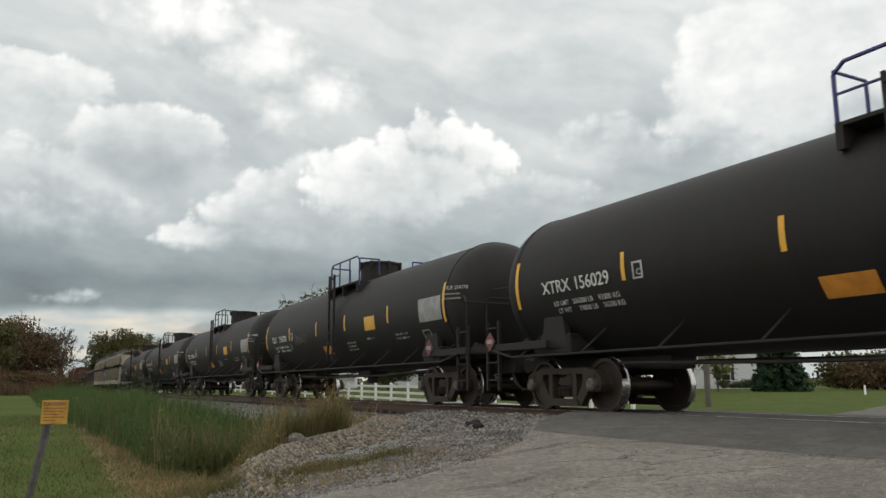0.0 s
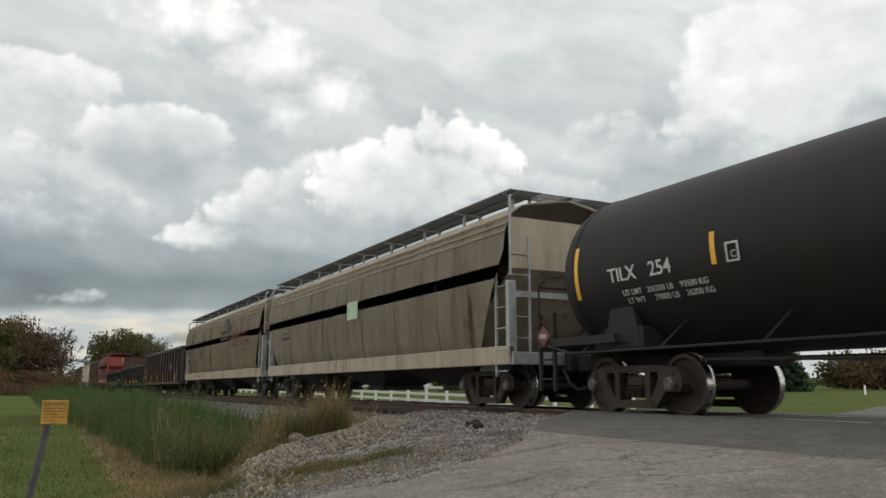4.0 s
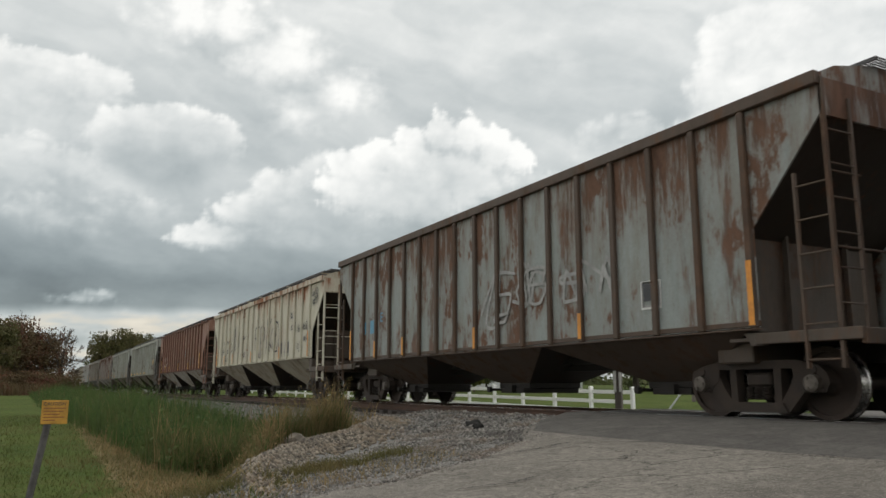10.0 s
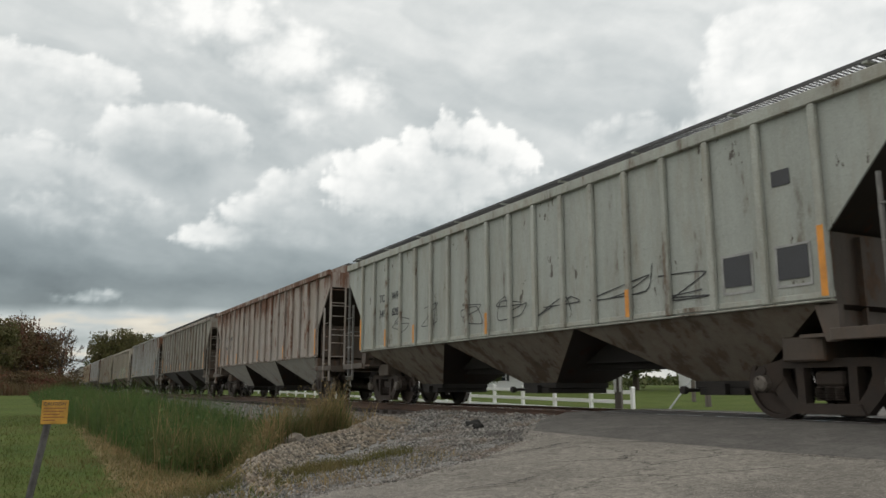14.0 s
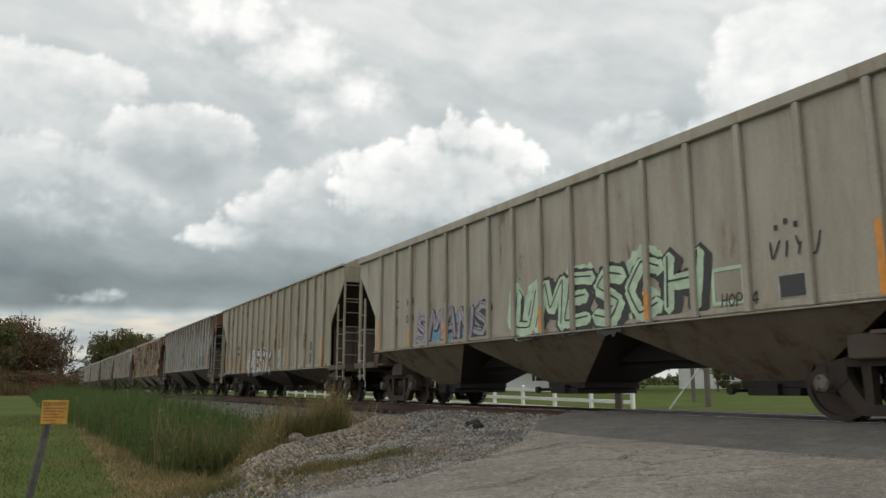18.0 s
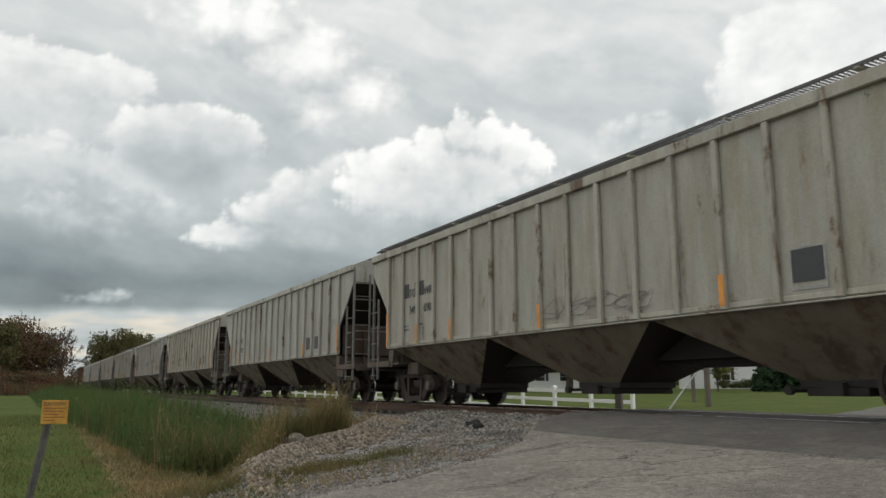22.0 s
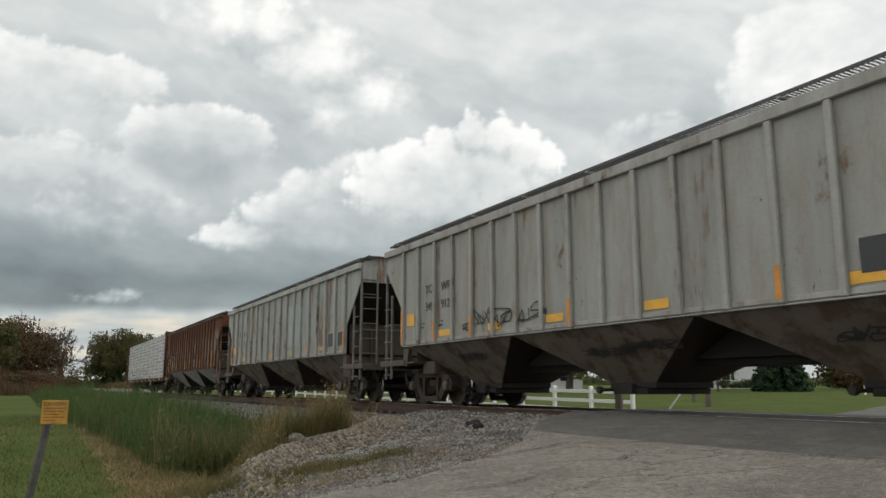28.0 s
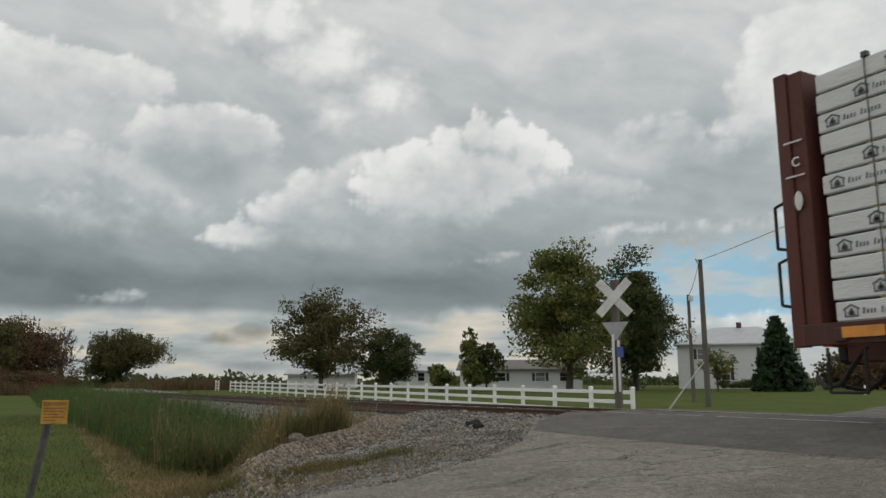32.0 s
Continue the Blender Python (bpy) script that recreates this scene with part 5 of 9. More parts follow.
def add_hopper(rear, hb, skin, label, boards=True, ribs=17, eave=4.0, sill=1.46, bay_skin=None, rib_skin=None, bars=M_org, ladder_skin=None, board_mat=None, rib_at=None, chord=0.15):
    x0 = rear + hb
    car = new_car("hopper_car", x0, label, "hopper car")
    key = (round(hb, 2), eave, sill, chord)
    me = once(("hop", key), lambda: hopper_meshes(hb, eave, sill, chord))
    bs = bay_skin or skin
    rs = rib_skin or skin
    ls = ladder_skin or skin
    start, pitch = rib_at or (-hb + 1.14, (2 * hb - 2.28) / (ribs - 1))
    piece("side_sheet", me["side"], skin, car)
    piece("side_sheet", me["side"], skin, car, pose(0, 0, 0, 0, 0, 180))
    for r in (0, 180):
        piece("top_chord", me["chord"], rs, car, pose(0, 0, 0, 0, 0, r))
        piece("side_sill", me["sill"], rs, car, pose(0, 0, 0, 0, 0, r))
        piece("end_wall", me["endwall"], skin, car, pose(0, 0, 0, 0, 0, r))
        # slope sheet in the dark tone that stands for shade in the open end
        piece("slope_sheet", me["slope"], M_slope_shade, car, pose(0, 0, 0, 0, 0, r), "dark slope sheet")
        bulk = piece("end_bulkhead", me["bulkhead"], M_platform, car, pose(0, 0, 0, 0, 0, r))
        for y in (-0.62, 0.62):
            piece("stiffener", me["stiffener"], M_platform, bulk, pose(0, y, 0))
        piece("end_platform", me["platform"], M_platform, car, pose(0, 0, 0, 0, 0, r))
        piece("corner_post", me["posts"], ls, car, pose(0, 0, 0, 0, 0, r))
        for k in range(ribs):
            x = start + pitch * k
            piece("rib", me["rib"], rs, car, pose(x if r == 0 else -x, -1.52 if r == 0 else 1.52, 0, 0, 0, r))
        piece("ladder", once(("lad", eave), lambda: side_ladder_mesh(eave - 1.15)), ls, car, pose(hb if r == 0 else -hb, -1.53 if r == 0 else 1.53, 0, 0, 0, r))
        piece("ladder", once(("lad2", eave), lambda: mirrored(side_ladder_mesh(eave - 1.15))), ls, car, pose(-hb if r == 0 else hb, -1.53 if r == 0 else 1.53, 0, 0, 0, r))
        piece("end_ladder", once(("elad", eave), lambda: end_ladder_mesh(eave - 0.25)), ls, car, pose(hb if r == 0 else -hb, -1.46 if r == 0 else 1.46, 0, 0, 0, r))
    piece("roof", me["roof"], skin, car)
    for k in (-1, 0, 1):
        x = k * (2 * hb - 2.5) / 3
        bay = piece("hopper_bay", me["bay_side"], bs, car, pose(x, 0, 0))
        # end faces darker than the side plates: shade between bays as colour
        piece("bay_slope", me["bay_end"], M_slope_shade, bay, None, "end slope of the bay, coloured dark for shade")
        piece("outlet_gate", me["gate"], M_under, bay)
    piece("centre_sill", me["centre"], M_under, car)
    piece("hatch_cover", once(("hatch", key), lambda: hatch_mesh(2 * hb - 1.6)), skin, car, pose(0, 0, eave + 0.30))
    w = (0.62, eave + 0.20, -1.12) if boards else (0.42, eave + 0.30, -0.62)
    for s in (-1, 1):
        walkway("running_board", once(("grate", key, boards), lambda: grating_mesh(2 * hb - 0.5, w[0], 0.062)), board_mat or M_grate, car, pose(0, s * -w[2], w[1], 0, 0, 0))
        for k in range(9):
            piece("bracket", once(("brk",), board_bracket_mesh), skin, car, pose(-hb + 0.5 + (2 * hb - 1.0) * k / 8, s * -w[2], w[1], 0, 0, 0 if s > 0 else 180))
    for s in (-1, 1):
        walkway("end_board", once(("egrate", key, boards), lambda: grating_mesh(0.55, 2.7 if boards else 1.25, 0.05)), board_mat or M_grate, car, pose(s * (hb - 0.1), 0, w[1] + 0.01))
    piece("brake_cylinder", once("brk_cyl", brake_gear_mesh), M_under, car, pose(-hb + 0.75, 0, 0))
    piece("brake_wheel", once("brk_wh", brake_wheel_mesh), M_under, car, pose(hb + 0.16, 0.55, 2.1))
    if bars is not None:
        for k in (0, 2, 4, 8, ribs - 5, ribs - 1):
            edge = k in (0, ribs - 1)
            square(car, start + pitch * k, sill + (0.38 if edge else 0.20), 0.085, 0.82 if edge else 0.42, bars, "reflector", -1.597, 0, "orange reflective strip")
    add_truck(car, -hb + 1.62)
    add_truck(car, hb - 1.62)
    add_ends(car, hb + 0.85)
    return car


# ---- smooth-sided covered hoppers ----
def curved_hopper(x0, hb, skin, label, eave, sill, bulge, cut_x, ladder_skin, tall_ends):
    """A hopper whose plain sides are bowed in section and cut back in a curve at the ends."""
    car = new_car("hopper_car", x0, label, "hopper car")
    key = ("curv", hb, eave)

    def side():
        bm = bmesh.new()
        sec = [(-1.40 - bulge * 0.2, sill), (-1.46 - bulge * 0.6, sill + 0.5), (-1.475 - bulge * 0.9, sill + 0.45 * (eave - sill)), (-1.48 - bulge, sill + 0.52 * (eave - sill)), (-1.48 - bulge, sill + 0.62 * (eave - sill)), (-1.475 - bulge * 0.9, sill + 0.73 * (eave - sill)), (-1.46 - bulge * 0.7, eave - 0.35), (-1.40, eave)]
        n = 26
        grid = []
        for y, z in sec:
            f = (z - sill) / (eave - sill)
            k = cut_x * min(1.0, max(0.0, (0.72 - f) / (0.26 if tall_ends else 0.72)))
            row = [bm.verts.new((-hb + k + (2 * hb - 2 * k) * i / n, y, z)) for i in range(n + 1)]
            grid.append(row)
        for p, q in zip(grid[:-1], grid[1:]):
            for i in range(n):
                bm.faces.new((p[i], p[i + 1], q[i + 1], q[i]))
        bmesh.ops.solidify(bm, geom=bm.faces[:], thickness=0.03)
        return mesh_of(bm, "side_sheet", True)

    def roof():
        bm = bmesh.new()
        o = [(-1.42, eave - 0.03), (-1.40, eave + 0.05), (-1.1, eave + 0.24), (-0.5, eave + 0.40), (0, eave + 0.44), (0.5, eave + 0.40), (1.1, eave + 0.24), (1.40, eave + 0.05), (1.42, eave - 0.03)]
        bm_along(bm, o, -hb, hb)
        return mesh_of(bm, "roof", True)

    def endw():
        bm = bmesh.new()
        o = [(-1.38, eave - 1.05), (1.38, eave - 1.05), (1.40, eave), (1.1, eave + 0.22), (0, eave + 0.42), (-1.1, eave + 0.22), (-1.40, eave)]
        bm_along(bm, o, hb - 0.04, hb)
        a = [(hb - 0.02, eave - 1.0), (hb - 0.06, eave - 1.06), (hb - 2.4, sill - 0.3), (hb - 2.34, sill - 0.25)]
        bm_prism(bm, a, -1.36, 1.36)
        return mesh_of(bm, "end_wall")

    def sillm():
        bm = bmesh.new()
        bm_box(bm, -hb - 0.05, hb + 0.05, -1.50, -1.38, sill - 0.34, sill + 0.02, 0.015)
        return mesh_of(bm, "side_sill")

    def bay():
        bm = bmesh.new()
        lb = (2 * hb - 2.6) / 6 - 0.05
        top = [bm.verts.new((x, y, sill - 0.2)) for x, y in ((-lb, -1.36), (lb, -1.36), (lb, 1.36), (-lb, 1.36))]
        bot = [bm.verts.new((x, y, 0.46)) for x, y in ((-0.5, -0.6), (0.5, -0.6), (0.5, 0.6), (-0.5, 0.6))]
        for i in range(4):
            bm.faces.new((top[i], top[(i + 1) % 4], bot[(i + 1) % 4], bot[i]))
        bm.faces.new(bot)
        bm_box(bm, -0.56, 0.56, -0.66, 0.66, 0.34, 0.46, 0.01)
        return mesh_of(bm, "hopper_bay")

    def endframe():
        bm = bmesh.new()
        top = eave - 0.1 if tall_ends else eave - 1.3
        for y in (-1.40, 1.40):
            bm_box(bm, hb - 0.07, hb + 0.05, y - 0.09, y + 0.09, 0.95, top, 0.012)
        bm_box(bm, hb - 0.02, hb + 0.04, -1.4, 1.4, eave - 1.62, eave - 1.5)
        bm_box(bm, hb - 1.3, hb + 0.1, -1.46, 1.46, 0.98, 1.05)
        bm_box(bm, hb + 0.02, hb + 0.12, -1.46, 1.46, 0.84, 1.08, 0.01)
        bm_box(bm, hb - 1.9, hb - 1.2, -1.0, 1.0, 0.72, 1.02, 0.02)
        return mesh_of(bm, "end_frame")
    def seam_mesh():
        bm = bmesh.new()
        p = [(-1.40 - bulge * 0.2, sill), (-1.46 - bulge * 0.6, sill + 0.5), (-1.48 - bulge, sill + 0.55 * (eave - sill)), (-1.475 - bulge * 0.9, sill + 0.73 * (eave - sill)), (-1.46 - bulge * 0.7, eave - 0.35)]
        bm_path(bm, [(0, y + 0.002, z) for y, z in p], 0.009, 5)
        return mesh_of(bm, "seam")

    def bead_mesh():
        bm = bmesh.new()
        for y, z in ((-1.46 - bulge * 0.7, eave - 0.33), (-1.44 - bulge * 0.35, eave - 0.17), (-1.41, eave)):
            bm_rod(bm, (-hb + 0.02, y, z), (hb - 0.02, y, z), 0.022, 6)
        return mesh_of(bm, "roof_bead")
    side_m, sill_m, end_m, fr_m, bay_m = (once((key, i), f) for i, f in enumerate((side, sillm, endw, endframe, bay)))
    for r in (0, 180):
        q = pose(0, 0, 0, 0, 0, r)
        piece("side_sheet", side_m, skin, car, q)
        piece("side_sill", sill_m, skin, car, q)
        piece("end_wall", end_m, skin, car, q)
        piece("end_frame", fr_m, ladder_skin, car, q)
        for s in (-1, 1):
            lad = once(("clad", eave, s), lambda: side_ladder_mesh(eave - 1.1) if s > 0 else mirrored(side_ladder_mesh(eave - 1.1)))
            piece("ladder", lad, ladder_skin, car, pose(s * hb if r == 0 else -s * hb, -1.47 if r == 0 else 1.47, 0, 0, 0, r))
        piece("end_ladder", once(("celad", eave), lambda: end_ladder_mesh(eave - 0.4)), ladder_skin, car, pose(hb if r == 0 else -hb, -1.42 if r == 0 else 1.42, 0, 0, 0, r))
        if not tall_ends:
            # weld seams down the plain sheet, and the rolled edge under the roof
            for x in (-5.6, -3.3, -1.1, 1.1, 3.3, 5.6):
                piece("seam", once((key, "seam"), seam_mesh), M_under, car, pose(x, 0, 0, 0, 0, 0) if r == 0 else pose(-x, 0, 0, 0, 0, 180))
            piece("roof_bead", once((key, "bead"), bead_mesh), skin, car, q)
    piece("roof", once((key, "roof"), roof), skin, car)
    nb = 3
    for k in range(nb):
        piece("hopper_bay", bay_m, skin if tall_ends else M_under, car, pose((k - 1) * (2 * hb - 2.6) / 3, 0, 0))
    bm = bmesh.new()
    bm_box(bm, -hb - 0.3, hb + 0.3, -0.25, 0.25, 0.72, 1.10, 0.02)
    piece("centre_sill", once((key, "cs"), lambda: mesh_of(bm, "centre_sill")), M_under, car)
    piece("hatch_cover", once((key, "hatch"), lambda: hatch_mesh(2 * hb - 1.4)), skin, car, pose(0, 0, eave + 0.42))
    for s in (-1, 1):
        walkway("running_board", once((key, "grate"), lambda: grating_mesh(2 * hb - 0.2, 0.7, 0.05)), M_grate, car, pose(0, s * 0.95, eave + (0.46 if tall_ends else 0.56)))
        for k in range(9):
            piece("bracket", once((key, "brk"), board_bracket_mesh), ladder_skin, car, pose(-hb + 0.4 + (2 * hb - 0.8) * k / 8, s * 0.95, eave + (0.46 if tall_ends else 0.56), 0, 0, 0 if s > 0 else 180))
        walkway("end_board", once((key, "eg"), lambda: grating_mesh(0.55, 2.5, 0.085)), M_grate, car, pose(s * (hb - 0.1), 0, eave + 0.47))
        bm2 = bmesh.new()
        bm_path(bm2, [(s * (hb + 0.02), -1.42, eave - 1.2), (s * (hb + 0.02), -1.42, eave + 0.35), (s * (hb - 0.2), -1.25, eave + 0.46)], 0.03)
        part("grab_rail", bm2, ladder_skin, car)
    piece("brake_wheel", once("brk_wh", brake_wheel_mesh), M_under, car, pose(-hb - 0.12, 0.55, 1.9))
    add_truck(car, -hb + 1.55)
    add_truck(car, hb - 1.55)
    add_ends(car, hb + 0.62)
    return car


M_cream = paint("dusty cream paint", (0.37, 0.305, 0.215), 0.0, 0.24, 0.6, rust_colour=(0.06, 0.04, 0.028))
M_cream2 = paint("paler dusty cream paint", (0.40, 0.345, 0.265), 0.0, 0.16, 0.6, rust_colour=(0.06, 0.04, 0.028))
M_mocx = paint("faded red-brown paint", (0.27, 0.068, 0.052), 0.0, 0.0, 0.22)


def smooth_hoppers():
    c = curved_hopper(-94.07, 8.45, M_cream2, "cream smooth-sided covered hopper car, dusty", 3.76, 1.18, 0.10, 1.1, M_galv, False)
    small_print(c, -6.6, 2.5, 1.2, 3, M_dark_l, -1.56, 0.12)
    square(c, 0.5, 2.55, 0.8, 0.5, M_spray_g, "marking_panel", -1.60)
    c = curved_hopper(-112.1, 8.45, M_cream, "cream smooth-sided covered hopper car with black graffiti tags", 3.76, 1.18, 0.10, 1.1, M_galv, False)
    writing(c, "SDPX", 0.24, -7.25, 2.18, M_dark_l, -1.605)
    writing(c, "96011", 0.24, -7.2, 1.75, M_dark_l, -1.60)
    small_print(c, -6.9, 1.58, 1.0, 2, M_dark_l, -1.565, 0.06)
    small_print(c, -5.6, 1.0, 2.6, 1, M_dark_l, -1.51, 0.05)
    square(c, -4.6, 2.02, 0.26, 0.42, M_dark_l, "marking_frame", -1.60, 0.03)
    writing(c, "C", 0.11, -4.65, 1.94, M_dark_l, -1.60)
    tag(c, -4.95, 1.52, 0.55, 0.28, M_spray_k, "SPOS", 21, -1.60, 0.045, 0.25)
    tag(c, -4.1, 2.0, 1.2, 0.40, M_spray_k, "SENER", 22, -1.605, 0.045, 0.3)
    tag(c, -3.62, 1.86, 0.35, 0.2, M_spray_k, "V", 23, -1.606, 0.035, 0.4)
    square(c, -7.1, 1.6, 0.1, 0.8, M_org, "reflector", -1.555)
    square(c, -3.52, 1.45, 0.12, 0.45, M_org, "reflector", -1.565)
    small_print(c, 1.3, 2.9, 1.9, 2, M_dark_l, -1.60, 0.17)
    square(c, 2.6, 3.25, 0.55, 0.55, M_spray_k, "emblem", -1.60, 0, "dark plain emblem")
    scrawl(c, 3.0, 1.9, 3.0, 0.9, M_spray_r, 24, -1.60, 5, 0.06)
    scrawl(c, 2.8, 2.2, 3.4, 1.0, M_spray_k, 25, -1.603, 5, 0.05)
    c = curved_hopper(-180.6, 6.52, M_mocx, "faded red smooth-sided covered hopper car", 4.05, 1.40, 0.03, 0.95, M_mocx, True)
    writing(c, "MOCX", 0.2, -4.72, 2.52, M_white, -1.535)
    writing(c, "412290", 0.2, -4.72, 2.10, M_white, -1.53)
    small_print(c, -4.6, 1.8, 0.9, 2, M_grey_l, -1.52, 0.06)
    square(c, -3.3, 2.62, 0.24, 0.3, M_grey_l, "marking_frame", -1.53, 0.025)
    square(c, 2.45, 1.71, 0.34, 0.34, M_white, "marking_frame", -1.53, 0.03)
    square(c, 2.45, 1.71, 0.24, 0.24, M_dark_l, "marking_panel", -1.525)
    small_print(c, 3.6, 2.1, 0.6, 3, M_grey_l, -1.535, 0.07)
    square(c, 5.2, 2.0, 0.12, 0.7, M_org, "reflector", -1.525)
    piece("lettering", letters("MOCX", 0.17), M_white, c, pose(6.545, 0.1, 3.75, 0, 0, 90))
    piece("lettering", letters("412290", 0.17), M_white, c, pose(6.545, 0.1, 3.48, 0, 0, 90))


smooth_hoppers()


# ---- gondolas ----
def add_gondola(x0, hb, top, bottom, ribs, skin, label, drop=0.0, bulkhead=0.0, plate=None):
    car = new_car("gondola_car", x0, label, "gondola car")
    bm = bmesh.new()
    o = [(-hb, top), (-hb, bottom), (hb, bottom), (hb, top)]
    if drop:
        o = [(-hb, top), (-hb, bottom), (-hb + 2.6, bottom), (-hb + 3.5, bottom - drop), (hb - 3.5, bottom - drop), (hb - 2.6, bottom), (hb, bottom), (hb, top)]
    bm_prism(bm, o, -1.46, -1.43)
    side = mesh_of(bm, "side_sheet")
    bm = bmesh.new()
    bm_box(bm, -hb - 0.03, hb + 0.03, -1.58, -1.42, top - 0.05, top + 0.12, 0.03)
    chord = mesh_of(bm, "top_chord")
    bm = bmesh.new()
    for i in range(len(o) - 1):
        (xa, za), (xb, zb) = o[i], o[i + 1]
        if abs(xa - xb) > 0.1:
            bm_prism(bm, [(xa, za - 0.02), (xb, zb - 0.02), (xb, zb + 0.12), (xa, za + 0.12)], -1.56, -1.44)
    sill = mesh_of(bm, "side_sill")
    bm = bmesh.new()
    bm_prism(bm, [(-0.11, bottom + 0.12), (0.11, bottom + 0.12), (0.09, top - 0.06), (-0.09, top - 0.06)], -0.11, 0.0)
    rib = mesh_of(bm, "rib")
    bm = bmesh.new()
    bm_box(bm, hb - 0.05, hb, -1.43, 1.43, bottom, top + 0.1 + bulkhead)
    for s in (-1, 1):
        bm_box(bm, hb - 0.08, hb + 0.12, s * 1.40 - 0.08, s * 1.40 + 0.08, bottom - 0.05, top + 0.12 + bulkhead, 0.01)
    end = mesh_of(bm, "end_wall")
    bm = bmesh.new()
    bm_box(bm, hb, hb + 0.11, -1.43, 1.43, 0, 0.11, 0.015)
    end_rib = mesh_of(bm, "end_rib")
    for r in (0, 180):
        q = pose(0, 0, 0, 0, 0, r)
        piece("side_sheet", side, skin, car, q)
        piece("top_chord", chord, skin, car, q)
        piece("side_sill", sill, skin, car, q)
        skin_e = plate if (plate and bulkhead) else skin
        wall = piece("end_wall", end, skin_e, car, q)
        for k in range(int((top + bulkhead - bottom) / 0.28)):
            piece("end_rib", end_rib, skin_e, wall, pose(0, 0, bottom + 0.2 + 0.28 * k))
        for k in range(ribs):
            x = -hb + 1.43 + (2 * hb - 2.86) * k / (ribs - 1)
            piece("rib", rib, skin, car, pose(x if r == 0 else -x, -1.46 if r == 0 else 1.46, 0, 0, 0, r))
        for s in (-1, 1):
            piece("ladder", once(("glad", top), lambda: ladder_mesh(top - 0.55, 0.42, 5)), skin, car, pose(s * (hb - 0.35), -1.56 if r == 0 else 1.56, 0.45, 0, 0, r))
    bm = bmesh.new()
    bm_box(bm, -hb, hb, -1.43, 1.43, bottom - 0.02, bottom + 0.05)
    part("floor", bm, M_under, car)
    bm = bmesh.new()
    bm_box(bm, -hb - 0.25, hb + 0.25, -0.28, 0.28, 0.72, bottom, 0.02)
    for k in range(7):
        x = -hb + 1.5 + (2 * hb - 3.0) * k / 6
        bm_prism(bm, [(x - 0.06, bottom), (x + 0.06, bottom), (x + 0.06, bottom - 0.18), (x - 0.06, bottom - 0.18)], -1.4, 1.4)
    tagged(part("underframe", bm, M_under, car), kind="stuff")
    add_truck(car, -hb + 1.75)
    add_truck(car, hb - 1.75)
    add_ends(car, hb + 0.5)
    return car


M_gon1 = paint("dark brown gondola paint", (0.036, 0.024, 0.019), 0.12, 0.2, 0.5, rust_colour=(0.055, 0.027, 0.018), chips=0.3)
M_gon2 = paint("black-brown gondola paint", (0.022, 0.019, 0.018), 0.0, 0.05, 0.5, rust_colour=(0.05, 0.03, 0.02))
M_gon3 = paint("worn black gondola paint", (0.020, 0.021, 0.023), 0.0, 0.0, 0.5)
M_plate = paint("rusty bulkhead plate", (0.050, 0.029, 0.021), 0.2, 0.2, 0.5, rust_colour=(0.06, 0.028, 0.017))


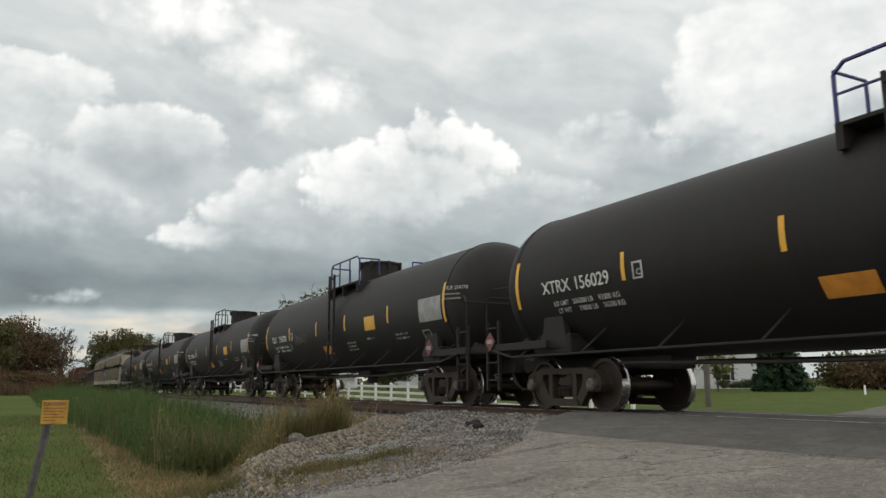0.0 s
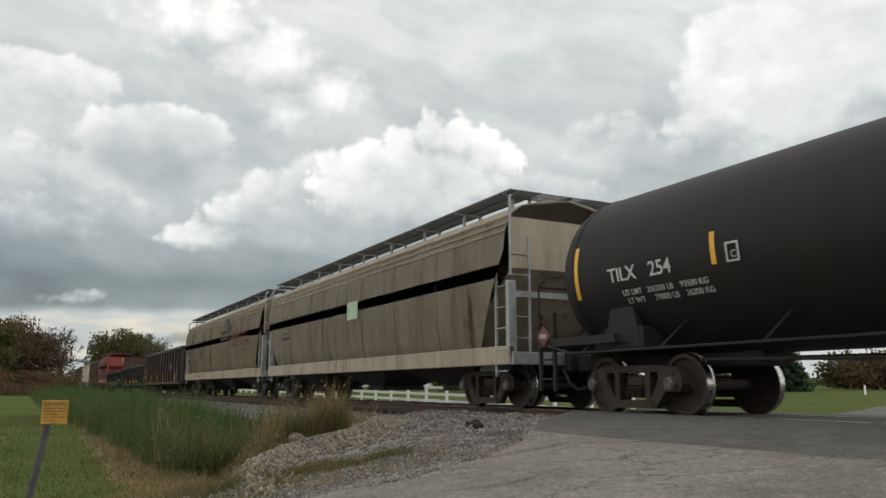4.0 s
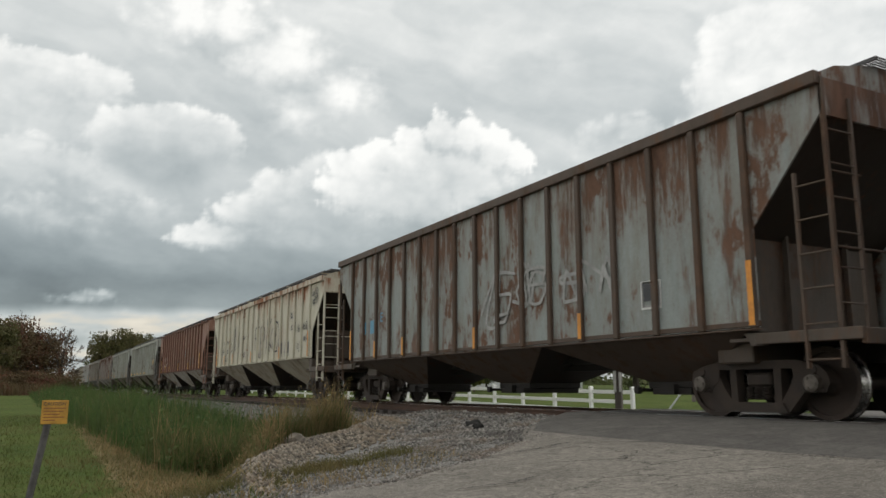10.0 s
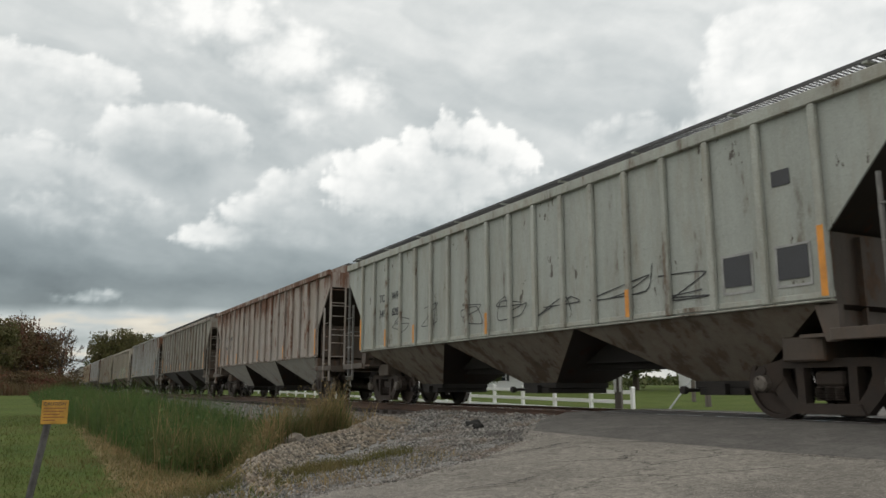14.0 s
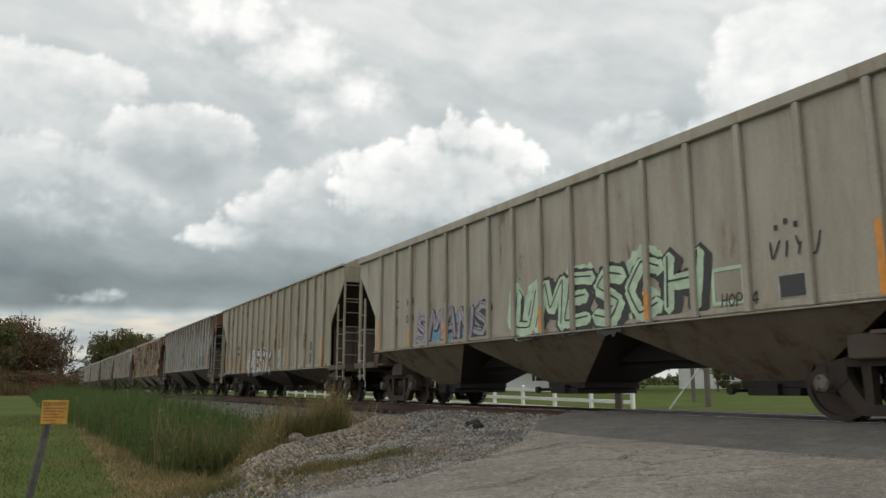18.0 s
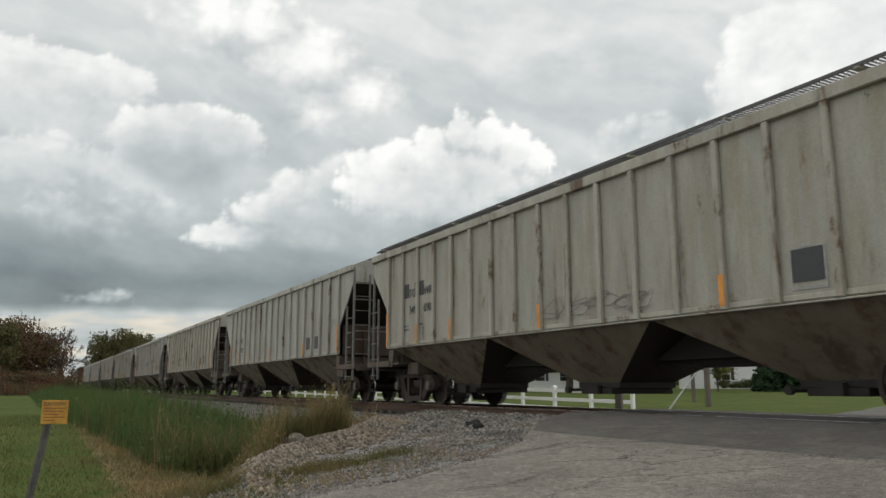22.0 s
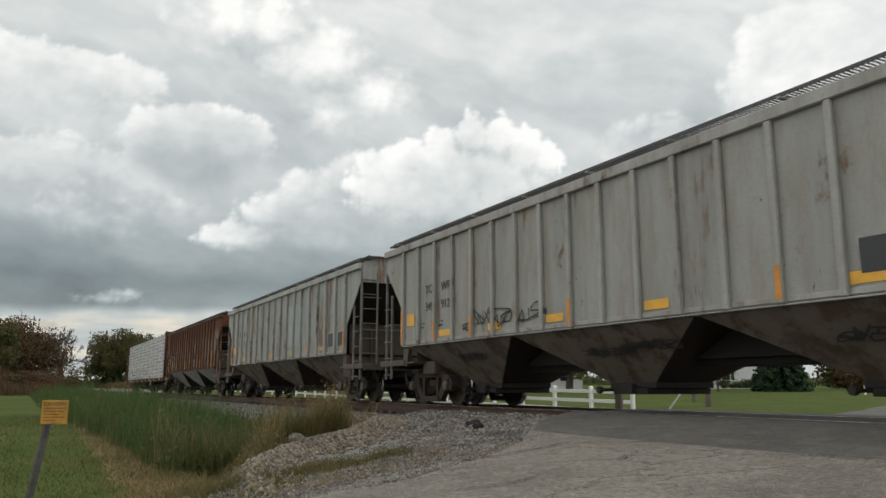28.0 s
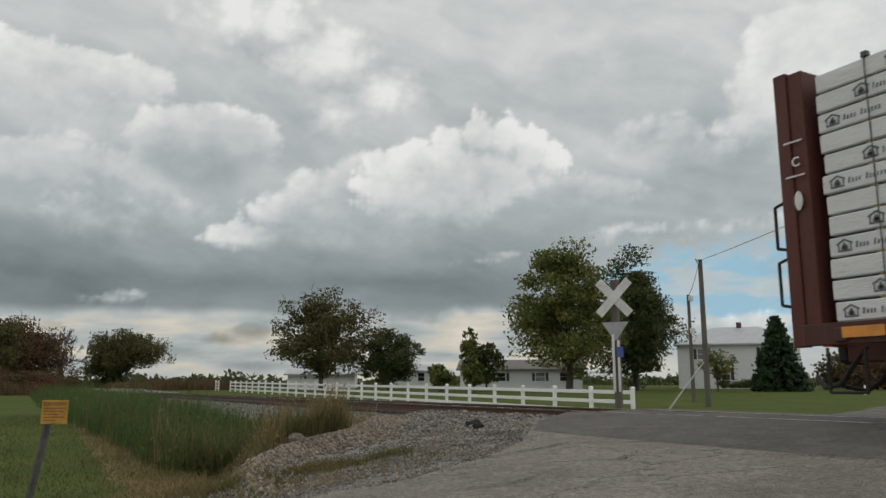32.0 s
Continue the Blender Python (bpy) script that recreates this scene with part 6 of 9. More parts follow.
def gondolas():
    c = add_gondola(-129.98, 8.27, 2.80, 0.68, 13, M_gon1, "dark brown high-sided steel gondola car")
    writing(c, "NS", 0.26, -6.43, 2.14, M_white, -1.475)
    writing(c, "200", 0.26, -6.40, 1.64, M_white, -1.475)
    writing(c, "621", 0.26, -5.33, 1.66, M_white, -1.475)
    small_print(c, -6.1, 1.32, 0.4, 2, M_white, -1.47, 0.06, 0, 1)
    small_print(c, -5.0, 1.32, 0.6, 2, M_white, -1.47, 0.07, 0, 2)
    small_print(c, -4.1, 1.25, 0.8, 1, M_white, -1.47, 0.09, 0, 3)
    scrawl(c, -7.35, 1.0, 0.45, 0.34, M_white, 31, -1.475, 3, 0.05)
    square(c, -7.56, 1.45, 0.09, 0.86, M_yel, "reflector", -1.58)
    for x in (-4.44, -1.2, 1.3, 6.2):
        square(c, x, 1.03, 0.13, 0.55, M_yel, "reflector", -1.585)
    square(c, 6.6, 1.9, 0.11, 0.8, M_yel, "reflector", -1.48)
    # a faded herald: five stripes beside three slanting blocks
    for k in range(5):
        square(c, -1.12 + 0.03 * k, 2.66 - 0.125 * k, 1.5 - 0.05 * k, 0.07, M_herald, "herald_stripe", -1.475, 0, "faded herald stripe")
    for k in range(3):
        bm = bmesh.new()
        u = -0.25 + 0.48 * k
        bm_prism(bm, [(u, 2.12), (u + 0.28, 2.12), (u + 0.36, 2.68), (u + 0.08, 2.68)], -1.479, -1.472)
        part("herald_block", bm, M_herald, c, "faded herald block")
    square(c, 3.8, 1.75, 0.42, 0.42, M_white, "marking_frame", -1.48, 0.03)
    small_print(c, 3.66, 1.82, 0.26, 3, M_white, -1.478, 0.05)
    small_print(c, 5.4, 1.5, 1.6, 2, M_grey_l, -1.475, 0.07, 0, 5)

    c = add_gondola(-147.5, 8.17, 2.16, 0.68, 13, M_gon2, "black-brown gondola car with tall rusty bulkheads at both ends", 0, 1.12, M_plate)
    writing(c, "NS19", 0.23, -6.36, 1.38, M_white, -1.475)
    writing(c, "2569", 0.23, -5.27, 1.40, M_white, -1.475)
    small_print(c, -6.2, 1.22, 0.45, 2, M_white, -1.47, 0.09, 0, 1)
    small_print(c, -5.1, 1.24, 0.55, 2, M_white, -1.47, 0.08, 0, 2)
    square(c, -7.63, 1.24, 0.43, 0.2, M_yel, "reflector", -1.48, 0, "yellow reflective panel")
    for x in (-3.85, -0.4, 2.0, 4.2):
        square(c, x, 0.96, 0.5, 0.17, M_yel, "reflector", -1.585)
    square(c, 6.6, 1.45, 0.5, 0.22, M_yel, "reflector", -1.48)
    square(c, 4.6, 1.65, 0.42, 0.42, M_white, "marking_frame", -1.48, 0.03)
    small_print(c, 4.46, 1.72, 0.26, 3, M_white, -1.478, 0.05)

    c = add_gondola(-164.8, 8.1, 1.98, 0.90, 10, M_gon3, "black low-sided drop-centre gondola car with white numbers", 0.28)
    writing(c, "N", 0.2, -6.02, 1.64, M_white, -1.475)
    writing(c, "S", 0.2, -5.74, 1.65, M_white, -1.475)
    writing(c, "616696", 0.195, -6.28, 1.34, M_white, -1.475)
    small_print(c, -5.9, 1.16, 0.9, 2, M_grey_l, -1.47, 0.06, 0, 3)
    square(c, -7.10, 0.96, 1.05, 0.11, M_yel, "reflector", -1.585)
    square(c, 6.9, 1.2, 0.8, 0.14, M_yel, "reflector", -1.585)
    for x in (-3.1, -0.6, 1.8, 3.6):
        square(c, x, 1.02, 0.36, 0.13, M_yel, "reflector", -1.585)
    square(c, 4.9, 1.55, 0.42, 0.42, M_white, "marking_frame", -1.48, 0.03)
    small_print(c, 4.76, 1.62, 0.26, 3, M_white, -1.478, 0.05)


gondolas()


# ---- ribbed hoppers, one by one ----


def marks(c, hb, line1, line2, mat_=None, z1=2.5, h=0.20, x=2.28, split=0.79):
    m = mat_ or M_dark_l
    for row, z in ((line1, z1), (line2, z1 - 0.40)):
        for k, s in enumerate(row.split()):
            writing(c, s, h, -hb + x + split * k, z, m, -1.534)


def stencil(c, x, z, n=2, w=0.42, h=0.44):
    for k in range(n):
        square(c, x + 0.84 * k, z, w + 0.08, h + 0.08, M_grey_l, "marking_frame", -1.527, 0.03)
        square(c, x + 0.84 * k, z + 0.03, w, h - 0.05, M_dark_l, "marking_panel", -1.53, 0, "black data panel with small print")


M_palebar = plain("faded pale yellow strip", (0.42, 0.36, 0.17), 0.65, 0, 0.35, 6, 0.0)
M_ladder = plain("dull grey ladder steel", (0.17, 0.165, 0.155), 0.65, 0.3, 0.3, 6)


def ribbed_hoppers():
    H = 8.22
    # soot and the deep shading of the bays together in one dark brown
    soot_shade = paint("sooty brown bay, shading in its tone", (0.075, 0.062, 0.050), 0.1, 0.35, 0.6, rust_colour=(0.045, 0.032, 0.024))
    dk = plain("dark slope sheet", (0.05, 0.047, 0.044), 0.85, 0, 0.4, 2)
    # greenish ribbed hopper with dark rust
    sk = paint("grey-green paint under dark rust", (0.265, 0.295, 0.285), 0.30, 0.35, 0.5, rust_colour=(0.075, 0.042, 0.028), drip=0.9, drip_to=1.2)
    rb = paint("dark rusted rib", (0.085, 0.062, 0.048), 0.2, 0.3, 0.5, rust_colour=(0.06, 0.036, 0.024))
    c = add_hopper(-204.4, 8.08, sk, "grey-green ribbed hopper car streaked with dark rust", False, 17, 4.10, 1.20, paint("rusty brown bay", (0.075, 0.055, 0.042), 0.2, 0.3, 0.5, rust_colour=(0.05, 0.03, 0.02)), rb, M_org, rb)
    writing(c, "E", 0.25, -5.0, 2.1, M_spray_b, -1.527)
    square(c, -6.1, 2.0, 0.3, 0.35, M_spray_b, "marking_panel", -1.527)
    square(c, -5.5, 2.0, 0.3, 0.35, M_spray_b, "marking_panel", -1.527)
    square(c, 5.1, 1.75, 0.42, 0.42, M_white, "marking_frame", -1.527, 0.035)
    stencil(c, 5.1, 1.76, 1, 0.3, 0.3)
    for k, (x, w) in enumerate(((0.2, 1.2), (1.5, 1.0), (3.0, 1.2))):
        scrawl(c, x, 1.7, w, 0.85, M_grey_l, 40 + k, -1.53, 2, 0.10)
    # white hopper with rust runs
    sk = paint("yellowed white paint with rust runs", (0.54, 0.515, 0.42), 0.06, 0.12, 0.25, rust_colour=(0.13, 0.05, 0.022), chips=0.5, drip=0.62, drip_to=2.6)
    bay = paint("dusty off-white bay", (0.36, 0.325, 0.26), 0.1, 0.32, 0.6, rust_colour=(0.11, 0.08, 0.055))
    c = add_hopper(-222.3, H, sk, "yellowed white ribbed hopper car with rust runs and scrawled tags", True, 18, 3.90, 1.46, bay, rib_at=(-7.06, 0.823))
    marks(c, H, "TC WR", "4 03", M_dark_l, 2.35)
    stencil(c, 3.55, 1.78, 2)
    scrawl(c, -4.6, 1.95, 1.7, 0.95, M_spray_k, 50, -1.53, 4, 0.05)
    tag(c, -0.2, 1.80, 3.6, 1.05, M_spray_k, "FPKE", 52, -1.53, 0.065, 0.0)
    tag(c, 1.6, 1.80, 1.9, 0.9, M_spray_k, "ACO", 57, -1.531, 0.04, 0.0)
    for k, (x, z, w) in enumerate(((-6.6, 1.9, 0.9), (-5.7, 1.6, 0.7), (-2.6, 1.65, 1.4), (-2.2, 2.4, 0.5), (0.5, 1.55, 0.5), (4.75, 2.75, 0.55), (4.8, 2.35, 0.5), (5.55, 2.28, 0.5), (6.2, 2.3, 0.6), (6.3, 1.9, 0.4), (5.6, 1.62, 0.55), (7.05, 3.35, 0.6), (7.1, 3.05, 0.5))):
        scrawl(c, x, z, w, 0.26, M_spray_k, 500 + k, -1.532, 4, 0.03)
    # rust-brown hopper over grey bays
    sk = paint("faded rust-brown side", (0.255, 0.138, 0.10), 0.0, 0.36, 0.55, rust_colour=(0.25, 0.19, 0.155))
    rbb = paint("rust-red rib", (0.15, 0.066, 0.046), 0.1, 0.2, 0.5, rust_colour=(0.10, 0.06, 0.045))
    bay = paint("whitish bay with brown stains", (0.40, 0.385, 0.35), 0.26, 0.30, 0.5, rust_colour=(0.12, 0.08, 0.048))
    c = add_hopper(-240.55, 8.25, sk, "rust-brown ribbed hopper car on pale stained bays", True, 17, 3.86, 1.46, bay, rbb, M_yel, rib_at=(-6.70, 0.838), chord=0.05)
    square(c, -6.05, 2.0, 1.5, 0.95, sk, "marking_panel", -1.524)
    marks(c, 8.25, "TC WR", "40 13", M_white, 2.2)
    writing(c, "9", 0.24, -4.9, 1.82, M_white, -1.527)
    stencil(c, 3.9, 1.85, 2)
    tag(c, -1.7, 1.56, 1.9, 0.5, M_spray_k, "SPOES", 60, -1.53, 0.075, 0.15)
    tag(c, 1.45, 2.25, 0.75, 0.28, M_spray_b, "JESH", 61, -1.53, 0.035, 0.1)
    tag(c, 2.6, 1.52, 0.8, 0.32, M_spray_k, "PEON", 62, -1.53, 0.04, 0.3)
    # two grey-green hoppers
    for rear, num, tagrow in ((-258.57, "349 531", 0), (-276.69, "349 628", 1)):
        # ribs paler than the sheet: their edge highlights put into the paint, rust added
        rbk = paint("worn grey-green rib, lightened for highlights", (0.375, 0.39, 0.35), 0.12, 0.18, 0.45, rust_colour=(0.065, 0.042, 0.028))
        sk = paint("pale grey-green paint", (0.335, 0.355, 0.325), 0.03, 0.12, 0.30, rust_colour=(0.06, 0.042, 0.030), chips=1.0)
        # bay paint stained and darkened overall, the shading under the side in its colour
        bay = paint("stained grey bay, shade in its colour", (0.19, 0.165, 0.135), 0.16, 0.42, 0.7, rust_colour=(0.055, 0.04, 0.028))
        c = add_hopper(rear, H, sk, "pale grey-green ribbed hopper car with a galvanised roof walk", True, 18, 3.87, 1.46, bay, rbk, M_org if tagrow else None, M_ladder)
        marks(c, H, "TC WR", num, M_dark_l, 2.6)
        stencil(c, 5.8, 1.85, 2)
        if tagrow:
            for k in range(7):
                scrawl(c, -4.9 + 1.55 * k, 1.62, 0.8, 0.55, M_spray_k, 70 + k, -1.53, 1, 0.03)
            square(c, 6.55, 2.95, 0.26, 0.20, M_dark_l, "peeled_paint", -1.527)
        else:
            square(c, 6.62, 2.30, 0.60, 0.30, M_yel, "notice", -1.528, 0, "yellow notice panel")
            for x in (-6.4, -4.2, -2.1, -0.2, 2.2):
                square(c, x, 1.55, 0.5, 0.12, M_yel, "reflector", -1.60)
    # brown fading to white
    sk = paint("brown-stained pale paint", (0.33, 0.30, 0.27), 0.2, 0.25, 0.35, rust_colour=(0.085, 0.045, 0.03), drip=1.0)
    bay = paint("pale dusty bay", (0.38, 0.37, 0.34), 0, 0.05, 0.4)
    c = add_hopper(-294.76, H, sk, "brown-stained pale ribbed hopper car", False, 17, 4.0, 1.46, bay)
    marks(c, H, "TC WR", "40 12")
    sk = paint("grimy grey-brown paint", (0.24, 0.23, 0.20), 0.12, 0.38, 0.5, rust_colour=(0.07, 0.042, 0.028))
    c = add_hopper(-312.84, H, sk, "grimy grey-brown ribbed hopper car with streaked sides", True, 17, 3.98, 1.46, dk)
    square(c, -5.7, 2.35, 1.3, 0.95, M_grey_l, "marking_panel", -1.524)
    marks(c, H, "TC WR", "349 852", M_dark_l, 2.5)
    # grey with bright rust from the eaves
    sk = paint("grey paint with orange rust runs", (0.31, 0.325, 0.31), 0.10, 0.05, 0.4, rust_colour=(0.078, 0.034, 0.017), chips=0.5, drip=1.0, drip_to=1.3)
    rb = paint("bare grey rib", (0.38, 0.39, 0.375), 0.12, 0.16, 0.4, rust_colour=(0.075, 0.04, 0.024))
    c = add_hopper(-330.91, H, sk, "grey ribbed hopper car with orange rust runs from the eaves", False, 18, 4.02, 1.42, soot_shade, rb, M_org, rib_at=(-6.86, 0.815), chord=0.05)
    marks(c, H, "TC WR", "01 00", M_dark_l, 2.4)
    square(c, 4.55, 1.62, 0.46, 0.42, M_dust, "marking_panel", -1.527)
    stencil(c, 5.38, 1.63, 1, 0.4, 0.4)
    stencil(c, 6.75, 1.76, 1, 0.42, 0.2)
    for k, s in enumerate("PEON"):
        piece("graffiti_outline", letters(s, 0.66, 0.05), M_dark_l, c, pose(0.62 + 0.815 * k, -1.528, 1.46, 0, -4, 0))
        piece("graffiti_fill", letters(s, 0.66, -0.005), sk, c, pose(0.62 + 0.815 * k, -1.533, 1.46, 0, -4, 0))
    scrawl(c, -2.2, 1.6, 1.0, 0.5, M_spray_k, 81, -1.53, 2, 0.03)
    # beige with a long mural
    sk = paint("beige paint", (0.36, 0.335, 0.28), 0.0, 0.12, 0.4, rust_colour=(0.10, 0.065, 0.04), chips=0.3)
    # darker beige than the side: bay shading put into the paint, with stains
    bay = paint("stained beige bay, shade in its colour", (0.19, 0.155, 0.115), 0.1, 0.32, 0.6, rust_colour=(0.07, 0.048, 0.032))
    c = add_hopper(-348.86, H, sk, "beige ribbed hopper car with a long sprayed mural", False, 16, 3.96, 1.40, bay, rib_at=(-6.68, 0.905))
    marks(c, H, "TC WR", "40 004", M_dark_l, 2.35)
    square(c, -2.9, 1.72, 3.1, 0.55, M_spray_b, "graffiti_fill", -1.522, 0, "faded blue spray")
    mural(c, -4.6, 1.48, 3.4, 0.66, "SMANS", M_spray_v, M_spray_k, 90, -1.528, 0.14)
    square(c, 4.75, 1.72, 0.55, 0.5, M_spray_g, "graffiti_halo", -1.524, 0.05, "pale green sprayed frame")
    mural(c, -0.35, 1.46, 4.75, 0.80, "UMESCH", M_spray_g, M_spray_k, 91, -1.53, 0.23)
    tag(c, 4.62, 1.42, 0.62, 0.18, M_spray_k, "HOPE4", 93, -1.53, 0.022, 0.1)
    tag(c, 5.4, 1.95, 0.75, 0.22, M_spray_k, "VIYU", 92, -1.53, 0.03, 0.2)
    for k in range(3):
        square(c, 5.55 + 0.14 * k, 2.34 + 0.06 * (k % 2), 0.05, 0.07, M_spray_k, "graffiti_spot", -1.53)
    stencil(c, 5.74, 1.58, 1, 0.36, 0.30)
    # taller greenish beige
    rbg = paint("pale worn rib", (0.36, 0.345, 0.29), 0.14, 0.2, 0.4, rust_colour=(0.12, 0.055, 0.03))
    sk = paint("greenish beige paint", (0.31, 0.29, 0.22), 0.06, 0.26, 0.6, chips=0.3, rust_colour=(0.13, 0.08, 0.045))
    c = add_hopper(-366.59, H, sk, "greenish beige ribbed hopper car with white graffiti", False, 16, 4.02, 1.10, soot_shade, rbg, M_org, rib_at=(-6.82, 0.887), chord=0.05)
    writing(c, "TC WR", 0.18, -5.25, 2.02, M_dark_l, -1.527)
    small_print(c, -5.3, 1.78, 0.9, 1, M_dark_l, -1.527, 0.14)
    mural(c, -2.7, 1.06, 3.3, 0.74, "MESK", M_spray_w, M_spray_k, 100, -1.53, 0.23)
    scrawl(c, -2.2, 1.2, 2.4, 0.45, M_spray_r, 104, -1.5445, 4, 0.022)
    tag(c, 1.5, 1.50, 0.9, 0.3, M_spray_w, "YECU", 101, -1.53, 0.04, 0.15)
    tag(c, 1.6, 1.12, 0.7, 0.28, M_spray_w, "MYE", 102, -1.53, 0.035, 0.15)
    stencil(c, 5.42, 1.72, 1, 0.42, 0.36)
    stencil(c, 5.42, 1.34, 1, 0.42, 0.36)
    scrawl(c, -6.0, 1.35, 1.4, 0.5, M_spray_r, 103, -1.53, 4, 0.03)
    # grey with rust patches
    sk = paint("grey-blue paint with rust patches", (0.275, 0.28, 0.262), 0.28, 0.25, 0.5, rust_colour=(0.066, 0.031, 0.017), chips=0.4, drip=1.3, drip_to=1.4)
    c = add_hopper(-384.77, H, sk, "grey ribbed hopper car with large rust patches", False, 18, 4.02, 1.46, soot_shade, rb, M_org, rib_at=(-6.86, 0.815), chord=0.05)
    marks(c, H, "TC WR", "40 15", M_spray_b, 2.4)
    scrawl(c, -6.4, 1.55, 4.2, 0.7, M_spray_k, 110, -1.53, 9, 0.025)
    tag(c, 2.5, 1.58, 1.5, 0.27, M_spray_k, "FEYORP", 111, -1.532, 0.032, 0.2)
    stencil(c, 4.6, 1.8, 2, 0.5, 0.5)
    # mostly rusted through
    sk = paint("mostly rusted-through cream paint", (0.42, 0.39, 0.30), 0.56, 0.40, 0.3, rust_colour=(0.058, 0.024, 0.017))
    rb2 = paint("half-rusted rib", (0.38, 0.345, 0.25), 0.30, 0.3, 0.4, rust_colour=(0.062, 0.028, 0.018))
    bay = paint("grey-brown bay", (0.20, 0.19, 0.175), 0.0, 0.1, 0.5, rust_colour=(0.07, 0.05, 0.03))
    c = add_hopper(-402.75, H, sk, "cream ribbed hopper car, mostly rusted through to dark red", False, 16, 3.92, 1.36, bay, rb2, M_yel, rib_at=(-6.48, 0.90))
    square(c, -5.15, 1.9, 0.62, 0.3, M_cream_l, "marking_panel", -1.524)
    writing(c, "4001", 0.2, -5.42, 1.80, M_dark_l, -1.532)
    stencil(c, 2.25, 1.55, 2)
    scrawl(c, 6.3, 1.7, 1.0, 0.5, M_spray_w, 115, -1.53, 2, 0.08)

    greys = (
        (-420.97, "349 690", (0.335, 0.335, 0.305), 0.02, 0.14, True, "pale grey ribbed hopper car with a galvanised roof walk"),
        (-438.89, "4 0192", (0.34, 0.35, 0.33), 0.0, 0.06, False, "clean pale grey ribbed hopper car"),
        (-456.99, "40 200", (0.35, 0.345, 0.315), 0.03, 0.10, False, "pale grey ribbed hopper car with dark tags on its bays"),
        (-475.00, "40 077", (0.335, 0.34, 0.33), 0.0, 0.10, False, "pale grey ribbed hopper car with a tan patch"),
        (-493.20, "349 700", (0.31, 0.315, 0.29), 0.04, 0.22, True, "streaked grey ribbed hopper car"),
        (-511.45, "401 47", (0.36, 0.36, 0.34), 0.16, 0.22, False, "off-white ribbed hopper car with rust along the eaves"),
        (-529.67, "349 912", (0.315, 0.325, 0.32), 0.02, 0.12, True, "grey ribbed hopper car with yellow reflectors and dark tags"),
        (-547.90, "349 511", (0.31, 0.33, 0.33), 0.05, 0.28, True, "grey ribbed hopper car with tan rust streaks"),
    )
    for k, (rear, num, col, ru, st, boards, lab) in enumerate(greys):
        col = tuple(x * y for x, y in zip(col, (1.03, 1.01, 0.965)))
        # side colour raised by 1.12 to give the ribs painted highlights, with rust wear
        rbk = paint("worn grey rib, lightened for highlights", tuple(x * 1.12 for x in col), 0.14, 0.2, 0.45, rust_colour=(0.065, 0.042, 0.028))
        sk = paint("grey hopper paint", col, ru, st + 0.06, 0.5, chips=(0.5, 0.2, 0.6, 0.5, 0.7, 0.7, 0.6, 0.7)[k], rust_colour=(0.12, 0.06, 0.03) if k in (5, 7) else (0.09, 0.06, 0.04))
        # side colour darkened and browned to carry the bay's shading, plus rust runs
        bay = paint("stained grey bay, shade in its colour", tuple(x * y for x, y in zip(col, (0.48, 0.42, 0.36))), 0.16, 0.42, 0.7, rust_colour=(0.05, 0.035, 0.025))
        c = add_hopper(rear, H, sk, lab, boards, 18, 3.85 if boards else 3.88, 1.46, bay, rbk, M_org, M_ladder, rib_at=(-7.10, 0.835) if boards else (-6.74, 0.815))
        if k == 0:
            square(c, -6.2, 2.72, 0.5, 0.34, M_dark_l, "marking_panel", -1.524)
            square(c, -5.4, 2.72, 0.5, 0.34, M_dark_l, "marking_panel", -1.524)
        if k == 5:
            square(c, -6.2, 2.35, 0.6, 0.8, M_white, "marking_panel", -1.524)
            square(c, -5.4, 2.35, 0.6, 0.8, M_white, "marking_panel", -1.524)
        marks(c, H, "TC WR", num, M_dark_l, 2.55 if boards else 2.3)
        small_print(c, -6.4, 1.85, 0.45, 2, M_dark_l, -1.527, 0.05, 0, k)
        small_print(c, -5.6, 1.85, 0.55, 2, M_dark_l, -1.527, 0.05, 0, k + 1)
        small_print(c, 6.2, 2.4, 0.9, 3, M_grey_l, -1.527, 0.06, 0, k)
        stencil(c, (5.01, 4.26, 4.26, 5.89, 5.01, 4.26, 5.01, 5.84)[k], 1.80, 1 if k == 0 else 2)
        if k in (0, 2, 6):
            scrawl(c, -0.6 if k != 6 else -4.2, 1.58, 3.0, 0.34, M_spray_k if k == 6 else M_dust, 130 + k, -1.53, 6, 0.045 if k == 6 else 0.022)
        if k in (6, 7):
            for x in (-5.0, -2.9, -0.9, 1.6, 4.9):
                square(c, x, 1.60, 0.5, 0.14, M_yel if k == 6 else M_palebar, "reflector", -1.529)
            square(c, -6.72, 2.0, 0.4, 0.28, M_yel, "notice", -1.529)
        if k in (2, 6):
            # tags on the sloping side plates of the bays
            for n_, x in enumerate((-4.9, -0.5, 0.5, 4.2, 5.2) if k == 6 else (-5.2, -0.4, 4.0)):
                scrawl(c, x, 0.98 - 0.06 * (n_ % 2), 1.1, 0.2, M_spray_k, 140 + 10 * k + n_, -1.14, 5, 0.045, "graffiti", True, 46.3)
        if k == 2:
            for n_, (x, z) in enumerate(((-2.6, 1.66), (0.9, 1.6), (1.9, 1.62), (3.6, 1.62), (4.6, 1.9))):
                scrawl(c, x, z, 0.55, 0.22, M_spray_k, 170 + n_, -1.53, 4, 0.022)
            tag(c, -5.2, 1.62, 1.9, 0.55, M_grey_l, "UEFI", 178, -1.53, 0.05, 0.0)
        if k == 7:
            square(c, 2.05, 2.53, 2.08, 1.42, paint("fresher blue-grey repaint", (0.335, 0.372, 0.372), 0, 0.06, 0.3), "repainted_patch", -1.524, 0, "fresher blue-grey repainted patch")
